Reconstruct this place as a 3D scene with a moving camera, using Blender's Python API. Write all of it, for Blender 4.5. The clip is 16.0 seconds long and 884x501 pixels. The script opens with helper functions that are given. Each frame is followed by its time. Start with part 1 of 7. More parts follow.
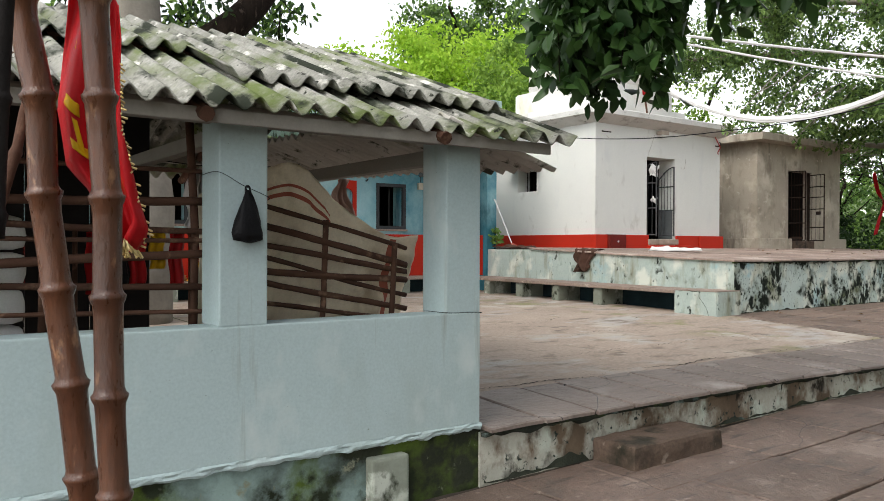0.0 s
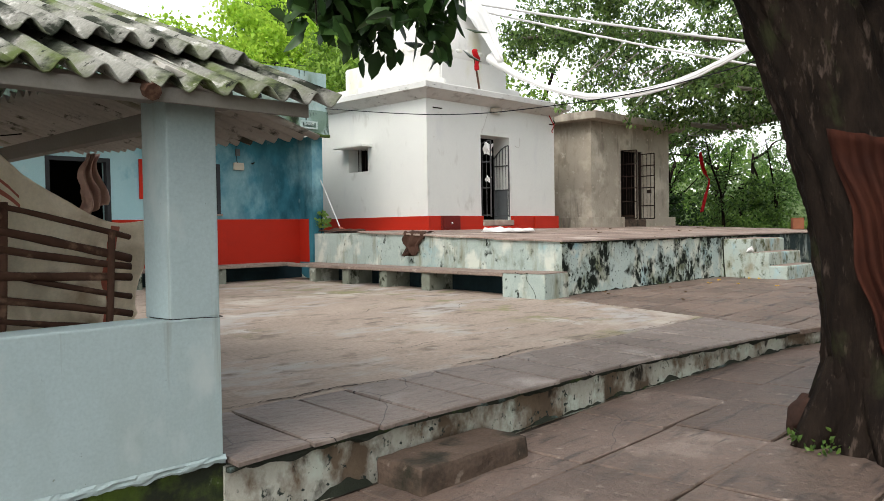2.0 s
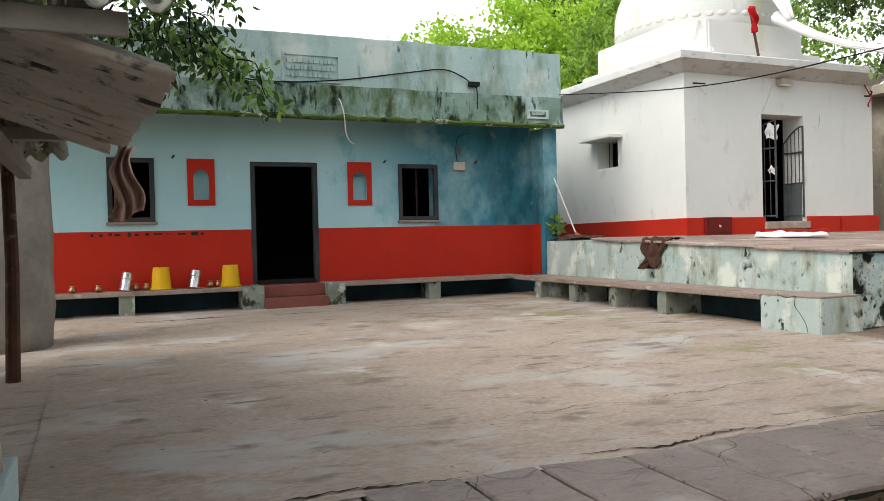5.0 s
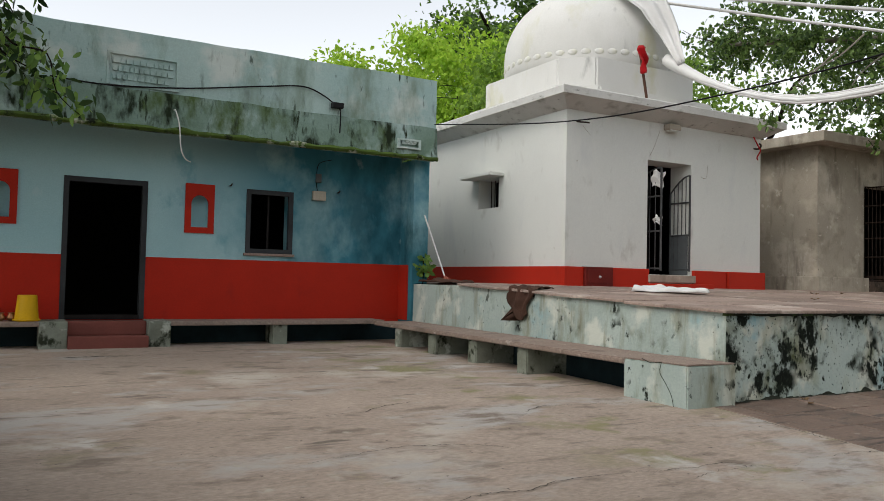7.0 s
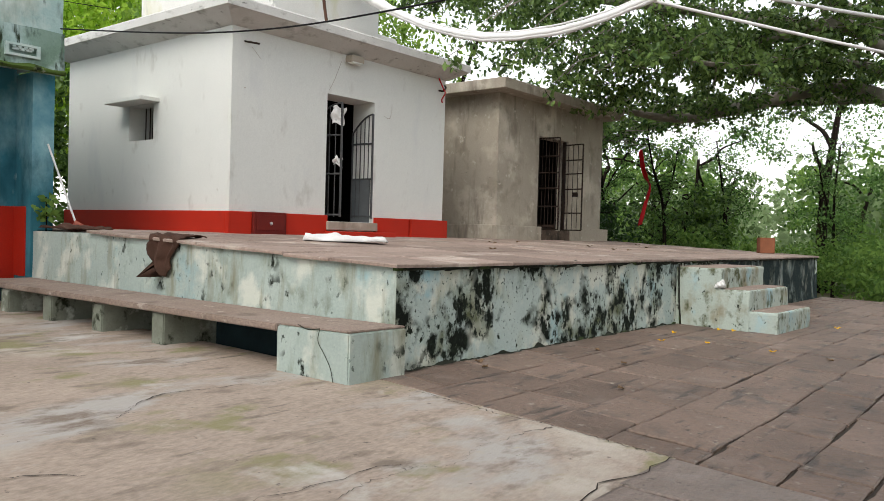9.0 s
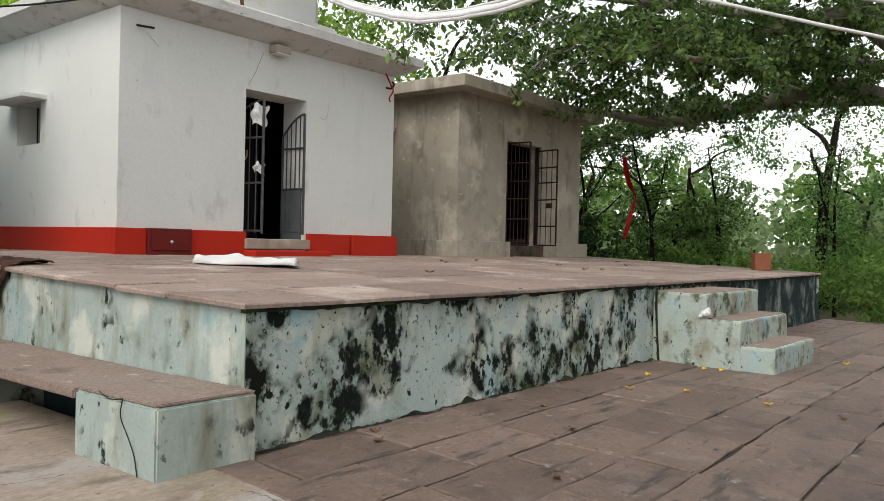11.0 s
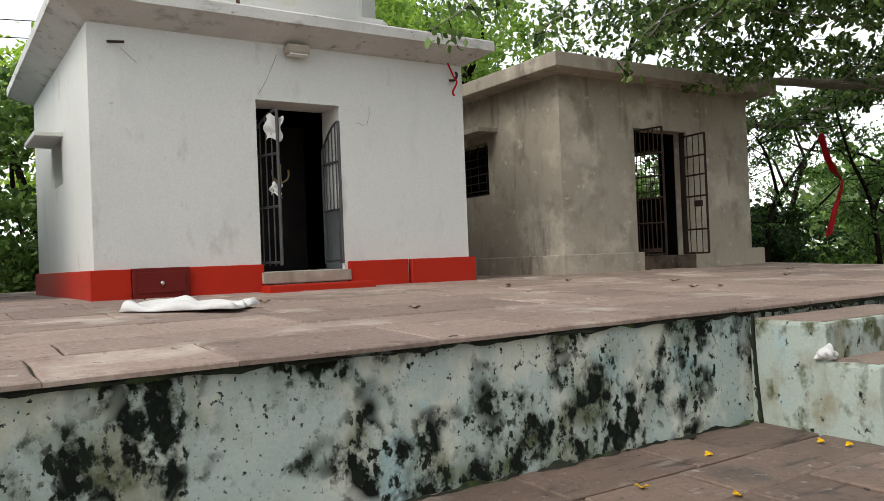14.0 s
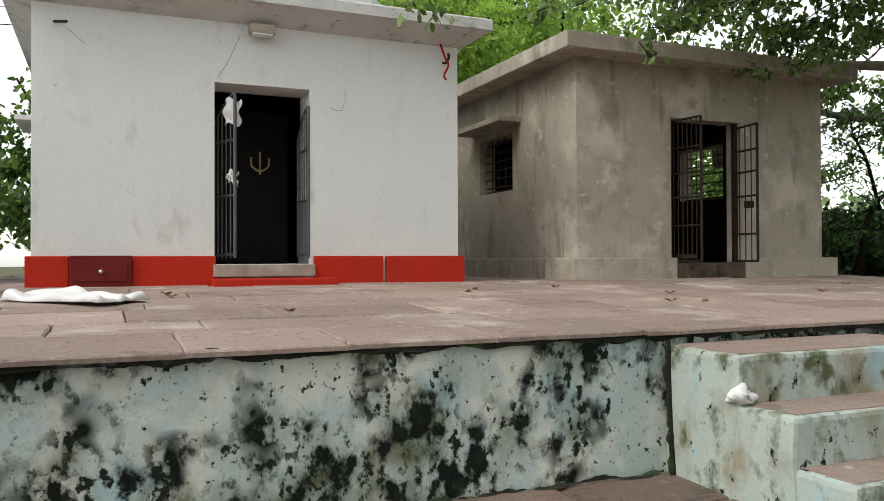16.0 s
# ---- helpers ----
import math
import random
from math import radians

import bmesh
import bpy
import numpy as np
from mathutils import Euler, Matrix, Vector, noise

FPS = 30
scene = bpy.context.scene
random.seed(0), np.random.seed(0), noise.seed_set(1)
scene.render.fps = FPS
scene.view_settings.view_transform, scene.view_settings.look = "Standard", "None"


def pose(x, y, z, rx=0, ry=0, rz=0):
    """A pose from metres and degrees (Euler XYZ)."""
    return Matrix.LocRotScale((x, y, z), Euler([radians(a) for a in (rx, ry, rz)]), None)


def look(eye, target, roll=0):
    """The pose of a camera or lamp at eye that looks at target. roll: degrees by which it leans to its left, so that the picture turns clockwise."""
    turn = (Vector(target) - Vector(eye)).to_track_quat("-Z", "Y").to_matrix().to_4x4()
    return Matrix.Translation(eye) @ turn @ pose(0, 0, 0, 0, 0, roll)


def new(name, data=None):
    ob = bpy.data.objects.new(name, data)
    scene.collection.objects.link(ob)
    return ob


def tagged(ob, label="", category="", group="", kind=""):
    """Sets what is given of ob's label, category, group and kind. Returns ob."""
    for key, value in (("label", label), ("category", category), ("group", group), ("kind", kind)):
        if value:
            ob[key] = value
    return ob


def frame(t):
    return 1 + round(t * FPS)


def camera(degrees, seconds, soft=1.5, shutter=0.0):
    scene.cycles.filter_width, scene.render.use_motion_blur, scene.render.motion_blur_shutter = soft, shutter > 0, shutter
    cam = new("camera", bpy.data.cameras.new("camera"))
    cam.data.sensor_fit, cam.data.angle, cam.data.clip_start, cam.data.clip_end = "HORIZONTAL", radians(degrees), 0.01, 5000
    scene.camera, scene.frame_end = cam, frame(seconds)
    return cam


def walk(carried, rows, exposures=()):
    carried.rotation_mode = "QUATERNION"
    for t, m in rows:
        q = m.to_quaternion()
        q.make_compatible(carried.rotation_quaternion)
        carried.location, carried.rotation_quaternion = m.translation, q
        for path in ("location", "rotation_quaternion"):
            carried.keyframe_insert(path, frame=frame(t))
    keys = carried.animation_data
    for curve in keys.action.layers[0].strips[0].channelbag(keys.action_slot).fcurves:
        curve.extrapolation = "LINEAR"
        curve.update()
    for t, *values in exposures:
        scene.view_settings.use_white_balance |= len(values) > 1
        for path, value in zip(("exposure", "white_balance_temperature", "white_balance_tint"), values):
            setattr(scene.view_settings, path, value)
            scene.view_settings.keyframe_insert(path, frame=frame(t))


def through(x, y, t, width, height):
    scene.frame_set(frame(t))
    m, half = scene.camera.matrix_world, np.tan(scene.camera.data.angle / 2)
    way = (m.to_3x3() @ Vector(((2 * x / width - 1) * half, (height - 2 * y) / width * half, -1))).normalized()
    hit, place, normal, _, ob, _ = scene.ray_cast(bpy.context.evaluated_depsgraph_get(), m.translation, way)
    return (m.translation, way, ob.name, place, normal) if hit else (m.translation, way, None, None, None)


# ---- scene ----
cam = camera(58.4, 16.0, 0.8)
PATH = [
    (0, (0.028, 0.213, 1.117), (1.199, 1.834, 1.106), 0.2),
    (0.5, (0.11, 0.24, 1.106), (1.394, 1.773, 1.089), -0.2),
    (1, (0.428, 0.321, 1.1), (1.784, 1.791, 1.071), -0.6),
    (1.5, (0.778, 0.4, 1.091), (2.185, 1.82, 1.046), -0.8),
    (2, (1.228, 0.631, 1.123), (2.668, 2.018, 1.067), -0.9),
    (2.5, (1.732, 0.678, 1.096), (3.16, 2.076, 1.028), -0.9),
    (3, (2.21, 0.797, 1.079), (3.576, 2.255, 0.988), -0.8),
    (3.5, (2.644, 1.128, 1.11), (3.888, 2.69, 1.0), -1.1),
    (4, (3.132, 1.377, 1.092), (4.221, 3.051, 0.983), -1.5),
    (4.2, (3.326, 1.426, 1.094), (4.343, 3.146, 0.994), -1.8),
    (6.3, (4.931, 2.421, 1.158), (5.586, 4.31, 1.218), 0.4),
    (6.5, (5.082, 2.495, 1.159), (5.815, 4.355, 1.226), 0.6),
    (7, (5.471, 2.676, 1.14), (6.453, 4.416, 1.213), 1.3),
    (7.5, (5.773, 2.836, 1.153), (6.998, 4.416, 1.194), 1.6),
    (8, (6.098, 3.225, 1.133), (7.516, 4.636, 1.114), 1.9),
    (8.5, (6.417, 3.465, 1.126), (7.96, 4.736, 1.06), 2.0),
    (9, (6.841, 3.626, 1.172), (8.394, 4.885, 1.128), 1.6),
    (9.5, (7.23, 3.902, 1.194), (8.787, 5.158, 1.165), 1.5),
    (9.7, (7.37, 3.989, 1.222), (8.937, 5.232, 1.198), 1.4),
    (11.8, (9.647, 4.179, 1.365), (11.167, 5.478, 1.375), 1.1),
    (12, (9.84, 4.128, 1.397), (11.337, 5.454, 1.419), 1.2),
    (12.5, (10.449, 4.163, 1.364), (11.855, 5.585, 1.417), 0.8),
    (13, (10.964, 4.178, 1.385), (12.23, 5.724, 1.457), -0.1),
    (13.5, (11.524, 4.086, 1.388), (12.679, 5.717, 1.452), -1.3),
    (14, (12.08, 4.121, 1.358), (13.174, 5.795, 1.384), -2.3),
    (14.5, (12.6, 4.083, 1.33), (13.651, 5.784, 1.321), -2.5),
    (15, (13.133, 3.986, 1.339), (14.141, 5.713, 1.33), -2.0),
    (15.5, (13.674, 4.003, 1.357), (14.591, 5.781, 1.372), -1.2),
    (16, (14.219, 3.957, 1.344), (15.003, 5.797, 1.369), -0.2),
]
EXPOSURES = [(t, stops, 6680, 9) for t, stops in ((0.0, 1.33), (2.0, 1.37), (3.2, 1.46), (4.2, 1.5), (6.3, 1.0), (7.0, 0.70), (7.5, 0.64), (8.0, 0.9), (8.5, 1.15), (9.0, 1.17), (9.7, 1.12), (11.8, 1.02), (13.0, 1.02), (13.6, 1.02), (14.3, 1.15), (15.2, 1.28), (16.0, 1.22))]
walk(cam, [(t, look(eye, target, roll)) for t, eye, target, roll in PATH], EXPOSURES)

# ---- sky and sun: a bright overcast day ----
world = bpy.data.worlds.new("overcast_sky")
scene.world = world
world.use_nodes = True
wn, wl = world.node_tree.nodes, world.node_tree.links
sky = wn.new("ShaderNodeTexSky")
sky.sky_type = 'NISHITA'
sky.sun_disc = False
sky.sun_elevation, sky.sun_rotation = radians(48), radians(256)
sky.air_density, sky.dust_density, sky.ozone_density = 1.0, 1.0, 1.0
soften = wn.new("ShaderNodeHueSaturation")
soften.inputs["Saturation"].default_value = 0.25
wl.new(sky.outputs[0], soften.inputs["Color"])
wl.new(soften.outputs[0], wn["Background"].inputs["Color"])
wn["Background"].inputs["Strength"].default_value = 0.15
sun_data = bpy.data.lights.new("sun", 'SUN')
sun_data.energy, sun_data.angle, sun_data.color = 0.7, radians(30), (1.0, 0.97, 0.92)
sun = new("sun", sun_data)
sun.matrix_world = look((-12, -3, 14), (0, 0, 0))


# ---- materials ----
def mat(name, base, second=None, scale=2.0, grain=40.0, mix=0.6, rough=0.8, bump=0.15, bump_scale=None, metal=0.0, spec=0.12,
        stains=(), stretch=(1, 1, 1), crack=None, per_object=0.0, per_island=0.0):
    """A worn surface: two tones in broad patches, fine grain, relief, stains (colour, scale, from, to, stretch) and cracks (scale, width)."""
    m = bpy.data.materials.new(name)
    m.use_nodes = True
    n, l = m.node_tree.nodes, m.node_tree.links
    bsdf = n["Principled BSDF"]
    bsdf.inputs["Roughness"].default_value, bsdf.inputs["Metallic"].default_value = rough, metal
    bsdf.inputs["Specular IOR Level"].default_value = spec
    coord = n.new("ShaderNodeTexCoord")

    def noise_at(sc, detail=5.0, st=(1, 1, 1), shift=0.0):
        mp = n.new("ShaderNodeMapping")
        mp.inputs["Scale"].default_value, mp.inputs["Location"].default_value = st, (shift, shift * 0.7, shift * 1.3)
        l.new(coord.outputs["Object"], mp.inputs["Vector"])
        t = n.new("ShaderNodeTexNoise")
        t.inputs["Scale"].default_value, t.inputs["Detail"].default_value = sc, detail
        t.inputs["Roughness"].default_value = 0.6
        l.new(mp.outputs[0], t.inputs["Vector"])
        return t

    def blend(fac, a, b, kind='MIX'):
        x = n.new("ShaderNodeMix")
        x.data_type, x.blend_type = 'RGBA', kind
        for sock, v in ((x.inputs["Factor"], fac), (x.inputs["A"], a), (x.inputs["B"], b)):
            if isinstance(v, (int, float)):
                sock.default_value = v
            elif isinstance(v, tuple):
                sock.default_value = (*v, 1)
            else:
                l.new(v, sock)
        return x.outputs["Result"]

    def ramp(value, lo, hi):
        r = n.new("ShaderNodeMapRange")
        r.inputs["From Min"].default_value, r.inputs["From Max"].default_value = lo, hi
        l.new(value, r.inputs["Value"])
        return r.outputs[0]

    second = second or tuple(c * 0.8 for c in base)
    colour = blend(ramp(noise_at(scale, 6, stretch).outputs["Fac"], 0.5 - 0.22 * mix, 0.5 + 0.22 / max(mix, 0.1)), base, second)
    fine = noise_at(grain, 4, stretch, 3.1)
    colour = blend(ramp(fine.outputs["Fac"], 0.3, 0.7), blend(0.35, colour, (0.0, 0.0, 0.0)) if mix > 0.85 else blend(0.12, colour, (0.0, 0.0, 0.0)), colour)
    for i, (col, sc, lo, hi, st, *mask) in enumerate(stains):
        amount = ramp(noise_at(sc, 8, st, 11.3 + 5 * i).outputs["Fac"], lo, hi)
        if mask and mask[0] == 'x':
            sep = n.new("ShaderNodeSeparateXYZ")
            l.new(coord.outputs["Object"], sep.inputs[0])
            both = n.new("ShaderNodeMath")
            both.operation = 'MULTIPLY'
            l.new(amount, both.inputs[0])
            l.new(ramp(sep.outputs[0], mask[1], mask[2]), both.inputs[1])
            amount = both.outputs[0]
        elif mask:
            both = n.new("ShaderNodeMath")
            both.operation = 'MULTIPLY'
            l.new(amount, both.inputs[0])
            l.new(ramp(noise_at(mask[0], 3, (1, 1, 1), mask[3] if len(mask) > 3 else 31.7 + 5 * i).outputs["Fac"], mask[1], mask[2]), both.inputs[1])
            amount = both.outputs[0]
        colour = blend(amount, colour, col)
    if per_object or per_island:
        src_out = n.new("ShaderNodeObjectInfo").outputs["Random"] if per_object else n.new("ShaderNodeNewGeometry").outputs["Random Per Island"]
        amount = per_object or per_island
        hs = n.new("ShaderNodeHueSaturation")
        l.new(ramp(src_out, 0, 1), hs.inputs["Value"])
        hs.inputs["Value"].links[0].from_node.inputs["To Min"].default_value = 1 - amount
        hs.inputs["Value"].links[0].from_node.inputs["To Max"].default_value = 1 + amount
        l.new(colour, hs.inputs["Color"])
        colour = hs.outputs[0]
    height = noise_at(bump_scale or grain, 6, stretch, 7.7).outputs["Fac"]
    if crack:
        v = n.new("ShaderNodeTexVoronoi")
        v.feature = 'DISTANCE_TO_EDGE'
        v.inputs["Scale"].default_value = crack[0]
        warp = n.new("ShaderNodeVectorMath")
        warp.operation = 'MULTIPLY_ADD'
        wob = noise_at(0.9, 2, (1, 1, 1), 2.0)
        l.new(wob.outputs["Color"], warp.inputs[0])
        warp.inputs[1].default_value = (crack[2] if len(crack) > 2 else 0.6,) * 3
        l.new(coord.outputs["Object"], warp.inputs[2])
        l.new(warp.outputs[0], v.inputs["Vector"])
        line = ramp(v.outputs["Distance"], crack[1], crack[1] * 0.3)
        gate = n.new("ShaderNodeMath")
        gate.operation = 'MULTIPLY'
        l.new(line, gate.inputs[0])
        l.new(ramp(noise_at(0.45, 3, (1, 1, 1), 21).outputs["Fac"], 0.46, 0.58), gate.inputs[1])
        colour = blend(gate.outputs[0], colour, (0.035, 0.03, 0.027))
    l.new(colour, bsdf.inputs["Base Color"])
    b = n.new("ShaderNodeBump")
    b.inputs["Strength"].default_value, b.inputs["Distance"].default_value = bump, 0.02
    l.new(height, b.inputs["Height"])
    l.new(b.outputs[0], bsdf.inputs["Normal"])
    rr = ramp(fine.outputs["Fac"], 0.2, 0.8)
    rr.node.inputs["To Min"].default_value, rr.node.inputs["To Max"].default_value = max(0.03, rough - 0.1), min(1.0, rough + 0.08)
    l.new(rr, bsdf.inputs["Roughness"])
    return m


def leaf_mat(name, dark, light, rough=0.45, through=0.35):
    m = bpy.data.materials.new(name)
    m.use_nodes = True
    n, l = m.node_tree.nodes, m.node_tree.links
    bsdf, out = n["Principled BSDF"], n["Material Output"]
    geo = n.new("ShaderNodeNewGeometry")
    x = n.new("ShaderNodeMix")
    x.data_type = 'RGBA'
    x.inputs["A"].default_value, x.inputs["B"].default_value = (*dark, 1), (*light, 1)
    l.new(geo.outputs["Random Per Island"], x.inputs["Factor"])
    l.new(x.outputs["Result"], bsdf.inputs["Base Color"])
    bsdf.inputs["Roughness"].default_value = rough
    bsdf.inputs["Specular IOR Level"].default_value = 0.3
    tr = n.new("ShaderNodeBsdfTranslucent")
    l.new(x.outputs["Result"], tr.inputs["Color"])
    mx = n.new("ShaderNodeMixShader")
    mx.inputs[0].default_value = through
    l.new(bsdf.outputs[0], mx.inputs[1])
    l.new(tr.outputs[0], mx.inputs[2])
    l.new(mx.outputs[0], out.inputs["Surface"])
    return m


MOULD = (0.025, 0.035, 0.03)
M_WHITE = mat("white_limewash", (0.71, 0.715, 0.675), (0.64, 0.645, 0.61), 0.9, 60, 0.4, 0.9, 0.08,
              stains=[((0.54, 0.55, 0.55), 1.3, 0.56, 0.8, (1, 1, 0.3)), ((0.5, 0.49, 0.45), 3.2, 0.6, 0.75, (1, 1, 0.5)), ((0.4, 0.36, 0.3), 8, 0.70, 0.76, (1, 1, 1))])
M_CORNICE = mat("grimy_cornice_limewash", (0.66, 0.65, 0.62), (0.52, 0.51, 0.48), 1.6, 50, 0.7, 0.9, 0.2,
                stains=[((0.30, 0.29, 0.26), 3.0, 0.56, 0.72, (1, 1, 2.5)), ((0.10, 0.095, 0.085), 6, 0.62, 0.74, (1, 1, 3))])
M_DOME = mat("dome_limewash", (0.68, 0.67, 0.64), (0.59, 0.58, 0.54), 1.2, 50, 0.5, 0.9, 0.1,
             stains=[((0.5, 0.48, 0.3), 1.1, 0.56, 0.75, (1, 1, 0.5)), ((0.35, 0.35, 0.33), 4, 0.62, 0.78, (1, 1, 0.3))])
M_RED = mat("red_oxide_paint", (0.46, 0.026, 0.012), (0.37, 0.022, 0.011), 1.5, 50, 0.5, 0.6, 0.08,
            stains=[((0.25, 0.02, 0.015), 2.3, 0.62, 0.85, (1, 1, 0.5)), ((0.55, 0.45, 0.38), 16, 0.77, 0.8, (1, 1, 1))])
M_BLUE = mat("blue_limewash", (0.40, 0.60, 0.62), (0.32, 0.535, 0.575), 0.8, 60, 0.6, 0.9, 0.08,
             stains=[((0.05, 0.20, 0.26), 0.55, 0.38, 0.54, (1, 1, 0.8), 'x', 7.6, 9.6), ((0.02, 0.09, 0.115), 1.1, 0.46, 0.62, (1, 1, 0.5), 'x', 9.0, 11.2), ((0.10, 0.30, 0.38), 0.9, 0.62, 0.72, (1, 1, 0.6)), ((0.5, 0.62, 0.62), 1.7, 0.66, 0.8, (1, 1, 0.6))])
M_PARAPET = mat("weathered_blue_parapet", (0.43, 0.56, 0.53), (0.33, 0.48, 0.47), 0.9, 40, 0.7, 0.9, 0.15,
                stains=[((0.55, 0.61, 0.57), 1.1, 0.52, 0.64, (1, 1, 1)), ((0.17, 0.23, 0.17), 1.3, 0.52, 0.70, (1.2, 1, 0.45)), ((0.05, 0.065, 0.045), 3.2, 0.56, 0.68, (1.5, 1, 0.5), 0.7, 0.46, 0.62), ((0.03, 0.045, 0.03), 9, 0.60, 0.68, (1.5, 1, 0.35), 0.8, 0.45, 0.6)])
M_MOSSY = mat("mossy_green_ledge", (0.24, 0.34, 0.30), (0.15, 0.23, 0.17), 1.6, 30, 0.8, 0.95, 0.35,
              stains=[((0.37, 0.48, 0.46), 1.5, 0.50, 0.62, (1, 1, 0.7)), ((0.07, 0.11, 0.035), 1.8, 0.50, 0.66, (1.2, 1, 0.7)), ((0.018, 0.026, 0.014), 2.6, 0.53, 0.64, (1.3, 1, 0.55)), ((0.02, 0.03, 0.015), 9, 0.57, 0.65, (1.4, 1, 0.3), 0.9, 0.42, 0.56)])
M_DRIP = mat("moss_grown_drip_edge", (0.10, 0.16, 0.035), (0.05, 0.08, 0.022), 3, 30, 0.8, 0.95, 0.5,
             stains=[((0.40, 0.42, 0.33), 3.5, 0.55, 0.62, (1, 1, 1)), ((0.015, 0.02, 0.012), 4, 0.56, 0.64, (1, 1, 1))])
M_COPING = mat("black_coping", (0.06, 0.07, 0.05), (0.03, 0.036, 0.026), 3, 30, 0.8, 0.95, 0.4, stains=[((0.30, 0.36, 0.32), 2.4, 0.57, 0.66, (1, 1, 1))])
M_PAV = mat("pale_blue_wall_paint", (0.41, 0.505, 0.51), (0.36, 0.455, 0.465), 0.9, 55, 0.5, 0.85, 0.07,
            stains=[((0.32, 0.385, 0.37), 1.2, 0.55, 0.75, (1, 1, 0.4)), ((0.46, 0.53, 0.52), 2.5, 0.56, 0.7, (1, 1, 0.6)), ((0.3, 0.32, 0.28), 9, 0.72, 0.76, (1, 1, 1)), ((0.22, 0.25, 0.22), 22, 0.70, 0.74, (1, 1, 1)), ((0.30, 0.34, 0.32), 3.5, 0.60, 0.70, (2.2, 2.2, 0.12))])
M_MOULDY = mat("mouldy_mint_wall", (0.48, 0.555, 0.515), (0.38, 0.475, 0.465), 1.2, 40, 0.6, 0.95, 0.45,
               stains=[((0.60, 0.62, 0.54), 2.6, 0.48, 0.58, (1, 1, 0.8)), ((0.29, 0.48, 0.53), 1.2, 0.59, 0.69, (1, 1, 1)),
                       ((0.30, 0.31, 0.21), 2.2, 0.52, 0.72, (1, 1, 0.6)), ((0.10, 0.115, 0.06), 3.2, 0.40, 0.62, (1, 1, 0.7), 1.3, 0.44, 0.58, 50.0),
                       ((0.008, 0.011, 0.008), 5.4, 0.47, 0.55, (1, 1, 0.8), 1.3, 0.445, 0.52, 50.0), ((0.014, 0.019, 0.013), 13, 0.53, 0.59, (1, 1, 0.75), 1.3, 0.42, 0.50, 50.0),
                       ((0.015, 0.02, 0.014), 7, 0.62, 0.65, (1, 1, 0.8)), ((0.018, 0.03, 0.03), 1.6, 0.25, 0.5, (1, 1, 0.5), 'x', 19.25, 19.7), (MOULD, 26, 0.61, 0.66, (1, 1, 0.9), 1.1, 0.35, 0.5)])
M_MINT = mat("stained_mint_plaster", (0.43, 0.50, 0.46), (0.33, 0.40, 0.37), 1.3, 40, 0.8, 0.95, 0.35, bump_scale=14,
             stains=[((0.56, 0.59, 0.52), 2.2, 0.52, 0.62, (1, 1, 0.8)), ((0.30, 0.44, 0.46), 1.3, 0.58, 0.68, (1, 1, 1)), ((0.22, 0.22, 0.15), 2.6, 0.52, 0.72, (1.6, 1.6, 0.35)), ((0.10, 0.12, 0.065), 3.4, 0.50, 0.68, (1, 1, 0.7), 1.5, 0.48, 0.62, 51.0),
                     ((0.016, 0.021, 0.015), 6.5, 0.56, 0.62, (1, 1, 0.7), 1.5, 0.50, 0.58, 51.0), (MOULD, 17, 0.63, 0.67, (1, 1, 0.7), 0.9, 0.44, 0.56)])
M_EDGEWALL = mat("stained_kerb_wall", (0.50, 0.50, 0.43), (0.33, 0.30, 0.25), 2.2, 35, 0.8, 0.95, 0.4,
                 stains=[((0.5, 0.55, 0.48), 2.2, 0.54, 0.64, (1, 1, 0.8)), ((0.11, 0.08, 0.055), 2.2, 0.52, 0.62, (1, 1, 0.8)), ((0.15, 0.11, 0.075), 3.4, 0.50, 0.64, (1, 1, 0.8)), ((0.03, 0.026, 0.02), 5, 0.56, 0.64, (1, 1, 0.6), 1.3, 0.46, 0.58), (MOULD, 18, 0.60, 0.65, (1, 1, 0.9), 0.9, 0.4, 0.5)])
M_BENCHTOP = mat("worn_bench_slab", (0.30, 0.222, 0.18), (0.37, 0.295, 0.25), 1.5, 40, 0.9, 0.8, 0.4, stains=[((0.17, 0.13, 0.105), 2.6, 0.55, 0.68, (1, 1, 1)), ((0.44, 0.37, 0.32), 7, 0.62, 0.7, (1, 1, 1))])
M_CONCRETE = mat("worn_court_concrete", (0.48, 0.388, 0.317), (0.375, 0.30, 0.244), 0.9, 30, 0.9, 0.72, 1.0, bump_scale=9, stretch=(0.6, 1.4, 1),
                 stains=[((0.47, 0.42, 0.36), 0.6, 0.57, 0.68, (1, 1, 1)), ((0.21, 0.19, 0.11), 0.85, 0.60, 0.72, (1, 1, 1)), ((0.245, 0.225, 0.125), 1.5, 0.55, 0.63, (0.8, 1.3, 1), 'x', 8.8, 9.6),
                         ((0.40, 0.37, 0.34), 0.9, 0.55, 0.64, (0.7, 1.3, 1)), ((0.21, 0.168, 0.135), 3.2, 0.55, 0.68, (0.7, 1.4, 1)), ((0.49, 0.455, 0.41), 1.1, 0.62, 0.70, (1, 1, 1)), ((0.17, 0.14, 0.115), 5, 0.60, 0.68, (0.3, 1.8, 1), 0.8, 0.45, 0.58), ((0.13, 0.105, 0.09), 14, 0.66, 0.72, (1, 1, 1)), ((0.42, 0.37, 0.31), 6, 0.6, 0.68, (1, 1, 1), 0.8, 0.45, 0.6)])
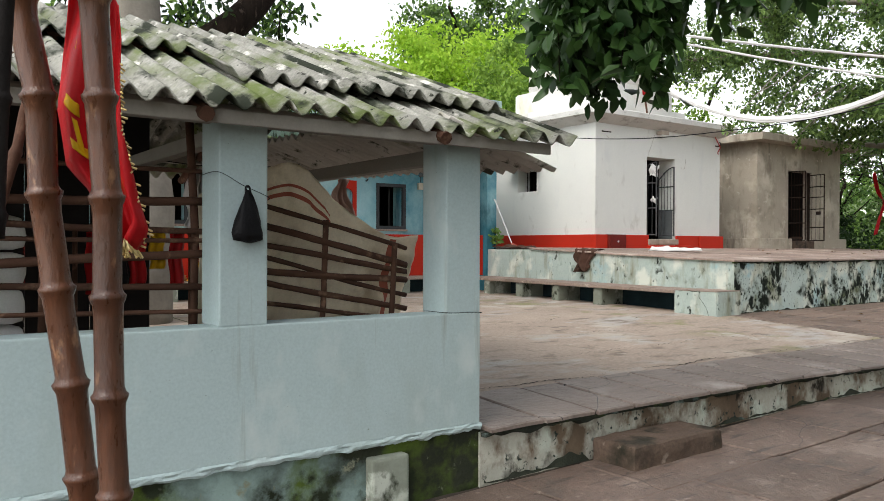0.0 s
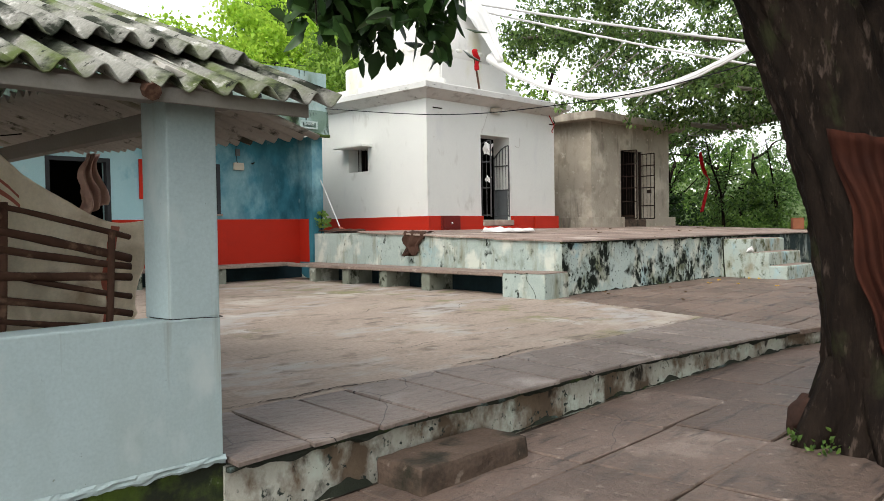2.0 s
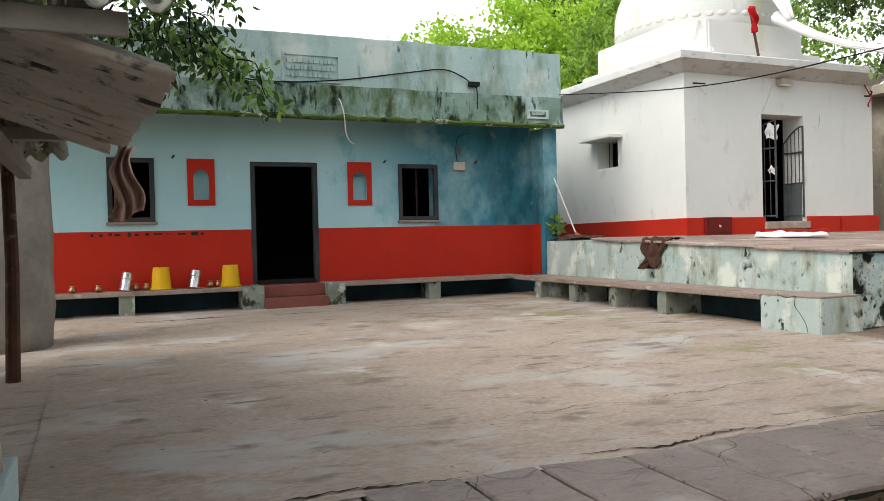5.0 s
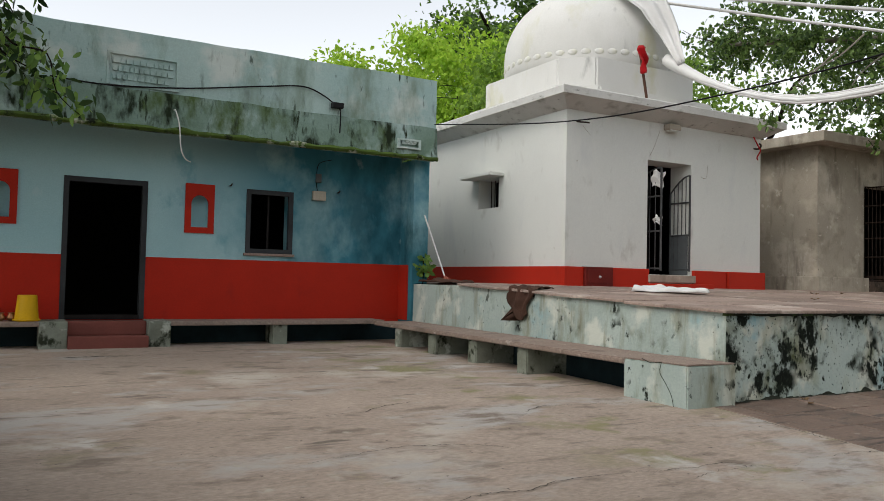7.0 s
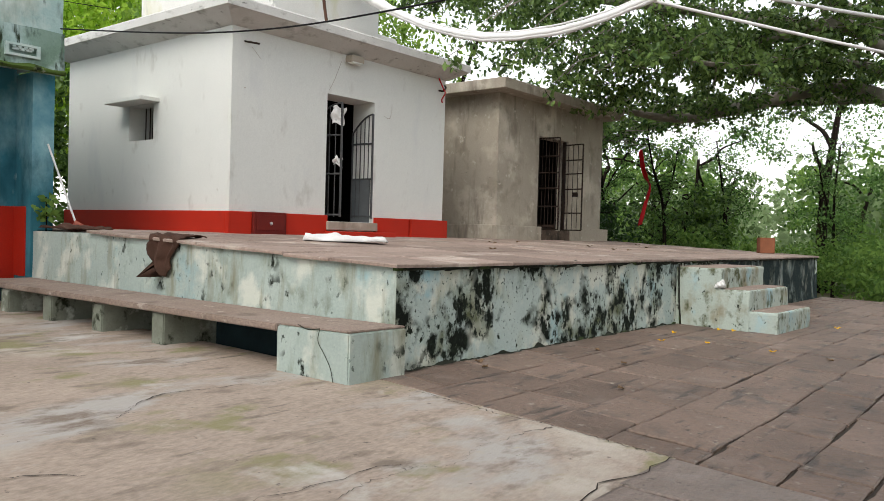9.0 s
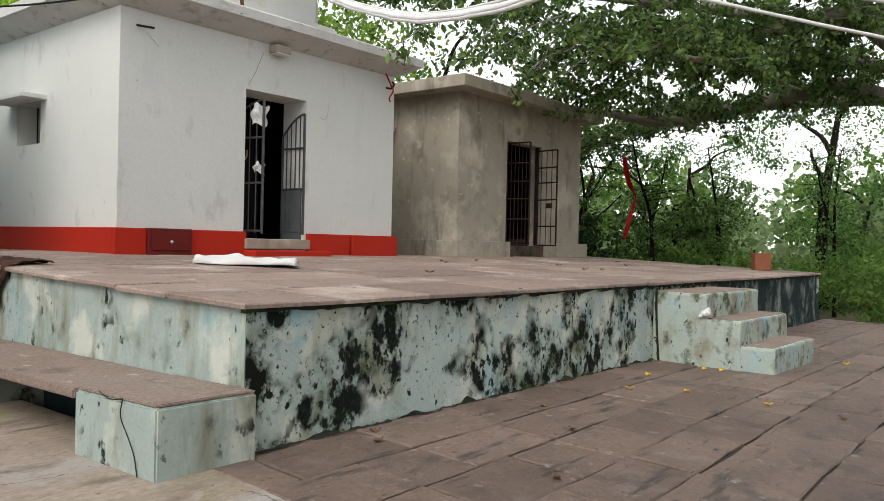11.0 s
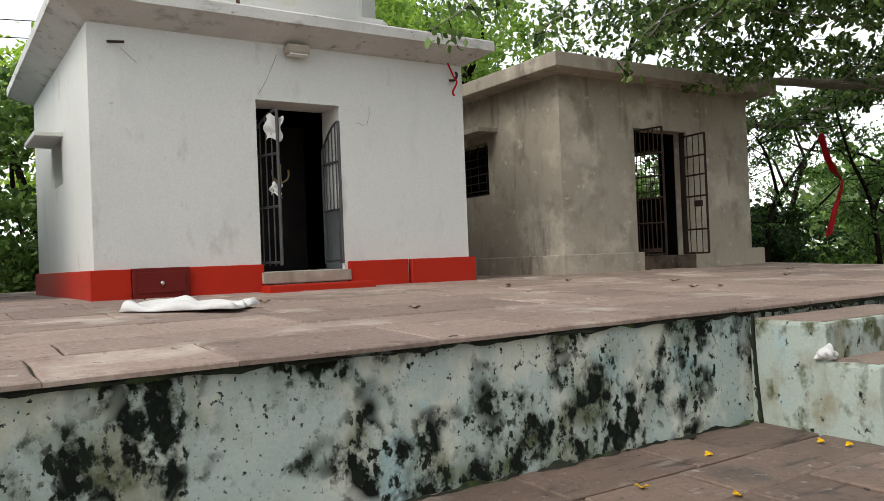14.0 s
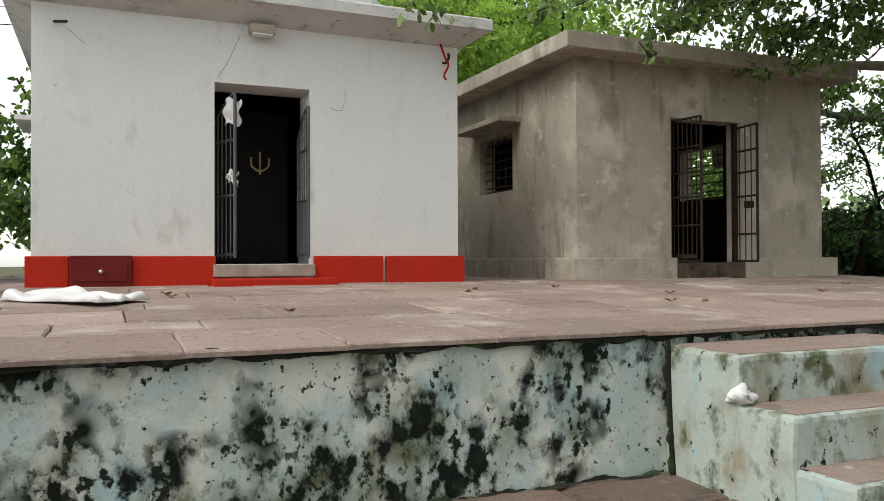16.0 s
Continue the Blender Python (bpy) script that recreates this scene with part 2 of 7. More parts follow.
M_SLAB = mat("purple_grey_flagstone", (0.25, 0.178, 0.141), (0.172, 0.124, 0.098), 1.6, 35, 0.9, 0.55, 1.0, bump_scale=11, per_object=0.16,
             stains=[((0.29, 0.24, 0.21), 1.3, 0.58, 0.75, (1, 1, 1)), ((0.075, 0.06, 0.052), 5, 0.58, 0.66, (0.3, 1.8, 1)), ((0.09, 0.075, 0.065), 2.6, 0.56, 0.7, (1, 1, 1)), ((0.30, 0.26, 0.22), 9, 0.62, 0.7, (1, 1, 1)), ((0.05, 0.042, 0.036), 15, 0.63, 0.7, (1, 1, 1))], spec=0.22)
M_EDGESLAB = mat("pale_grey_edge_stone", (0.27, 0.213, 0.184), (0.20, 0.158, 0.136), 1.6, 35, 0.9, 0.48, 1.0, bump_scale=9, stretch=(0.7, 1.3, 1), per_object=0.12,
                 stains=[((0.36, 0.31, 0.28), 1.3, 0.56, 0.72, (1, 1, 1)), ((0.13, 0.105, 0.09), 5, 0.58, 0.66, (0.3, 1.8, 1)), ((0.16, 0.13, 0.11), 2.8, 0.56, 0.7, (1, 1, 1)), ((0.09, 0.072, 0.06), 15, 0.62, 0.7, (1, 1, 1))], spec=0.3, crack=(0.8, 0.004, 0.6))
M_LOWSLAB = mat("damp_brown_flagstone", (0.20, 0.144, 0.116), (0.132, 0.096, 0.078), 1.6, 35, 0.9, 0.5, 1.0, bump_scale=11, per_object=0.16,
                stains=[((0.28, 0.225, 0.19), 1.3, 0.58, 0.75, (1, 1, 1)), ((0.07, 0.055, 0.047), 5, 0.58, 0.66, (0.3, 1.8, 1)), ((0.085, 0.068, 0.057), 2.6, 0.55, 0.7, (1, 1, 1)), ((0.27, 0.22, 0.185), 9, 0.62, 0.7, (1, 1, 1)), ((0.045, 0.036, 0.03), 15, 0.62, 0.7, (1, 1, 1))], spec=0.25, crack=(0.8, 0.004, 0.6))
M_SUPPORT = mat("grimy_bench_pier", (0.27, 0.30, 0.25), (0.15, 0.155, 0.12), 2.6, 40, 0.8, 0.95, 0.4, stains=[((0.45, 0.48, 0.42), 3.2, 0.56, 0.64, (1, 1, 1)), ((0.03, 0.035, 0.022), 5, 0.54, 0.62, (1, 1, 0.7))])
M_PLATSLAB = mat("pink_grey_platform_stone", (0.39, 0.295, 0.247), (0.305, 0.23, 0.193), 1.4, 35, 0.9, 0.7, 0.6, bump_scale=8, per_object=0.2,
                 stains=[((0.50, 0.43, 0.37), 1.2, 0.56, 0.72, (1, 1, 1)), ((0.20, 0.145, 0.12), 2.8, 0.57, 0.7, (1, 1, 1)), ((0.42, 0.37, 0.32), 8, 0.62, 0.7, (1, 1, 1)), ((0.08, 0.06, 0.05), 14, 0.63, 0.7, (1, 1, 1))])
M_JOINT = mat("dark_joint_soil", (0.05, 0.042, 0.036), (0.09, 0.075, 0.06), 3, 40, 0.6, 0.95, 0.4)
M_SOIL = mat("leaf_strewn_soil", (0.10, 0.085, 0.05), (0.07, 0.10, 0.035), 0.5, 20, 0.8, 0.95, 0.5)
M_CEMENT = mat("bare_cement_render", (0.42, 0.37, 0.30), (0.34, 0.30, 0.245), 0.9, 40, 0.8, 0.92, 0.25, bump_scale=10,
               stains=[((0.52, 0.465, 0.385), 1.1, 0.52, 0.64, (1, 1, 1)), ((0.27, 0.235, 0.19), 2.4, 0.55, 0.68, (1, 1, 0.9)), ((0.23, 0.20, 0.165), 1.3, 0.60, 0.76, (1, 1, 0.8)), ((0.22, 0.19, 0.155), 2.2, 0.55, 0.70, (1.5, 1.5, 0.28)), ((0.50, 0.45, 0.38), 6, 0.61, 0.68, (1, 1, 1)), ((0.22, 0.19, 0.155), 18, 0.66, 0.72, (1, 1, 1))])
M_SHEET = mat("weathered_cement_sheet", (0.44, 0.43, 0.39), (0.24, 0.24, 0.20), 2.2, 40, 0.9, 0.92, 0.4, per_object=0.14,
              stains=[((0.12, 0.15, 0.055), 2.0, 0.49, 0.62, (1.2, 0.45, 1)), ((0.03, 0.035, 0.025), 3.4, 0.52, 0.61, (1.4, 0.4, 1)), ((0.64, 0.62, 0.57), 6, 0.60, 0.68, (1.4, 0.5, 1)), ((0.02, 0.022, 0.016), 15, 0.62, 0.68, (1, 0.7, 1))])
# paler copy of the roof sheet; light bounced off the ground is in its colour
M_SHEET_BOUNCE = mat("bounce_paled_cement_sheet", (0.56, 0.53, 0.48), (0.42, 0.395, 0.355), 2.2, 40, 0.8, 0.92, 0.3, stains=[((0.2, 0.19, 0.13), 2.6, 0.58, 0.7, (1, 1, 1)), ((0.06, 0.06, 0.045), 5, 0.6, 0.68, (1, 1, 1))])
M_BAMBOO = mat("brown_bamboo", (0.135, 0.05, 0.022), (0.05, 0.018, 0.010), 7, 60, 0.9, 0.32, 0.25, spec=0.4, stretch=(1, 1, 0.25), per_object=0.2,
               stains=[((0.26, 0.135, 0.072), 14, 0.60, 0.68, (1, 1, 0.5)), ((0.04, 0.02, 0.012), 7, 0.63, 0.75, (1, 1, 0.4))])
M_POLE = mat("weathered_rail_wood", (0.095, 0.048, 0.032), (0.05, 0.025, 0.017), 5, 60, 0.8, 0.75, 0.3, per_object=0.25,
             stains=[((0.24, 0.14, 0.095), 6, 0.58, 0.72, (1, 1, 1))])
M_TIMBER = mat("grey_painted_timber", (0.30, 0.28, 0.25), (0.23, 0.21, 0.19), 2, 50, 0.6, 0.8, 0.15)
# dark wood, blackened so that it also stands in for room darkness
M_DARKWOOD_SHADE = mat("dark_wood_and_shade", (0.014, 0.012, 0.012), (0.024, 0.02, 0.018), 3, 50, 0.6, 0.7, 0.2)
# near-black colour that stands in for the darkness inside rooms
M_INSIDE = mat("room_darkness_black", (0.022, 0.021, 0.02), (0.015, 0.014, 0.013), 1, 40, 0.5, 0.95, 0.1)
M_GREYFRAME = mat("grey_frame_paint", (0.12, 0.13, 0.135), (0.08, 0.088, 0.09), 3, 50, 0.5, 0.7, 0.1)
# shade under the bench seats, put into a teal-black wall colour
M_SEATSHADE = mat("under_seat_shade", (0.02, 0.042, 0.05), (0.009, 0.014, 0.015), 2, 40, 0.7, 0.9, 0.2)
M_FOOTING = mat("black_mossy_footing", (0.035, 0.04, 0.028), (0.02, 0.022, 0.018), 2, 30, 0.8, 0.9, 0.5,
                stains=[((0.07, 0.11, 0.03), 2.5, 0.56, 0.68, (1, 1, 1)), ((0.22, 0.30, 0.29), 1.6, 0.60, 0.68, (1, 1, 1))])
M_FOOTWALL = mat("mossy_painted_footing", (0.035, 0.04, 0.025), (0.016, 0.018, 0.014), 2, 30, 0.8, 0.9, 0.6,
                 stains=[((0.24, 0.33, 0.31), 1.3, 0.42, 0.58, (1, 1, 1), 'x', 3.0, 2.6), ((0.07, 0.105, 0.02), 2.4, 0.48, 0.62, (1, 1, 1)), ((0.02, 0.025, 0.014), 4.0, 0.54, 0.64, (1, 1, 1)), ((0.2, 0.21, 0.15), 6, 0.62, 0.68, (1, 1, 1))])
M_STEPSTONE = mat("brown_step_stone", (0.14, 0.10, 0.076), (0.085, 0.06, 0.046), 2.6, 35, 0.9, 0.85, 0.9, bump_scale=12, stains=[((0.03, 0.028, 0.02), 3, 0.52, 0.66, (1, 1, 1)), ((0.19, 0.15, 0.12), 7, 0.6, 0.68, (1, 1, 1))])
M_FRAME = mat("dark_frame_wood", (0.05, 0.054, 0.058), (0.028, 0.028, 0.03), 3, 50, 0.6, 0.75, 0.1)
M_IRON = mat("dull_grey_iron", (0.12, 0.125, 0.13), (0.075, 0.07, 0.068), 6, 60, 0.7, 0.5, 0.1, metal=0.6)
M_RUST = mat("dark_rusted_iron", (0.03, 0.023, 0.02), (0.05, 0.03, 0.022), 6, 60, 0.7, 0.7, 0.15, metal=0.3)
M_CLOTH_W = mat("white_cotton", (0.72, 0.71, 0.69), (0.62, 0.61, 0.6), 3, 90, 0.5, 0.9, 0.2)
M_CREAM = mat("cream_tarpaulin", (0.80, 0.70, 0.55), (0.72, 0.61, 0.46), 2, 60, 0.6, 0.8, 0.15, stains=[((0.36, 0.27, 0.18), 1.6, 0.58, 0.75, (1, 1, 1))])
M_PINK = mat("faded_pink_trim", (0.42, 0.13, 0.09), (0.33, 0.1, 0.07), 4, 80, 0.6, 0.9, 0.15)
M_BROWNCLOTH = mat("brown_wet_cloth", (0.085, 0.045, 0.032), (0.05, 0.028, 0.02), 5, 90, 0.7, 0.9, 0.3)
M_RUSTCLOTH = mat("rust_brown_cloth", (0.055, 0.017, 0.010), (0.022, 0.008, 0.006), 3, 90, 0.7, 0.9, 0.3)
M_FLAG = mat("red_satin", (0.42, 0.010, 0.014), (0.28, 0.007, 0.010), 4, 90, 0.5, 0.45, 0.1)
M_GOLD = mat("gold_tinsel", (0.62, 0.45, 0.16), (0.75, 0.65, 0.4), 9, 90, 0.6, 0.35, 0.2, metal=0.5)
M_YELLOW = mat("yellow_plastic", (0.62, 0.36, 0.01), (0.52, 0.29, 0.01), 3, 50, 0.4, 0.45, 0.05)
M_STEEL = mat("brushed_steel", (0.6, 0.6, 0.6), (0.45, 0.45, 0.46), 5, 90, 0.5, 0.3, 0.05, metal=0.95)
M_BLACK = mat("black_polythene", (0.005, 0.005, 0.006), (0.008, 0.008, 0.009), 5, 60, 0.6, 0.5, 0.25)
M_CABLE = mat("black_cable", (0.012, 0.012, 0.013), (0.02, 0.02, 0.02), 5, 60, 0.5, 0.6, 0.05)
M_BARK = mat("dark_mango_bark", (0.026, 0.018, 0.013), (0.006, 0.0045, 0.004), 7, 34, 0.9, 0.9, 1.0, bump_scale=22, stretch=(1, 1, 0.3), spec=0.08,
             stains=[((0.065, 0.047, 0.037), 14, 0.58, 0.68, (1, 1, 0.25)), ((0.028, 0.03, 0.014), 2.5, 0.58, 0.7, (1, 1, 0.6))])
M_BARKGREY = mat("pale_grey_bark", (0.29, 0.26, 0.22), (0.17, 0.15, 0.125), 3, 26, 0.8, 0.95, 0.6, bump_scale=12)
M_BRICK = mat("terracotta_block", (0.30, 0.115, 0.06), (0.22, 0.085, 0.05), 4, 50, 0.7, 0.9, 0.3)
M_BOARD = mat("cream_switchboard", (0.5, 0.45, 0.36), (0.42, 0.37, 0.3), 4, 60, 0.5, 0.6, 0.1)
M_LEAF_NEAR = leaf_mat("glossy_dark_leaf", (0.018, 0.045, 0.014), (0.045, 0.095, 0.022), 0.35, 0.3)
M_LEAF_MID = leaf_mat("green_leaf", (0.03, 0.07, 0.018), (0.16, 0.27, 0.055), 0.4, 0.45)
M_LEAF_BANYAN = leaf_mat("glossy_banyan_leaf", (0.04, 0.085, 0.027), (0.23, 0.35, 0.095), 0.34, 0.48)
M_LEAF_LIME = leaf_mat("fresh_green_leaf", (0.12, 0.23, 0.035), (0.30, 0.45, 0.075), 0.55, 0.5)
M_LEAF_FEATHER = leaf_mat("feathery_sapling_leaf", (0.035, 0.085, 0.02), (0.16, 0.30, 0.07), 0.5, 0.5)
M_LEAF_BRIGHT = leaf_mat("yellow_green_leaf", (0.26, 0.45, 0.04), (0.48, 0.66, 0.08), 0.6, 0.5)
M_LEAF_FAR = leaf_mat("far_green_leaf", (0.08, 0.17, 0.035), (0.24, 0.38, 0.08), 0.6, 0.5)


# ---- mesh helpers ----
def thing(name, at, label, category, group="", kind=""):
    ob = new(name)
    ob.empty_display_size = 0.2
    ob.matrix_basis = Matrix.Translation(at) if not isinstance(at, Matrix) else at
    return tagged(ob, label, category, group, kind)


def rest_inverse(ob):
    m = Matrix.Identity(4)
    while ob is not None:
        m = ob.matrix_basis.inverted() if ob.parent is None else m
        ob = ob.parent
    return m


def mesh_of(name, bm, material, smooth=False):
    me = bpy.data.meshes.new(name)
    bmesh.ops.recalc_face_normals(bm, faces=bm.faces)
    bm.to_mesh(me)
    bm.free()
    for one in (material if isinstance(material, (list, tuple)) else [material]):
        me.materials.append(one)
    if smooth:
        me.shade_smooth()
    return me


def part(name, bm, material, parent=None, label="", smooth=False):
    """Links a bmesh, in world places, as one mesh object under a thing or part."""
    ob = new(name, mesh_of(name, bm, material, smooth))
    if parent is not None:
        ob.parent = parent
        ob.matrix_parent_inverse = rest_inverse(parent) if parent.parent is None else Matrix.Identity(4)
    return tagged(ob, label)


def solid(name, bm, material, label="", category="", group="", kind="", smooth=False):
    return tagged(part(name, bm, material, None, "", smooth), label, category, group, kind)


def box(bm, x0, x1, y0, y1, z0, z1, bevel=0.0):
    g = bmesh.ops.create_cube(bm, size=1.0, matrix=Matrix.LocRotScale(((x0 + x1) / 2, (y0 + y1) / 2, (z0 + z1) / 2), None, (x1 - x0, y1 - y0, z1 - z0)))
    if bevel:
        es = list({e for v in g["verts"] for e in v.link_edges})
        bmesh.ops.bevel(bm, geom=es, offset=bevel, segments=2, affect='EDGES', profile=0.6)
    return bm


def boxm(x0, x1, y0, y1, z0, z1, bevel=0.0):
    return box(bmesh.new(), x0, x1, y0, y1, z0, z1, bevel)


def wall_cells(bm, axis, u0, u1, d0, d1, z0, z1, holes):
    """A wall along an axis ('x' or 'y') of thickness d0..d1 with rectangular holes (u0, u1, z0, z1) right through it."""
    us = sorted({u0, u1, *[h[0] for h in holes], *[h[1] for h in holes]})
    for a, b in zip(us, us[1:]):
        zs = [z0]
        for h in sorted((h for h in holes if h[0] <= a and h[1] >= b), key=lambda h: h[2]):
            zs += [h[2], h[3]]
        zs.append(z1)
        for lo, hi in zip(zs[::2], zs[1::2]):
            if hi - lo > 1e-4:
                if axis == 'x':
                    box(bm, a, b, d0, d1, lo, hi)
                else:
                    box(bm, d0, d1, a, b, lo, hi)
    bmesh.ops.remove_doubles(bm, verts=bm.verts, dist=1e-4)
    return bm


def tube(bm, pts, radii, seg=8, rough=0.0, seed=0):
    """A round bar through pts, tapered by radii, with closed ends."""
    rnd = random.Random(seed)
    pts = [Vector(p) for p in pts]
    rings = []
    up = Vector((0, 0, 1))
    for i, p in enumerate(pts):
        d = (pts[min(i + 1, len(pts) - 1)] - pts[max(i - 1, 0)]).normalized()
        side = d.cross(up if abs(d.z) < 0.95 else Vector((1, 0, 0))) if i == 0 else side - d * side.dot(d)
        side.normalize()
        other = side.cross(d)
        r = radii[i] if isinstance(radii, (list, tuple)) else radii
        rings.append([bm.verts.new(p + (side * math.cos(a) + other * math.sin(a)) * r * (1 + rough * (rnd.random() - 0.5)))
                      for a in [2 * math.pi * k / seg for k in range(seg)]])
    for a, b in zip(rings, rings[1:]):
        for k in range(seg):
            bm.faces.new((a[k], a[(k + 1) % seg], b[(k + 1) % seg], b[k]))
    bm.faces.new(rings[0][::-1])
    bm.faces.new(rings[-1])
    return bm


def smooth_line(pts, n):
    """Points along a Catmull-Rom curve through pts."""
    pts = [Vector(p) for p in pts]
    out = []
    for i in range(len(pts) - 1):
        a, b, c, d = pts[max(i - 1, 0)], pts[i], pts[i + 1], pts[min(i + 2, len(pts) - 1)]
        for k in range(n):
            t = k / n
            out.append(0.5 * (2 * b + (c - a) * t + (2 * a - 5 * b + 4 * c - d) * t * t + (3 * b - a - 3 * c + d) * t ** 3))
    return out + [pts[-1]]


def sag(a, b, drop, n=24):
    a, b = Vector(a), Vector(b)
    return [a.lerp(b, i / n) - Vector((0, 0, drop * 4 * (i / n) * (1 - i / n))) for i in range(n + 1)]


def lathe(bm, profile, centre, seg=64):
    rings = []
    for r, z in profile:
        rings.append([bm.verts.new((centre[0] + r * math.cos(2 * math.pi * k / seg), centre[1] + r * math.sin(2 * math.pi * k / seg), z)) for k in range(seg)])
    for a, b in zip(rings, rings[1:]):
        for k in range(seg):
            bm.faces.new((a[k], a[(k + 1) % seg], b[(k + 1) % seg], b[k]))
    bm.faces.new(rings[0][::-1])
    bm.faces.new(rings[-1])
    return bm


def sheet_grid(bm, fn, nu, nv, thick=0.0):
    """A cloth or sheet from a function of (u, v) in 0..1, with thickness along its face normal."""
    grid = [[bm.verts.new(fn(i / nu, j / nv)) for j in range(nv + 1)] for i in range(nu + 1)]
    for i in range(nu):
        for j in range(nv):
            bm.faces.new((grid[i][j], grid[i + 1][j], grid[i + 1][j + 1], grid[i][j + 1]))
    if thick:
        bm.normal_update()
        bmesh.ops.solidify(bm, geom=list(bm.faces), thickness=thick)
    return bm


def smoothstep(t):
    t = min(max(t, 0.0), 1.0)
    return t * t * (3 - 2 * t)


# ---- heights of the ground ----
def court_z(x, y):
    if y >= 8.0:
        return 0.0175 * (min(y, 15.0) - 8.0)
    return -(8.0 - y) * 0.056 * (1.0 - 0.6 * smoothstep((x - 11.0) / 5.0))


def lower_z(x, y):
    return -0.62 + 0.022 * min(max(x - 3.0, 0.0), 8.0) + 0.02 * max(0.0, min(x - 11.0, 4.0))


EDGE = [(3.6, 4.65), (8.0, 4.65), (11.3, 4.34), (13.0, 3.8), (16.0, 3.0), (26.0, 1.0)]


def edge_y(x):
    for (a, ya), (b, yb) in zip(EDGE, EDGE[1:]):
        if x <= b:
            return ya + (yb - ya) * (x - a) / (b - a)
    return EDGE[-1][1]


def plat_z(x, y):
    return 0.90 + 0.037 * (min(max(y, 8.0), 13.0) - 8.06)


def left_x(y):
    """The platform's west face, which runs a little askew."""
    return 11.72 - 0.033 * (y - 8.06)


def bench_x(y):
    return 11.05 - 0.038 * (y - 7.92)


# ---- ground, court and pavements ----
bm = bmesh.new()
sheet_grid(bm, lambda u, v: (-400 + 800 * u, -400 + 800 * v, -0.8), 8, 8)
solid("ground", bm, M_SOIL, "leaf-strewn earth around the temple yard", "ground", kind="structure")

bm = bmesh.new()
def court_fn(u, v):
    x = 3.6 + 7.815 * u
    y0 = 5.48
    y = y0 + (14.9 - y0) * v
    return (x, y, court_z(x, y) + 0.008 * noise.noise((x * 0.9, y * 0.9, 0)))
sheet_grid(bm, court_fn, 60, 72)
court = solid("floor_court", bm, M_CONCRETE, "worn cracked brown concrete courtyard floor", "floor", kind="structure", smooth=True)
bm = bmesh.new()
sheet_grid(bm, lambda u, v: (-8 + 11.6 * u, 5.2 + 9.7 * v, court_z(0, 5.2 + 9.7 * v) - 0.012), 20, 20)
solid("floor_court_west", bm, M_CONCRETE, "worn concrete floor running under the open shelter", "floor", kind="structure")

bm = bmesh.new()
def bed_fn(u, v):
    x = 3.6 + 22.4 * u
    y = edge_y(x) + 0.05 + (8.1 - edge_y(x)) * v
    return (x, y, court_z(x, y) - 0.02)
sheet_grid(bm, bed_fn, 60, 16)
bed = solid("pavement_upper", bm, M_JOINT, "dark earth joints between worn flagstones", "pavement", kind="structure")
bm = bmesh.new()
def kerb_fn(u, v):
    x = 3.6 + 22.4 * u
    y = edge_y(x) + 0.03 + 0.015 * noise.noise((x * 2.5, v * 3, 4))
    return (x, y, lower_z(x, y) - 0.1 + (court_z(x, y) - 0.045 - lower_z(x, y) + 0.1) * v)
sheet_grid(bm, kerb_fn, 160, 6, 0.12)
solid("kerb_wall", bm, M_EDGEWALL, "low mould-stained plaster retaining wall along the court", "wall", kind="structure", smooth=False)
# dark ragged edge line that also paints the shadow under the nosing
bm = bmesh.new()
def nosing_fn(u, v):
    x = 3.6 + 15.0 * u
    y = edge_y(x)
    drop = 0.026 + 0.05 * max(0.0, noise.noise((x * 3.1, 0, 8))) + 0.016 * noise.noise((x * 9, 0, 8))
    return (x, y - 0.028 + 0.014 * noise.noise((x * 6, v * 3, 3)), court_z(x, y) - 0.036 - drop * (1 - v))
sheet_grid(bm, nosing_fn, 420, 2, 0.05)
solid("trim_kerb", bm, M_FOOTING, "ragged dark strip under the court's edge stones, mortar line and painted shadow", "trim", kind="structure")
bm = bmesh.new()
sheet_grid(bm, lambda u, v: (-6 + 32 * u, -7 + 12.2 * v, lower_z(-6 + 32 * u, 0) - 0.022), 40, 12)
lower_bed = solid("pavement_lower", bm, M_JOINT, "dark earth joints between lower path flagstones", "pavement", kind="structure")

# ---- raised temple platform ----
def strip_wall(fn_xy, n, z_top, z_base, depth, name, material, label, rows=10, relief=0.012):
    bm = bmesh.new()

    def fn(u, v):
        x, y, nx, ny = fn_xy(u)
        b, t = z_base(x, y), z_top(x, y)
        o = relief * noise.noise((x * 2.2, y * 2.2, v * 2.2)) + 0.03 * (1 - v) ** 2
        return (x + nx * o, y + ny * o, b + (t - b) * v)
    sheet_grid(bm, fn, n, rows, depth)
    return solid(name, bm, material, label, "wall", kind="structure")


strip_wall(lambda u: (11.72 + 13.4 * u, 8.06, 0, -1), 150, lambda x, y: plat_z(x, y) - 0.03, lambda x, y: court_z(x, 8.0) - 0.1, 0.15,
           "wall_platform_south", M_MOULDY, "pale mint platform wall blotched with black mould")
strip_wall(lambda u: (left_x(8.06 + 6.8 * u), 8.06 + 6.8 * u, -1, 0), 80, lambda x, y: plat_z(x, y) - 0.03, lambda x, y: court_z(11, y) - 0.1, -0.15,
           "wall_platform_west", M_MINT, "pale mint platform wall above the bench, stained and cracked")
strip_wall(lambda u: (25.1, 8.06 + 14 * u, 1, 0), 60, lambda x, y: plat_z(x, y) - 0.03, lambda x, y: -0.2, 0.15,
           "wall_platform_east", M_MINT, "dark teal stained end wall of the platform")
bm = bmesh.new()
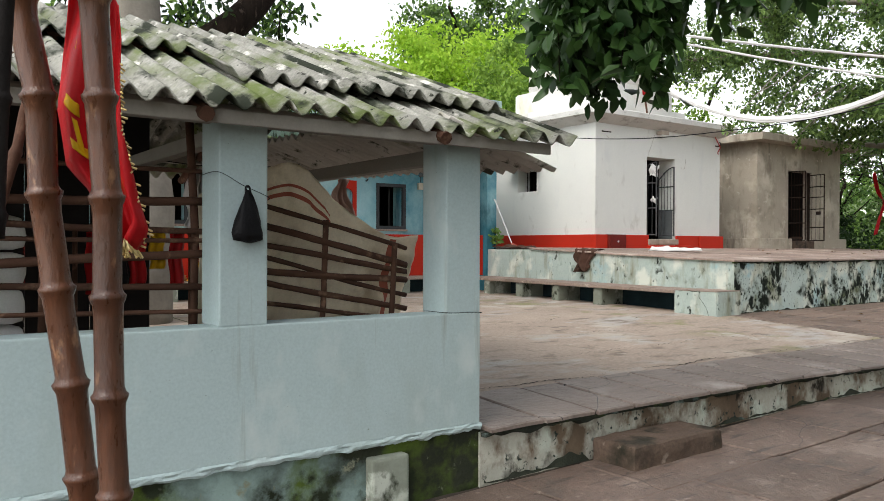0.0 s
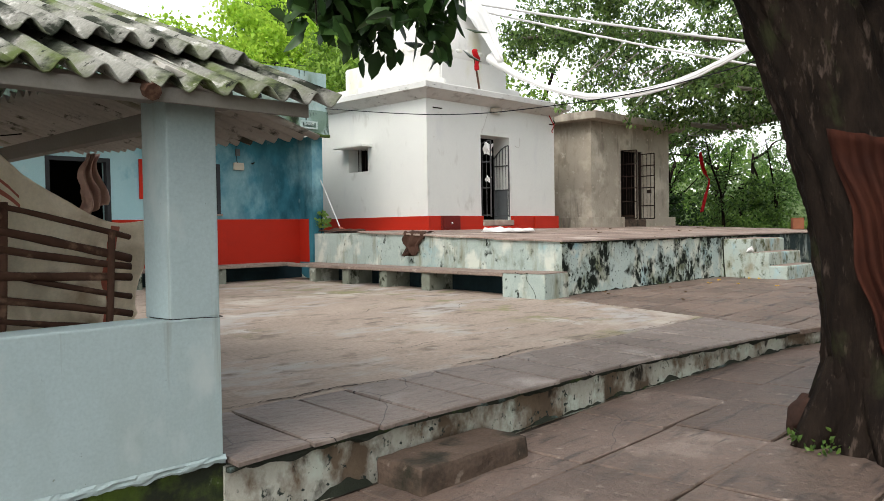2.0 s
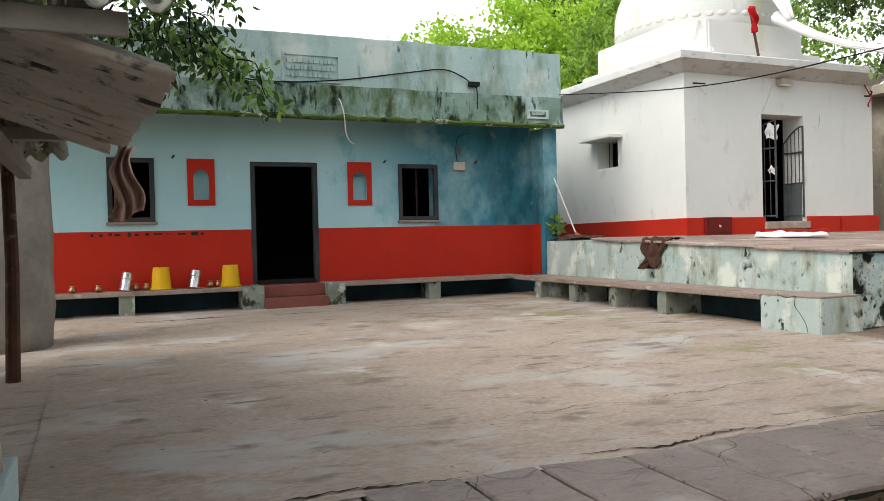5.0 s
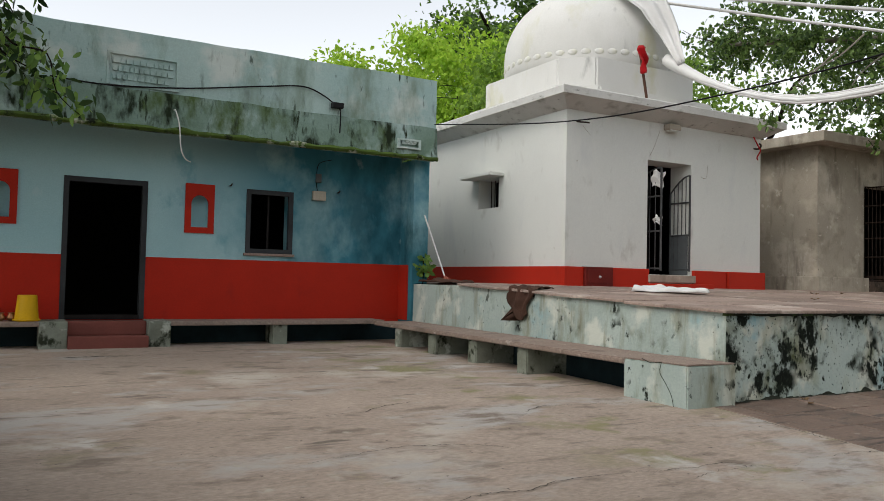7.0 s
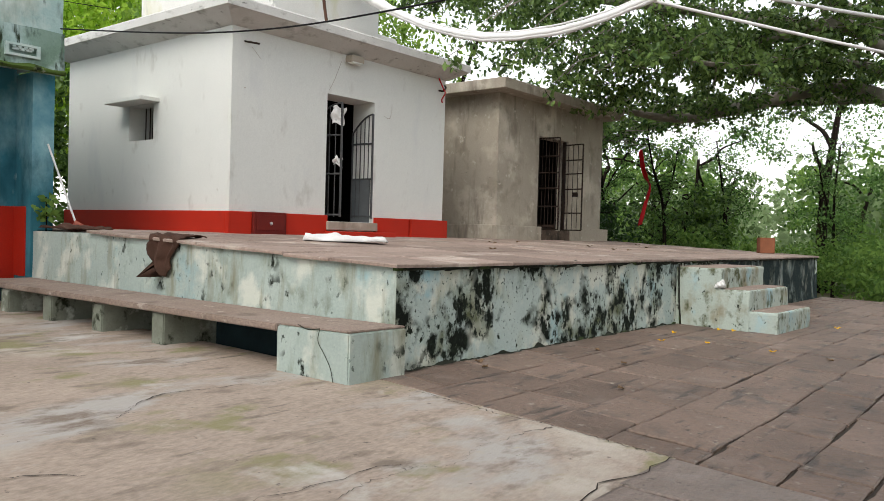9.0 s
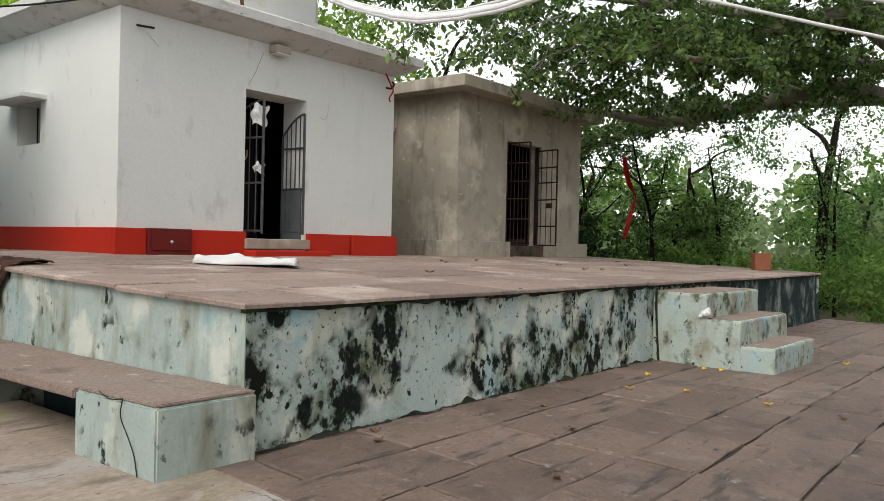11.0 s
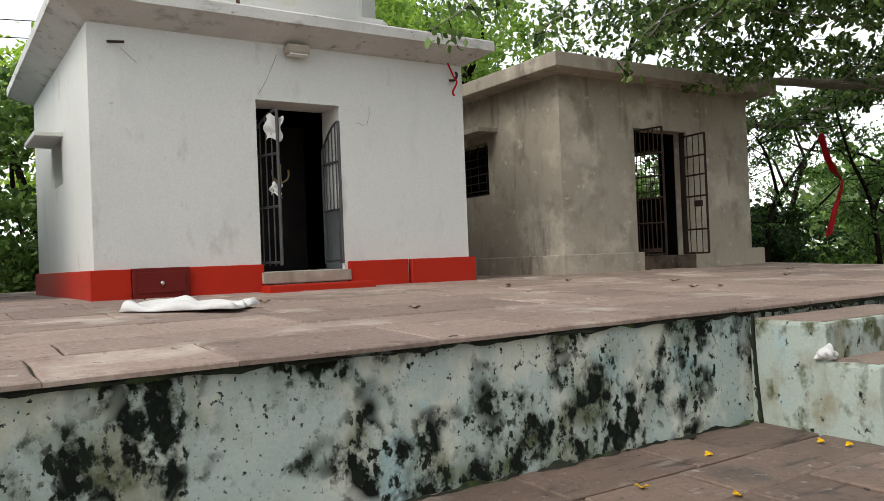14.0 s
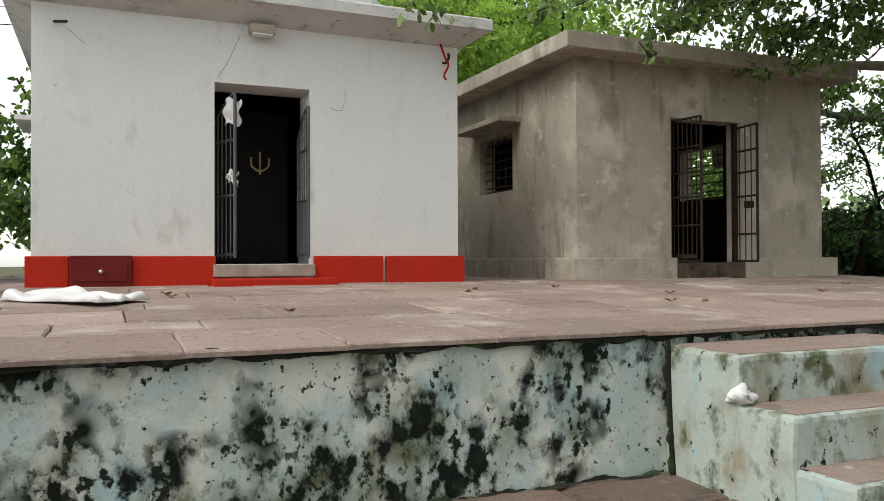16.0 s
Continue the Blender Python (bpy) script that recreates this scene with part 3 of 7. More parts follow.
sheet_grid(bm, lambda u, v: (left_x(8.06 + 14 * v) + 0.05 + (25.0 - left_x(8.06 + 14 * v)) * u, 8.12 + 14 * v, plat_z(0, 8.12 + 14 * v) - 0.015), 30, 30)
plat_bed = solid("floor_platform", bm, M_JOINT, "dark joints between platform paving stones", "floor", kind="structure")

bm = bmesh.new()
sheet_grid(bm, lambda u, v: (11.70 + 13.4 * u, 8.035 + 0.012 * noise.noise((u * 90, v * 3, 3)), plat_z(0, 8.06) - 0.032 - (0.024 + 0.03 * noise.noise((u * 60, 0, 8))) * (1 - v)), 300, 2, 0.05)
solid("trim_platform_south", bm, M_FOOTING, "ragged dark mortar line under the platform's edge stones", "trim", kind="structure")

# ---- white temple ----
TX0, TX1, TY0, TY1, TZ = 13.53, 18.24, 12.89, 17.6, 1.06
temple = thing("temple", (15.9, 15.25, TZ), "small white limewashed domed temple with a red base band", "temple")
bm = bmesh.new()
wall_cells(bm, 'x', TX0, TX1, TY0, TY0 + 0.5, TZ, 4.12, [(15.32, 16.38, 1.31, 3.31)])
wall_cells(bm, 'y', TY0 + 0.5, TY1, TX0, TX0 + 0.4, TZ, 4.12, [(14.87, 15.57, 2.5, 3.05)])
box(bm, TX1 - 0.4, TX1, TY0 + 0.5, TY1, TZ, 4.12)
box(bm, TX0 + 0.4, TX1 - 0.4, TY1 - 0.4, TY1, TZ, 4.12)
t_wall = part("wall", bm, M_WHITE, temple)
# linings added in near-black, so the chamber's darkness is in their colour
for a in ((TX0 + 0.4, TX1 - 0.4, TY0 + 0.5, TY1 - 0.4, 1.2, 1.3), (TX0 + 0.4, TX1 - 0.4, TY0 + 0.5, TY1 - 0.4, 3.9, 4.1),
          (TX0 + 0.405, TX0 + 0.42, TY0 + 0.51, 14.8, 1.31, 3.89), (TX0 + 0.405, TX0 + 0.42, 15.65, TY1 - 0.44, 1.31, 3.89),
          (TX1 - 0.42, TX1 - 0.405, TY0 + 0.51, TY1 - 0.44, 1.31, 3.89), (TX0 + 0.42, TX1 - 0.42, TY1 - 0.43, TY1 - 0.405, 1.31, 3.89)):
    part("inner_lining", boxm(*a), M_INSIDE, temple, "near-black lining painted for the chamber's darkness")
# red band, in lengths either side of the door
for a, b in ((TX0 - 0.05, 13.88), (14.48, 15.33), (16.42, 17.25), (17.29, TX1 + 0.05)):
    part("base_band", boxm(a, b, TY0 - 0.06 if a < 17.28 else TY0 - 0.09, TY0 + 0.02, TZ, 1.40, 0.01), M_RED, temple, "glossy red painted base band")
part("base_band", boxm(TX0 - 0.05, TX0 + 0.02, TY0 + 0.02, TY1 + 0.03, TZ, 1.40, 0.01), M_RED, temple, "glossy red painted base band")
part("base_band", boxm(TX1 - 0.02, TX1 + 0.05, TY0 + 0.02, TY1 + 0.03, TZ, 1.40, 0.01), M_RED, temple, "glossy red painted base band")
bx = part("offering_box", boxm(13.885, 14.475, TY0 - 0.10, TY0 + 0.01, TZ, 1.405, 0.008), mat("dark_red_box_paint", (0.16, 0.018, 0.014), (0.11, 0.014, 0.012), 3, 50, 0.6, 0.6, 0.1), temple, "dark red built-in offering box")
bm = boxm(13.93, 14.43, TY0 - 0.112, TY0 - 0.1, 1.14, 1.36, 0.004)
part("lid", bm, bpy.data.materials["dark_red_box_paint"], bx)
bm = bmesh.new()
bmesh.ops.create_uvsphere(bm, u_segments=12, v_segments=8, radius=0.025, matrix=Matrix.Translation((14.18, TY0 - 0.118, 1.24)))
part("knob", bm, M_STEEL, bx, "small metal padlock", smooth=True)
part("door_sill", boxm(15.30, 16.42, TY0 - 0.10, TY0 + 0.5, 1.17, 1.305, 0.012), M_CEMENT, temple, "grey cement door sill")
part("door_step", boxm(15.28, 16.62, TY0 - 0.34, TY0 - 0.02, 1.04, 1.155, 0.015), M_RED, temple, "worn red step")
# cornice: a flared underside and a flat slab edge
bm = bmesh.new()
def ring(h, z):
    cx, cy = 15.885, 15.245
    hx, hy = 2.355 + h, 2.355 + h
    return [bm.verts.new((cx + sx * hx, cy + sy * hy, z)) for sx, sy in ((-1, -1), (1, -1), (1, 1), (-1, 1))]
loops = [ring(0.0, 3.98), ring(0.05, 4.0), ring(0.30, 4.14), ring(0.33, 4.15), ring(0.33, 4.27), ring(0.31, 4.29), ring(0.0, 4.31)]
for a, b in zip(loops, loops[1:]):
    for k in range(4):
        bm.faces.new((a[k], a[(k + 1) % 4], b[(k + 1) % 4], b[k]))
bm.faces.new(loops[0][::-1])
bm.faces.new(loops[-1])
part("cornice", bm, M_CORNICE, temple, "flared cornice slab with a grimy edge")
cx, cy = 15.9, 15.25
def eight_sided(h, cut, z0, z1):
    """A square block with its corners cut away."""
    bm = bmesh.new()
    k = h - cut
    ring_xy = ((-k, -h), (k, -h), (h, -k), (h, k), (k, h), (-k, h), (-h, k), (-h, -k))
    lo = [bm.verts.new((cx + px, cy + py, z0)) for px, py in ring_xy]
    hi = [bm.verts.new((cx + px, cy + py, z1)) for px, py in ring_xy]
    for i in range(8):
        bm.faces.new((lo[i], lo[(i + 1) % 8], hi[(i + 1) % 8], hi[i]))
    bm.faces.new(lo[::-1])
    bm.faces.new(hi)
    bmesh.ops.bevel(bm, geom=list(bm.edges), offset=0.03, segments=2, affect='EDGES')
    return bm


part("roof_tier", eight_sided(2.0, 0.62, 4.29, 4.60), M_DOME, temple, "low eight-sided roof tier")
part("roof_tier", eight_sided(1.70, 0.50, 4.58, 5.20), M_DOME, temple, "eight-sided drum under the dome")
prof = [(1.60, 5.16), (1.66, 5.20), (1.70, 5.35), (1.71, 5.6)]
prof += [(1.71 * math.cos(a) ** 0.85, 5.6 + 1.42 * math.sin(a)) for a in [math.pi / 2 * k / 14 for k in range(1, 14)]]
prof += [(0.22, 7.04), (0.20, 7.1), (0.30, 7.16), (0.2, 7.28), (0.05, 7.45)]
part("dome", lathe(bmesh.new(), prof, (cx, cy), 72), M_DOME, temple, "rounded dome with yellowed streaks", smooth=True)
petal_bm = bmesh.new()
bmesh.ops.create_uvsphere(petal_bm, u_segments=8, v_segments=6, radius=1.0, matrix=Matrix.Diagonal((0.022, 0.10, 0.06, 1)))
petal_mesh = mesh_of("petal", petal_bm, M_DOME, True)
for k in range(44):
    a = 2 * math.pi * k / 44
    petal = new("petal", petal_mesh)
    petal.parent = temple
    petal.matrix_parent_inverse = rest_inverse(temple)
    petal.matrix_basis = Matrix.Translation((cx + 1.695 * math.cos(a), cy + 1.695 * math.sin(a), 5.40)) @ Matrix.Rotation(a, 4, 'Z')
# west window with its hood, bars behind
part("window_hood", boxm(TX0 - 0.32, TX0 + 0.01, 14.70, 15.78, 3.06, 3.12, 0.01), M_WHITE, temple, "small cement window hood")
tw = part("window", boxm(TX0 + 0.22, TX0 + 0.25, 14.87, 15.57, 2.5, 2.53), M_DARKWOOD_SHADE, temple, "small barred window")
for k in range(5):
    part("bar", tube(bmesh.new(), [(TX0 + 0.23, 14.97 + 0.125 * k, 2.5), (TX0 + 0.23, 14.97 + 0.125 * k, 3.05)], 0.009, 6), M_RUST, tw)


def gate_leaf(hinge, free, z0, z1, arch, bars, rails, material, parent, label):
    """A barred iron gate leaf from hinge to free edge, with a top that rises to the free edge when arched."""
    h, f = Vector((*hinge, 0)), Vector((*free, 0))
    leaf = part("gate_leaf", tube(bmesh.new(), [h + Vector((0, 0, z0)), h + Vector((0, 0, z1 - arch))], 0.018, 6), material, parent, label)
    part("stile", tube(bmesh.new(), [f + Vector((0, 0, z0)), f + Vector((0, 0, z1))], 0.02, 6), material, leaf)
    top = []
    for i in range(9):
        s = i / 8
        top.append(h.lerp(f, s) + Vector((0, 0, z1 - arch + arch * math.sin(s * math.pi / 2))))
    part("top_rail", tube(bmesh.new(), top, 0.014, 6), material, leaf)
    for r in rails:
        a, b = h + Vector((0, 0, z0 + (z1 - z0) * r)), f + Vector((0, 0, z0 + (z1 - z0) * r))
        part("rail", tube(bmesh.new(), [a, b], 0.016, 6), material, leaf)
    for k in range(1, bars + 1):
        s = k / (bars + 1)
        p = h.lerp(f, s)
        part("bar", tube(bmesh.new(), [p + Vector((0, 0, z0)), p + Vector((0, 0, z1 - arch + arch * math.sin(s * math.pi / 2)))], 0.008, 6), material, leaf)
    return leaf


gate_leaf((15.36, 13.28), (15.52, 12.76), 1.38, 3.18, 0.3, 4, (0.02, 0.38, 0.72), M_IRON, temple, "half-open barred iron gate leaf")
gate_leaf((16.35, 13.36), (16.365, 12.90), 1.38, 3.12, 0.3, 4, (0.02, 0.38, 0.72), M_IRON, temple, "opened barred iron gate leaf")
# black panel added for the darkness inside; it backs the emblem
part("inner_door", boxm(15.36, 16.34, 13.9, 13.95, 1.3, 3.2, 0.01), M_DARKWOOD_SHADE, temple, "black panel painting the darkness of the temple room")
part("door_reveal", boxm(16.352, 16.378, TY0 + 0.06, TY0 + 0.48, 1.306, 2.05), M_GREYFRAME, temple, "grey painted dado on the door reveal")
em = bmesh.new()
tube(em, smooth_line([(15.88, 13.88, 2.63), (15.89, 13.88, 2.52), (15.99, 13.88, 2.46), (16.09, 13.88, 2.52), (16.10, 13.88, 2.63)], 6), 0.013, 6)
tube(em, [(15.99, 13.88, 2.42), (15.99, 13.88, 2.70)], 0.013, 6)
part("emblem", em, M_GOLD, temple, "brass trident emblem")

# wall lamp over the door
lamp = thing("wall_lamp", (15.82, TY0, 3.9), "small grey wall lamp above the temple door", "lamp")
part("housing", boxm(15.68, 15.96, TY0 - 0.16, TY0, 3.86, 3.97, 0.025), M_CEMENT, lamp)
part("lens", boxm(15.71, 15.93, TY0 - 0.15, TY0 - 0.03, 3.845, 3.862), M_WHITE, lamp)
hook = solid("iron_hook", tube(bmesh.new(), smooth_line([(18.05, 12.9, 3.78), (18.05, 12.78, 3.76), (18.06, 12.74, 3.82), (18.07, 12.78, 3.86)], 6), 0.018, 6), M_RUST, "rusty iron hook in the white wall", "hook")
solid("iron_peg", tube(bmesh.new(), [(13.72, 12.92, 3.80), (13.86, 12.72, 3.76)], 0.015, 6), M_RUST, "rusty iron peg in the white wall", "peg")
pole = thing("flag_pole", (15.08, 12.7, 4.3), "grey bamboo flag pole with a red pennant before the dome", "flag pole")
part("pole", tube(bmesh.new(), [(15.10, 12.70, 4.28), (15.0, 12.80, 5.22)], 0.024, 8), M_POLE, pole)
part("pennant", sheet_grid(bmesh.new(), lambda u, v: (15.02 + 0.18 * (u - 0.5) * (0.6 + 0.4 * v) + 0.03 * math.sin(6 * v), 12.71 + 0.05 * math.sin(9 * v + 6 * u), 4.74 + 0.46 * v + 0.05 * abs(u - 0.5)), 8, 10, 0.004), M_FLAG, pole, "red cloth pennant", smooth=True)

for k, line in enumerate(([(15.60, 3.85), (15.54, 3.72), (15.47, 3.56), (15.42, 3.47), (15.35, 3.36)], [(16.62, 3.12), (16.70, 3.09), (16.76, 3.10), (16.80, 3.22), (16.80, 3.34)], [(13.86, 3.74), (13.95, 3.66), (14.02, 3.60)])):
    part("hairline_crack", tube(bmesh.new(), [(x, TY0 - 0.0005, z) for x, z in line], 0.0035, 4), M_CEMENT, temple, "hairline crack in the limewash")

# ---- bare cement hut ----
GX0, GX1, GY0, GY1 = 19.97, 24.40, 12.89, 17.0
hut = thing("cement_hut", (22.2, 15, TZ), "unpainted grey cement hut with a flat roof", "hut")
bm = bmesh.new()
wall_cells(bm, 'x', GX0, GX1, GY0, GY0 + 0.28, TZ, 4.06, [(21.52, 22.78, 1.30, 3.34)])
wall_cells(bm, 'y', GY0 + 0.28, GY1, GX0, GX0 + 0.28, TZ, 4.06, [(14.68, 15.82, 2.42, 3.3)])
wall_cells(bm, 'x', GX0 + 0.28, GX1, GY1 - 0.28, GY1, TZ, 4.06, [(22.3, 23.6, 2.2, 3.2)])
wall_cells(bm, 'y', GY0 + 0.28, GY1 - 0.28, GX1 - 0.28, GX1, TZ, 4.06, [(14.68, 15.82, 2.42, 3.36)])
part("wall", bm, M_CEMENT, hut)
for a in ((GX0 - 0.12, 21.53, GY0 - 0.12, GY0 + 0.01), (22.77, GX1 + 0.2, GY0 - 0.12, GY0 + 0.01), (GX0 - 0.12, GX0 + 0.01, GY0 + 0.01, GY1 + 0.1)):
    part("plinth", boxm(*a, TZ - 0.02, 1.37, 0.015), M_CEMENT, hut)
part("door_sill", boxm(21.53, 22.77, GY0 - 0.1, GY0 + 0.27, TZ, 1.30, 0.01), M_STEPSTONE, hut, "brown door sill")
part("roof", boxm(19.58, 24.72, 12.48, 17.4, 4.05, 4.26, 0.015), M_CEMENT, hut, "flat concrete roof slab")
# near-black linings paint in the dark of the hut's room
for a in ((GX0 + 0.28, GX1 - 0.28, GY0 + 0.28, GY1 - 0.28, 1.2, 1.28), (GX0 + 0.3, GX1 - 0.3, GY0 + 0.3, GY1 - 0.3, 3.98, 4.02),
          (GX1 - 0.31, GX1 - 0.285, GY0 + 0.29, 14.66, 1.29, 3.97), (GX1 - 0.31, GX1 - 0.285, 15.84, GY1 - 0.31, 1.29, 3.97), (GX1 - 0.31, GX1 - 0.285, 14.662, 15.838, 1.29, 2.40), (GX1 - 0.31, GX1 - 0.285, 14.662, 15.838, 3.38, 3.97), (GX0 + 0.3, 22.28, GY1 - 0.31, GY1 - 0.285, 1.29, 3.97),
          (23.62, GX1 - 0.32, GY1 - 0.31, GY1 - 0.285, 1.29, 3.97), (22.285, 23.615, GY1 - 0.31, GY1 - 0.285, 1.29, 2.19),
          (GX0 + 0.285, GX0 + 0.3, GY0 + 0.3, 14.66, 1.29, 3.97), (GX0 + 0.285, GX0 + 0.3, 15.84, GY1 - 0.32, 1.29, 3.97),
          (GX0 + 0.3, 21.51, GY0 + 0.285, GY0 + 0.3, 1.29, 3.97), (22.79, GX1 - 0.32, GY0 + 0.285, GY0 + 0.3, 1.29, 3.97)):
    part("inner_lining", boxm(*a), M_INSIDE, hut, "near-black lining painted for the room's darkness")
part("window_hood", boxm(GX0 - 0.38, GX0 + 0.01, 14.40, 16.1, 3.42, 3.5, 0.01), M_CEMENT, hut, "cement window hood")
wf = part("window", boxm(GX0 + 0.1, GX0 + 0.14, 14.68, 15.82, 2.42, 2.46), M_RUST, hut, "barred window")
for k in range(6):
    part("bar", tube(bmesh.new(), [(GX0 + 0.12, 14.68 + 0.01, 2.52 + 0.14 * k), (GX0 + 0.12, 15.81, 2.52 + 0.14 * k)], 0.01, 6), M_RUST, wf)
for k in range(4):
    part("bar", tube(bmesh.new(), [(GX0 + 0.12, 14.9 + 0.23 * k, 2.43), (GX0 + 0.12, 14.9 + 0.23 * k, 3.29)], 0.01, 6), M_RUST, wf)
we = part("window", boxm(GX1 - 0.14, GX1 - 0.1, 14.68, 15.82, 2.42, 2.46), M_RUST, hut, "barred rear window")
for k in range(5):
    part("bar", tube(bmesh.new(), [(GX1 - 0.12, 14.69, 2.57 + 0.16 * k), (GX1 - 0.12, 15.81, 2.57 + 0.16 * k)], 0.01, 6), M_RUST, we)
part("door_frame", boxm(21.525, 21.58, GY0 + 0.05, GY0 + 0.12, 1.305, 3.335), M_RUST, hut)
part("door_frame", boxm(22.72, 22.775, GY0 + 0.05, GY0 + 0.12, 1.305, 3.335), M_RUST, hut)
gl = gate_leaf((21.58, 13.0), (21.68, 12.46), 1.32, 3.30, 0.0, 6, (0.0, 0.25, 0.45, 0.62, 0.8, 1.0), M_RUST, hut, "barred dark iron gate leaf standing ajar")
part("panel", boxm(21.62, 21.64, 12.50, 12.96, 1.36, 1.42), M_RUST, gl)
gr = gate_leaf((22.74, 12.98), (22.66, 12.44), 1.32, 3.26, 0.0, 3, (0.0, 0.2, 0.48, 0.66, 0.82, 1.0), M_RUST, hut, "barred dark iron gate leaf opened outward")
part("latch", boxm(22.66, 22.74, 12.58, 12.70, 2.08, 2.18, 0.01), M_RUST, gr)

# ---- blue house ----
HY, HP = 14.8, 14.29
house = thing("blue_house", (4, 17, 0.1), "long blue limewashed house with a red dado and mossy parapet", "house")
holes = [(4.14, 4.76, 1.54, 2.47), (6.26, 7.37, 0.47, 2.47), (8.85, 9.54, 1.51, 2.44), (0.4, 1.4, 0.47, 2.47)]
bm = bmesh.new()
niches = [(5.37, 5.61, 1.85, 2.33), (7.99, 8.24, 1.84, 2.32)]
wall_cells(bm, 'x', -8, 11.48, HY, HY + 0.12, 1.37, 3.2, [(a, b, max(c, 1.37), d) for a, b, c, d in holes] + niches)
wall_cells(bm, 'x', -8, 11.48, HY + 0.12, HY + 0.35, 1.37, 3.2, [(a, b, max(c, 1.37), d) for a, b, c, d in holes])
part("wall", bm, M_BLUE, house)
bm = bmesh.new()
wall_cells(bm, 'x', -8, 11.48, HY - 0.004, HY + 0.35, 0.05, 1.37, [(6.26, 7.37, 0.47, 1.37), (0.4, 1.4, 0.47, 1.37)])
part("dado", bm, M_RED, house, "red painted dado")
part("side_pier", boxm(11.48, 11.76, HP + 0.02, HY + 0.6, 0.05, 3.12), M_BLUE, house, "blue end pier with damp patches")
part("dado", boxm(11.466, 11.478, HP + 0.16, HY - 0.006, 0.45, 1.37), M_RED, house, "red painted dado")
part("side_wall", boxm(11.48, 11.76, HY + 0.6, 20.0, 0.05, 4.4), M_BLUE, house)
bm = bmesh.new()
sheet_grid(bm, lambda u, v: (-8 + 19.78 * u, HP + 0.01 * noise.noise((u * 40, v * 4, 1)), 3.62 + (0.83 + 0.03 * noise.noise((u * 30, 0, 5))) * v), 120, 6, -0.14)
part("parapet", bm, M_PARAPET, house, "streaked pale blue parapet, black along its top")
part("parapet_return", boxm(11.64, 11.78, HP + 0.14, 20, 3.62, 4.42), M_PARAPET, house)
part("coping", boxm(-8, 11.8, HP - 0.02, HP + 0.17, 4.44, 4.475, 0.008), M_COPING, house, "dark mossy coping")
bm = bmesh.new()
sheet_grid(bm, lambda u, v: (-8 + 19.78 * u, HP - 0.045 * (1 - v) - 0.01 + 0.012 * noise.noise((u * 60, v * 4, 9)), 3.10 + 0.53 * v), 140, 6, -0.16)
part("fascia", bm, M_MOSSY, house, "mossy green roof-edge fascia")
bm = bmesh.new()
sheet_grid(bm, lambda u, v: (-8 + 19.78 * u, 14.075 - 0.035 * math.sin(math.pi * v) - 0.012 * noise.noise((u * 90, v * 3, 6)), 3.085 + (0.075 + 0.05 * noise.noise((u * 70, 0, 2))) * v), 260, 4, 0.03)
part("drip_edge", bm, M_DRIP, house, "bright moss and cream plaster along the fascia's lower lip")
part("roof", boxm(-8, 11.62, HP + 0.12, 20, 3.2, 3.45), M_CEMENT, house, "flat roof slab")
for a, b, c, d in niches:
    nf = bmesh.new()
    wall_cells(nf, 'x', a - 0.09, b + 0.09, HY - 0.02, HY + 0.01, c - 0.09, d + 0.17, [(a, b, c, d)])
    # arched head of the niche
    for s in (0, 1):
        pts = [(a if s == 0 else b, d)] + [((a + b) / 2 + (-1 if s == 0 else 1) * (b - a) / 2 * math.cos(q), d - 0.13 + 0.13 * math.sin(q)) for q in [math.pi / 2 * k / 6 for k in range(7)]]
        lo = [nf.verts.new((px, HY - 0.02, pz)) for px, pz in pts]
        hi = [nf.verts.new((px, HY + 0.01, pz)) for px, pz in pts]
        nf.faces.new(lo)
        nf.faces.new(hi[::-1])
        for k in range(len(pts)):
            nf.faces.new((lo[k], lo[(k + 1) % len(pts)], hi[(k + 1) % len(pts)], hi[k]))
    part("niche_frame", nf, M_RED, house, "red painted arched wall niche")
for a, b, c, d in ((8.85, 9.54, 1.51, 2.44), (4.14, 4.76, 1.54, 2.47)):
    fr = bmesh.new()
    wall_cells(fr, 'x', a - 0.03, b + 0.03, HY - 0.02, HY + 0.06, c - 0.03, d + 0.03, [(a + 0.04, b - 0.04, c + 0.04, d - 0.04)])
    w = part("window", fr, M_FRAME, house, "open dark window with a grey frame")
    part("mullion", boxm((a + b) / 2 - 0.015, (a + b) / 2 + 0.015, HY + 0.08, HY + 0.11, c, d), M_DARKWOOD_SHADE, w)
    part("sill", boxm(a - 0.06, b + 0.06, HY - 0.05, HY + 0.0, c - 0.07, c - 0.03, 0.006), M_BENCHTOP, w)
for a, b in ((6.26, 7.37), (0.4, 1.4)):
    fr = bmesh.new()
    box(fr, a, a + 0.07, HY - 0.015, HY + 0.12, 0.47, 2.47)
    box(fr, b - 0.07, b, HY - 0.015, HY + 0.12, 0.47, 2.47)
    box(fr, a + 0.07, b - 0.07, HY - 0.015, HY + 0.12, 2.40, 2.47)
    dr = part("door_frame", fr, M_FRAME, house, "grey wooden door frame, door standing open")
    part("threshold", boxm(a + 0.07, b - 0.07, HY - 0.05, HY + 0.2, 0.47, 0.53), M_DARKWOOD_SHADE, dr)
# room darkness behind door and windows is put into these linings
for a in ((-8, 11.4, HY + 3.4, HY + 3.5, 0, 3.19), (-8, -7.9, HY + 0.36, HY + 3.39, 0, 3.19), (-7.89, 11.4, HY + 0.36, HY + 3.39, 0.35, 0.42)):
    part("inner_lining", boxm(*a), M_INSIDE, house, "near-black lining painted for the room's darkness")
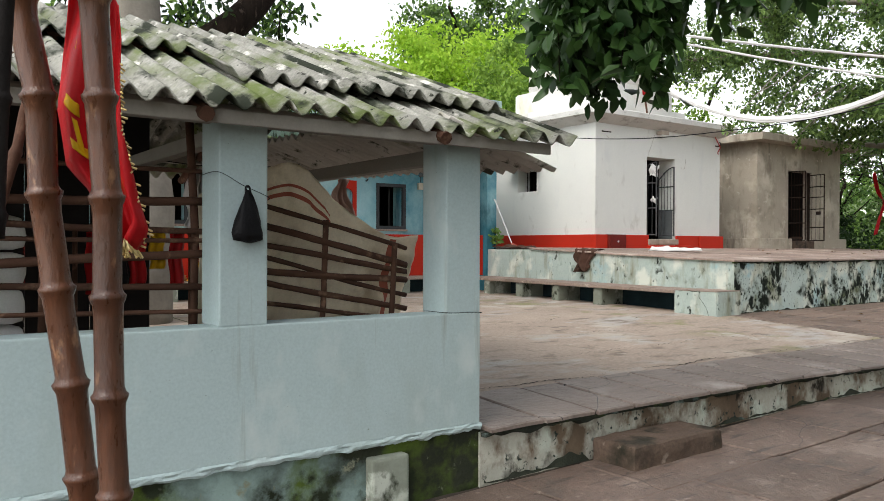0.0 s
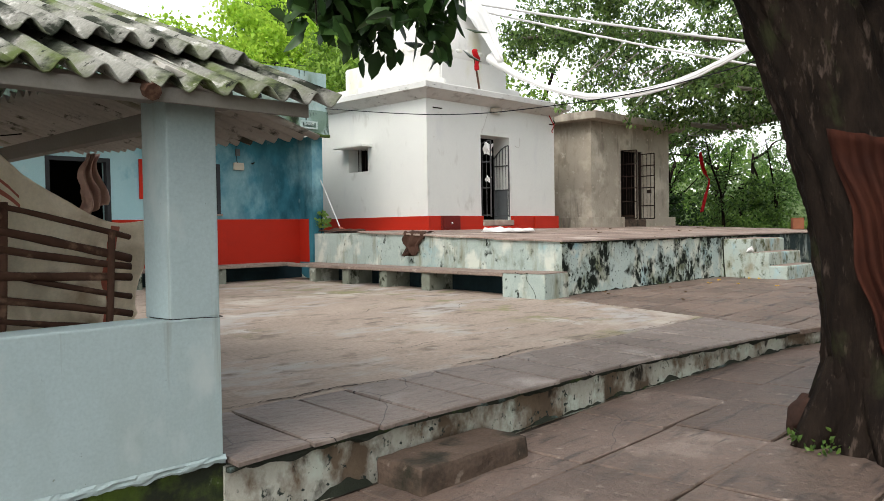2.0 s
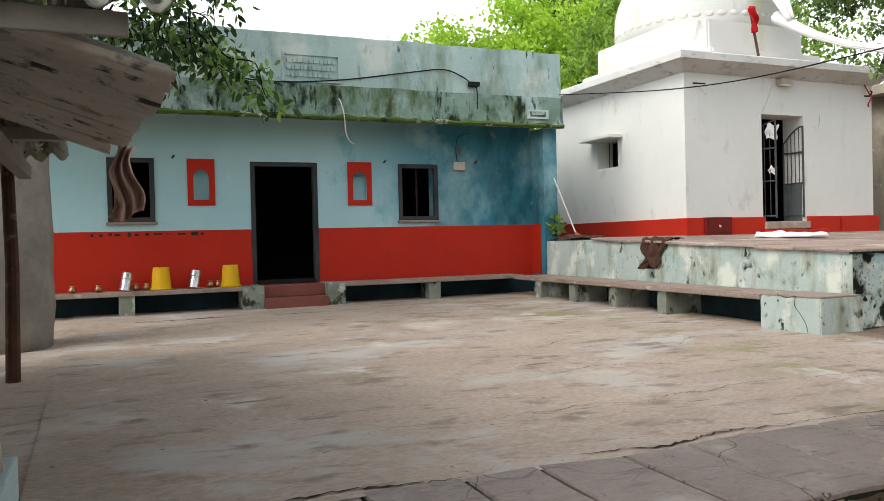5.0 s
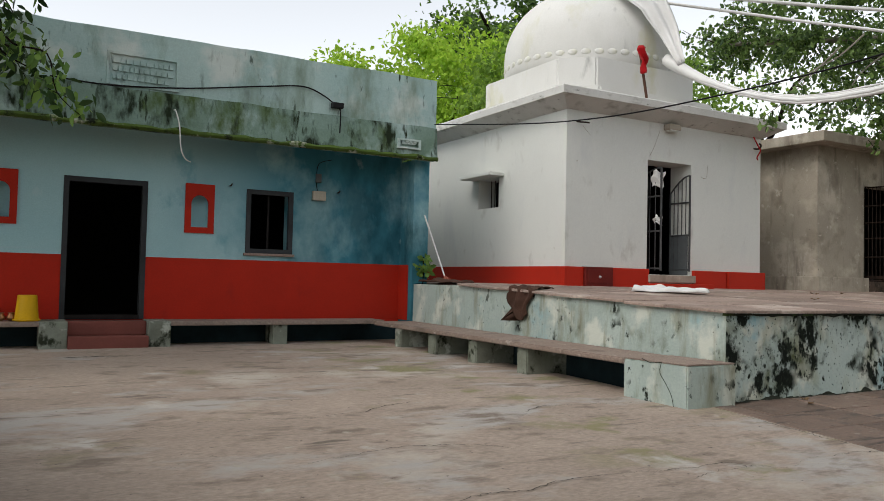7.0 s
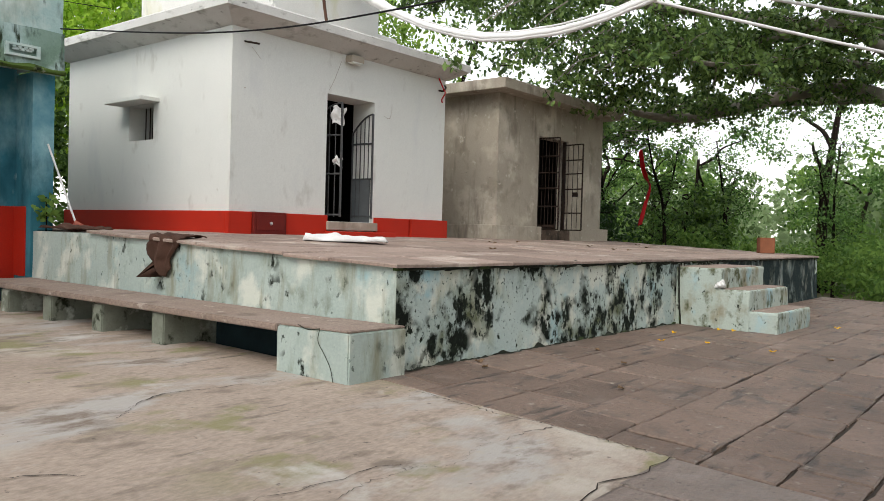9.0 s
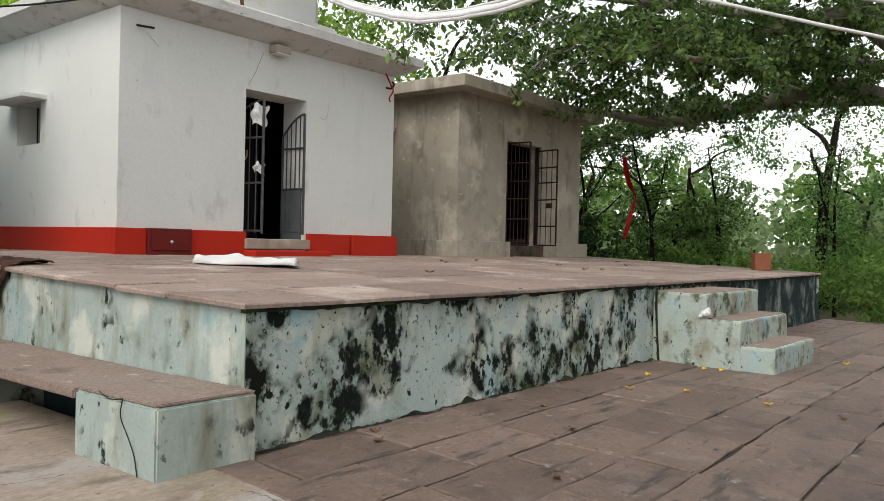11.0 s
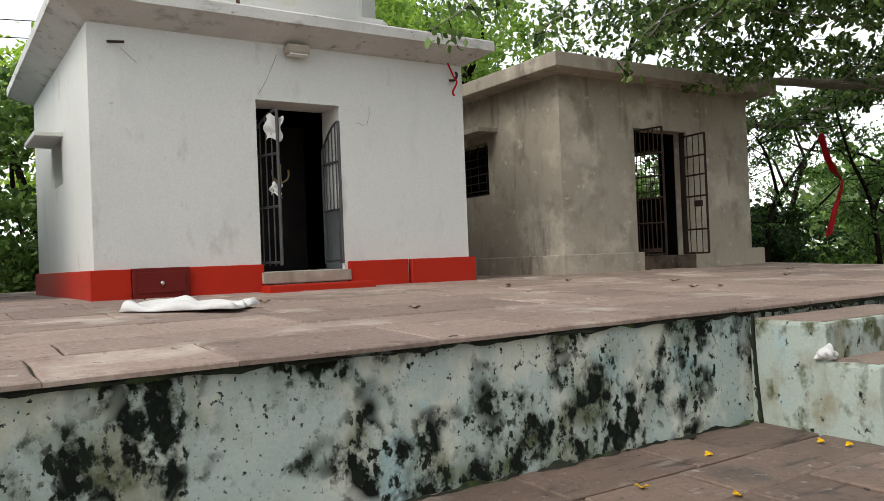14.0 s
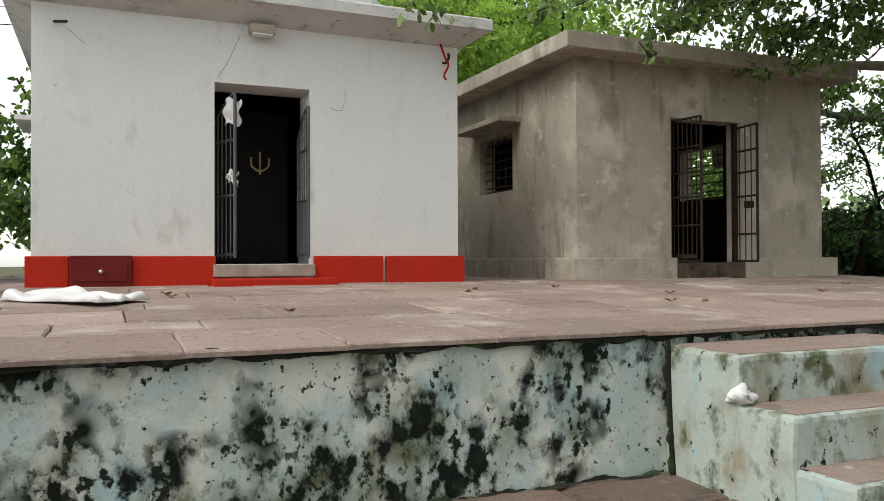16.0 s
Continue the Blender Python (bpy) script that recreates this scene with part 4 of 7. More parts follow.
# moulded panels with raised lines of unreadable lettering
for a, b, c, d, rows in ((6.68, 7.63, 3.68, 4.13, 3), (11.03, 11.45, 3.24, 3.40, 2)):
    y = 14.135 if c > 3.5 else 14.058
    fr = bmesh.new()
    wall_cells(fr, 'x', a, b, y - 0.016, y + 0.03, c, d, [(a + 0.04, b - 0.04, c + 0.03, d - 0.03)])
    pn = part("inscription_panel", fr, M_PARAPET, house, "moulded plaster panel with worn raised lettering")
    rnd = random.Random(int(a * 10))
    for r in range(rows):
        x = a + 0.08
        while x < b - 0.12:
            wd = 0.03 + 0.05 * rnd.random()
            z = c + 0.07 + (d - c - 0.12) * (r + 0.1) / rows
            part("letter_bar", boxm(x, x + wd, y - 0.014, y + 0.03, z, z + (d - c) / rows * 0.42), M_PARAPET, pn)
            x += wd + 0.02
# a faded line of black hand lettering along the top of the dado, too worn to read
rnd = random.Random(31)
x = 3.86
while x < 5.5:
    wd = rnd.uniform(0.04, 0.13)
    part("letter_bar", boxm(x, x + wd, HY - 0.0075, HY + 0.002, 1.30 + rnd.uniform(-0.012, 0.012), 1.335 + rnd.uniform(-0.01, 0.02)), M_FOOTING, house, "worn black lettering")
    x += wd + rnd.uniform(0.02, 0.10)
for x, z in ((5.07, 2.52), (8.56, 2.50), (10.32, 2.52)):
    part("wall_hook", tube(bmesh.new(), smooth_line([(x, HY + 0.01, z), (x, HY - 0.05, z), (x + 0.02, HY - 0.06, z + 0.03)], 4), 0.012, 6), M_RUST, house, "small dark iron hook")
# switchboard, cable and spout on the house
sb = thing("switch_box", (9.98, HY, 2.35), "small cream electric switch box on the blue wall", "switch box")
part("box", boxm(9.88, 10.10, HY - 0.06, HY, 2.37, 2.52, 0.008), M_BOARD, sb)
part("meter", boxm(9.93, 10.02, HY - 0.05, HY, 2.66, 2.80, 0.008), M_GREYFRAME, sb)
part("wire", tube(bmesh.new(), smooth_line([(9.97, HY - 0.02, 2.52), (9.95, HY - 0.02, 2.62), (9.97, HY - 0.02, 2.95), (10.2, HY - 0.02, 3.05)], 6), 0.006, 5), M_CABLE, sb)
solid("drain_spout", tube(bmesh.new(), smooth_line([(7.57, 14.12, 3.42), (7.58, 14.04, 3.40), (7.63, 14.01, 3.2), (7.66, 14.02, 2.90), (7.72, 14.02, 2.75), (7.80, 14.02, 2.70)], 6), 0.009, 8), M_CLOTH_W, "pale bent plastic drain spout under the roof edge", "pipe")
solid("house_cable", tube(bmesh.new(), smooth_line([(6.0, 14.12, 3.68), (6.7, 14.12, 3.66), (7.7, 14.12, 3.75), (8.85, 14.12, 3.94), (9.44, 14.12, 4.02), (9.79, 14.12, 3.92), (9.97, 14.10, 3.79), (10.03, 14.05, 3.70), (10.03, 14.05, 3.36)], 10), 0.011, 6), M_CABLE, "black cable looped across the house parapet", "cable")
solid("cable_clamp", boxm(9.90, 10.08, 14.02, 14.14, 3.75, 3.83, 0.01), M_CABLE, "black cable clamp on the parapet", "clamp")

# ---- benches ----
bench_h = thing("stone_bench", (5, 14.4, 0.12), "low stone bench along the blue house with dark hollows below", "bench", "yard benches")
for a, b in ((-8, 6.02), (7.64, 10.98)):
    part("seat", boxm(a, b, HP - 0.02, HY - 0.006, 0.40, 0.465, 0.012), M_BENCHTOP, bench_h)
    # the back carries the hollow's shade in its colour
    part("back", boxm(a, b if b < 7 else 11.46, HY - 0.08, HY - 0.01, 0.05, 0.40), M_SEATSHADE, bench_h, "teal-black wall below the seat, its shade painted in")
for x in (-2.0, 0.4, 2.4, 4.33, 9.26):
    part("support", boxm(x - 0.11, x + 0.11, HP + 0.01, HY - 0.1, 0.02, 0.40, 0.01), M_SUPPORT, bench_h)
for a, b in ((6.0, 6.34), (7.36, 7.66)):
    part("end_block", boxm(a, b, HP - 0.04, HY - 0.006, 0.02, 0.47, 0.015), M_SUPPORT, bench_h, "mossy whitewashed end block")
steps_h = thing("door_steps", (6.85, 14.2, 0.12), "two red oxide steps up to the house door", "steps")
part("step", boxm(6.345, 7.355, HP - 0.12, HY - 0.02, 0.05, 0.27, 0.015), mat("dusty_red_step", (0.22, 0.075, 0.06), (0.16, 0.06, 0.05), 2, 40, 0.7, 0.8, 0.2), steps_h)
part("step", boxm(6.345, 7.355, HP + 0.12, HY - 0.02, 0.272, 0.46, 0.015), bpy.data.materials["dusty_red_step"], steps_h)

bench_p = thing("stone_bench", (11.2, 10, 0.05), "long low stone bench against the temple platform on short piers", "bench", "yard benches")
def askew(y0, y1, dx0, z0, z1, to_wall=-0.02, z_rise=0.0):
    bm = bmesh.new()
    vs = []
    for z in (z0, z1):
        vs.append([bm.verts.new(p) for p in ((bench_x(y0) + dx0, y0, z), (left_x(y0) + to_wall, y0, z), (left_x(y1) + to_wall, y1, z + z_rise), (bench_x(y1) + dx0, y1, z + z_rise))])
    a, b = vs
    for k in range(4):
        bm.faces.new((a[k], a[(k + 1) % 4], b[(k + 1) % 4], b[k]))
    bm.faces.new(a[::-1])
    bm.faces.new(b)
    bmesh.ops.bevel(bm, geom=list(bm.edges), offset=0.012, segments=2, affect='EDGES')
    return bm
part("seat", askew(8.72, 14.28, -0.02, 0.335, 0.395, z_rise=0.05), M_BENCHTOP, bench_p)
part("end_block", askew(7.92, 8.735, 0.0, -0.1, 0.385), M_MINT, bench_p, "cracked whitewashed end block")
part("block_top", askew(7.93, 8.72, 0.01, 0.386, 0.402), M_BENCHTOP, bench_p)
for i, y in enumerate((10.45, 11.52, 12.55, 13.55)):
    part("support", askew(y - 0.10, y + 0.10, 0.03, -0.05, 0.345 + 0.01 * i), M_SUPPORT, bench_p)
# under-seat shade is painted onto this back as well
part("back", askew(8.74, 14.28, 0.62, -0.05, 0.34), M_SEATSHADE, bench_p, "teal-black wall below the seat, its shade painted in")

for line in ([(11.035, 8.49, 0.41), (11.035, 8.37, 0.38), (11.035, 8.23, 0.4)], [(11.035, 8.23, 0.4), (11.035, 8.25, 0.3), (11.035, 8.17, 0.2), (11.035, 8.1, 0.1), (11.035, 8.07, -0.01)]):
    part("hairline_crack", tube(bmesh.new(), smooth_line(line, 4), 0.0035, 4), M_FOOTING, bench_p, "dark crack in the end block")

# ---- platform steps ----
stairs = thing("stone_steps", (18.3, 7.5, 0), "three whitewashed steps up to the platform, tops worn brown", "steps")
M_STEPPAINT = mat("blue_green_step_paint", (0.40, 0.465, 0.42), (0.46, 0.51, 0.445), 1.4, 40, 0.8, 0.95, 0.4, bump_scale=14,
                  stains=[((0.32, 0.46, 0.49), 1.6, 0.55, 0.66, (1, 1, 1)), ((0.25, 0.22, 0.14), 2.4, 0.50, 0.68, (1, 1, 0.7)), ((0.10, 0.11, 0.06), 5, 0.54, 0.66, (1, 1, 0.8)), ((0.015, 0.02, 0.013), 11, 0.62, 0.67, (1, 1, 0.8))])
for (y0, z1, x1) in ((7.40, 0.80, 19.32), (7.02, 0.52, 19.26), (6.66, 0.25, 19.1)):
    bm = boxm(17.50 if z1 > 0.3 else 17.52, x1, y0, 8.04 if z1 > 0.7 else y0 + 0.42, -0.12, z1, 0.03)
    bmesh.ops.subdivide_edges(bm, edges=[e for e in bm.edges if e.calc_length() > 0.15], cuts=7, use_grid_fill=True)
    for v in bm.verts:
        if v.co.y < y0 + 0.35:
            v.co += Vector((0.010 * noise.noise(v.co * 4), 0.012 * noise.noise(v.co * 5 + Vector((7, 0, 0))), 0.007 * noise.noise(v.co * 5)))
    part("step", bm, M_STEPPAINT, stairs)
    part("tread", boxm(17.57, x1 - 0.04, y0 + 0.045, (8.03 if z1 > 0.7 else y0 + 0.40), z1 - 0.01, z1 + 0.007, 0.005), M_BENCHTOP, stairs, "worn brown tread")

# ---- stone step by the kerb ----
bm = boxm(4.70, 5.80, 4.18, 4.63, lower_z(5, 4) - 0.05, -0.40, 0.035)
bmesh.ops.subdivide_edges(bm, edges=[e for e in bm.edges if e.calc_length() > 0.1], cuts=9, use_grid_fill=True)
for v in bm.verts:
    v.co += Vector((0.012 * noise.noise(v.co * 9), 0.014 * noise.noise(v.co * 11), 0.010 * noise.noise(v.co * 7 + Vector((3, 0, 0)))))
for v in bm.verts:
    v.co += Vector((0.02 * noise.noise(v.co * 3), 0.02 * noise.noise(v.co * 3 + Vector((5, 0, 0))), 0))
solid("stone_step", bm, M_STEPSTONE, "worn stone step block against the court's low wall", "step")

# ---- open shelter with a corrugated roof ----
PZ = -0.16
shelter = thing("open_shelter", (1, 7, PZ), "pale blue open shelter under corrugated cement roofing", "shelter")
bm = bmesh.new()
box(bm, -3.5, 3.59, 4.67, 4.92, PZ, 0.645, 0.012)
box(bm, 3.34, 3.59, 4.92, 6.2, PZ, 0.10, 0.012)
part("low_wall", bm, M_PAV, shelter)
for x in (1.66, 3.29, -0.6):
    part("pillar", boxm(x, x + 0.30, 4.673, 4.97, 0.64, 1.87, 0.012), M_PAV, shelter)
for x, y in ((3.29, 9.3), (1.0, 9.3), (-1.3, 9.3)):
    part("post", tube(bmesh.new(), [(x, y, 0), (x + 0.02, y, 1.0), (x, y, 2.1)], [0.06, 0.055, 0.05], 10), M_POLE, shelter)
bm = bmesh.new()
sheet_grid(bm, lambda u, v: (-3.5 + 7.1 * u, 4.669 - 0.012 * math.sin(3 * v) + 0.03 * max(0.0, noise.noise((u * 60, v * 3, 2))) + 0.006 * noise.noise((u * 200, v * 3, 2)), -0.205 - (0.022 * noise.noise((u * 50, 0, 9)) + 0.01 * noise.noise((u * 160, 0, 9))) * (1 - v) + 0.055 * v), 300, 4, 0.08)
part("base_ledge", bm, M_PAV, shelter, "chipped cement ledge at the wall's foot")
bm = bmesh.new()
sheet_grid(bm, lambda u, v: (-3.5 + 7.12 * u, 4.70 + 0.02 * noise.noise((u * 30, v * 4, 3)), -0.75 + 0.59 * v), 80, 4, 0.1)
part("footing", bm, M_FOOTWALL, shelter, "wet mossy footing")
part("footing_pier", boxm(2.66, 2.95, 4.62, 4.75, -0.7, -0.27, 0.02), M_SUPPORT, shelter, "stained footing pier")
part("beam", boxm(-3.5, 3.75, 4.74, 4.86, 1.84, 1.95, 0.01), M_TIMBER, shelter, "grey eaves beam")
part("beam", boxm(-3.5, 3.75, 9.24, 9.36, 2.05, 2.16, 0.01), M_TIMBER, shelter)
part("fascia_board", boxm(-3.5, 4.1, 4.48, 4.51, 1.795, 1.875, 0.006), M_TIMBER, shelter, "thin grey eaves board")
SLOPE = 0.37
def roof_z(y, lift=0.0):
    return 1.90 + SLOPE * (min(y, 7.15) - 4.40) - 0.34 * max(0.0, y - 7.15) + lift
for x in (-1.9, -0.2, 1.5, 3.1):
    part("rafter", tube(bmesh.new(), [(x, 4.42, roof_z(4.42) - 0.08), (x + 0.05, 5.9, roof_z(5.9) - 0.09), (x, 7.15, roof_z(7.15) - 0.09)], 0.045, 8), M_POLE, shelter)
    part("rafter", tube(bmesh.new(), [(x, 9.9, roof_z(9.9) - 0.08), (x, 7.15, roof_z(7.15) - 0.09)], 0.045, 8), M_POLE, shelter)
for y in (5.3, 6.2, 7.1, 8.2):
    part("purlin", tube(bmesh.new(), [(-3.5, y, roof_z(y) - 0.035), (0.5, y, roof_z(y) - 0.045), (3.85, y, roof_z(y) - 0.04)], 0.028, 8), M_POLE, shelter)
part("ridge_beam", tube(bmesh.new(), [(-3.5, 7.15, roof_z(7.15) - 0.13), (3.7, 7.15, roof_z(7.15) - 0.12)], 0.05, 8), M_POLE, shelter)
part("tie_beam", boxm(3.38, 3.48, 4.97, 9.3, 1.72, 1.83, 0.01), M_TIMBER, shelter)
part("brace", boxm(1.78, 1.88, 4.97, 9.3, 1.76, 1.86, 0.01), M_TIMBER, shelter)


def corrugated(x0, x1, ya, yb, lift, turn, seed):
    rnd = random.Random(seed)
    k1, k2 = rnd.uniform(-0.012, 0.012), rnd.uniform(-0.02, 0.02)
    nx = max(8, int((x1 - x0) / 0.177 * 8))

    def fn(u, v):
        x = x0 + (x1 - x0) * u
        y = ya + (yb - ya) * v
        ragged = 0.035 * noise.noise((x * 4 + seed, 0, 0)) if v in (0.0, 1.0) else 0.0
        return (x + turn * (v - 0.5) * 0.04, y + ragged, roof_z(y) + lift + 0.040 * math.sin(2 * math.pi * x / 0.177 + seed * 0.0) + k1 + k2 * u + 0.008 * noise.noise((x * 2, y * 2, seed)))
    return sheet_grid(bmesh.new(), fn, nx, 6, 0.009)


# lean-to sheets over the east side, their waves running outward
for k in range(4):
    def east(u, v, k=k):
        y = 4.58 + 1.15 * k + 1.22 * v
        x = 3.25 + (1.0, 0.97, 0.95, 0.84)[k] * u + (0.02 * noise.noise((y * 5, k, 0)) if u in (0.0, 1.0) else 0.0)
        return (x, y, 2.02 + 0.012 * (k % 2) + 0.05 * (y - 4.6) - 0.30 * u + 0.03 * math.sin(2 * math.pi * y / 0.15) + 0.01 * noise.noise((x * 2, y * 2, 3)))
    # the lighter sheet paints ground bounce onto the undersides
    part("roof_sheet", sheet_grid(bmesh.new(), east, 6, 64, 0.009), M_SHEET_BOUNCE, shelter, smooth=True)
i = 0
for x0 in (-3.6, -2.6, -1.6, -0.6, 0.4, 1.4, 2.4, 3.4):
    i += 1
    part("roof_sheet", corrugated(x0, min(x0 + 1.06, 4.28), 4.40 + 0.03 * math.sin(i * 2.1), 6.1, 0.0, 1, i), M_SHEET, shelter, smooth=True)
for x0 in (-3.2, -2.2, -1.2, -0.2, 0.8, 1.8, 2.8):
    i += 1
    part("roof_sheet", corrugated(x0, min(x0 + 1.06 + (0.2 if x0 > 2.7 else 0.0), 4.06), 4.95 + (0.75 if x0 < 1.5 else 0.1 * (x0 % 0.3)), 7.15, 0.10, -1, i), M_SHEET, shelter, smooth=True)
for x0 in (-3.6, -2.6, -1.6, -0.6, 0.4, 1.4, 2.4, 3.4):
    i += 1
    part("roof_sheet", corrugated(x0, min(x0 + 1.06, 3.72), 7.15, 9.95, 0.0, 1, i), M_SHEET, shelter, smooth=True)
for x0 in (-3.6, -2.4, -1.2, 0.0, 1.2, 2.3):
    bm = bmesh.new()
    sheet_grid(bm, lambda u, v: (x0 + 1.2 * u, 6.93 + 0.44 * v, roof_z(7.15) + 0.10 - 0.13 * abs(2 * v - 1) ** 1.5 + 0.01 * noise.noise((x0 + u, v, 3))), 8, 8, 0.01)
    part("ridge_cap", bm, M_SHEET, shelter, smooth=True)

# ---- trees ----
def leaf_mesh(name, places, size, seed, material, droop=0.35, long=1.9, spread=None):
    """Many single leaves (each a folded blade of two faces) at the given places."""
    rng = np.random.default_rng(seed)
    n = len(places)
    d = rng.normal(size=(n, 3))
    d[:, 2] -= droop * 2
    d /= np.linalg.norm(d, axis=1)[:, None]
    s = np.cross(d, rng.normal(size=(n, 3)))
    s /= np.linalg.norm(s, axis=1)[:, None]
    up = np.cross(s, d)
    ln = (size * rng.uniform(0.65, 1.25, n))[:, None]
    w = ln / long / 2
    p = np.asarray(places)
    v = np.empty((n, 6, 3))
    v[:, 0] = p
    v[:, 1] = p + d * ln * 0.35 + s * w + up * w * 0.35
    v[:, 2] = p + d * ln * 0.75 + s * w * 0.7 + up * w * 0.2
    v[:, 3] = p + d * ln
    v[:, 4] = p + d * ln * 0.75 - s * w * 0.7 + up * w * 0.2
    v[:, 5] = p + d * ln * 0.35 - s * w + up * w * 0.35
    me = bpy.data.meshes.new(name)
    me.vertices.add(n * 6)
    me.vertices.foreach_set("co", v.reshape(-1).astype(np.float32))
    base = np.arange(n)[:, None] * 6
    faces = np.concatenate([base + np.array([0, 1, 2, 3]), base + np.array([0, 3, 4, 5])], axis=1).reshape(-1)
    me.loops.add(n * 8)
    me.loops.foreach_set("vertex_index", faces.astype(np.int32))
    me.polygons.add(n * 2)
    me.polygons.foreach_set("loop_start", np.arange(0, n * 8, 4, dtype=np.int32))
    me.polygons.foreach_set("loop_total", np.full(n * 2, 4, dtype=np.int32))
    me.materials.append(material)
    me.update(calc_edges=True)
    return me


def clumps(centre, radii, count, per, clump_r, seed, hollow=0.35, flat=0.6):
    """Leaf places in uneven clumps through an ellipsoid, thinner inside."""
    rng = np.random.default_rng(seed)
    c = rng.normal(size=(count, 3))
    c /= np.linalg.norm(c, axis=1)[:, None]
    c *= (hollow + (1 - hollow) * rng.random(count) ** 0.6)[:, None]
    c = c * np.array(radii) + np.array(centre)
    k = rng.integers(int(per * 0.5), int(per * 1.5) + 1, count)
    rep = np.repeat(c, k, axis=0)
    r = np.repeat(clump_r * rng.uniform(0.5, 1.4, count), k)
    off = rng.normal(size=rep.shape) * 0.5
    off[:, 2] *= flat
    return rep + off * r[:, None]


def along(lines, per_m, spread, seed, flat=0.7, start=0.25):
    """Leaf places about the outer lengths of twigs."""
    rng = np.random.default_rng(seed)
    out = []
    for pts in lines:
        pts = np.array([tuple(p) for p in pts])
        seg = np.linalg.norm(np.diff(pts, axis=0), axis=1)
        total = seg.sum()
        n = int(total * per_m)
        t = start + (1 - start) * rng.random(n)
        idx = np.minimum((t * (len(pts) - 1)).astype(int), len(pts) - 2)
        f = t * (len(pts) - 1) - idx
        p = pts[idx] + (pts[idx + 1] - pts[idx]) * f[:, None]
        off = rng.normal(size=(n, 3)) * spread
        off[:, 2] *= flat
        out.append(p + off)
    return np.concatenate(out)


def crown(parent, places, size, seed, material, droop=0.35, long=1.9, name="crown"):
    ob = new(name, leaf_mesh(name, places, size, seed, material, droop, long))
    ob.parent = parent
    ob.matrix_parent_inverse = rest_inverse(parent)
    ob["kind"] = "stuff"
    return ob


def bent(a, b, bend, n, seed):
    rnd = random.Random(seed)
    a, b = Vector(a), Vector(b)
    mid = [a.lerp(b, k / n) + Vector([rnd.uniform(-1, 1) * bend * math.sin(math.pi * k / n) for _ in range(3)]) for k in range(n + 1)]
    return smooth_line(mid, 4)


def taper(pts, r0, r1):
    n = len(pts) - 1
    return [r0 + (r1 - r0) * i / n for i in range(n + 1)]


# big dark tree beside the lower path
tree_a = thing("mango_tree", (7.62, 2.3, -0.5), "large dark-barked tree with glossy leaves beside the path", "tree")
trunk = smooth_line([(7.68, 2.24, -0.62), (7.66, 2.28, 0.0), (7.63, 2.33, 0.8), (7.57, 2.46, 1.5), (7.48, 2.62, 2.1), (7.36, 2.80, 2.7), (7.15, 3.08, 3.4)], 6)
bm = bmesh.new()
trunk = smooth_line(trunk[::3], 7)
tube(bm, trunk, [0.56 - 0.10 * smoothstep(i / 14) - 0.0013 * i for i in range(len(trunk))], 96)
bm.verts.index_update()
for v in bm.verts:
    out = v.co - trunk[min(v.index // 96, len(trunk) - 1)]
    a = 2 * math.pi * (v.index % 96) / 96
    v.co += out.normalized() * (0.035 * noise.noise((math.cos(a) * 2.2, math.sin(a) * 2.2, v.co.z * 1.3)) + 0.03 * noise.noise((math.cos(a) * 4, math.sin(a) * 4, v.co.z * 1.6)) + 0.03 * noise.noise((math.cos(a) * 10, math.sin(a) * 10, v.co.z * 3)) + 0.035 * abs(noise.noise((math.cos(a) * 19, math.sin(a) * 19, v.co.z * 7))))
part("trunk", bm, M_BARK, tree_a, smooth=True)
for k, (ang, ln) in enumerate(((2.3, 0.66), (3.5, 0.60), (1.5, 0.64), (4.3, 0.64), (0.8, 0.64))):
    d = Vector((math.cos(ang), math.sin(ang), 0))
    b = Vector((7.62, 2.3, 0))
    part("root", tube(bmesh.new(), smooth_line([b + d * 0.05 * 2 + Vector((0, 0, 0.25)), b + d * 0.40 + Vector((0, 0, -0.28)), b + d * ln + Vector((0, 0, -0.62))], 5), taper(range(11), 0.26, 0.06), 20, 0.16, k), M_BARK, tree_a, smooth=True)
limbs = [[(7.15, 3.08, 3.2), (6.8, 3.4, 3.7), (6.3, 3.9, 4.05), (5.7, 4.5, 4.25)],
         [(7.34, 2.85, 2.5), (7.6, 2.75, 3.6), (7.9, 2.7, 4.6), (8.2, 2.4, 5.6)],
         [(7.45, 2.68, 2.1), (8.1, 2.2, 3.0), (9.2, 1.6, 3.8), (10.4, 1.0, 4.4)],
         [(7.30, 2.9, 2.7), (6.9, 2.0, 3.7), (5.8, 0.8, 4.4), (4.6, -0.2, 4.9)],
         [(6.5, 3.35, 3.7), (5.6, 5.0, 4.3), (5.0, 7.0, 4.6), (4.5, 8.4, 4.5)]]
for k, pts in enumerate(limbs):
    s = smooth_line(pts, 6)
    part("limb", tube(bmesh.new(), s, taper(s, 0.30 if k < 4 else 0.12, 0.07), 12, 0.12, k + 9), M_BARK, tree_a, smooth=True)
near_twigs = []
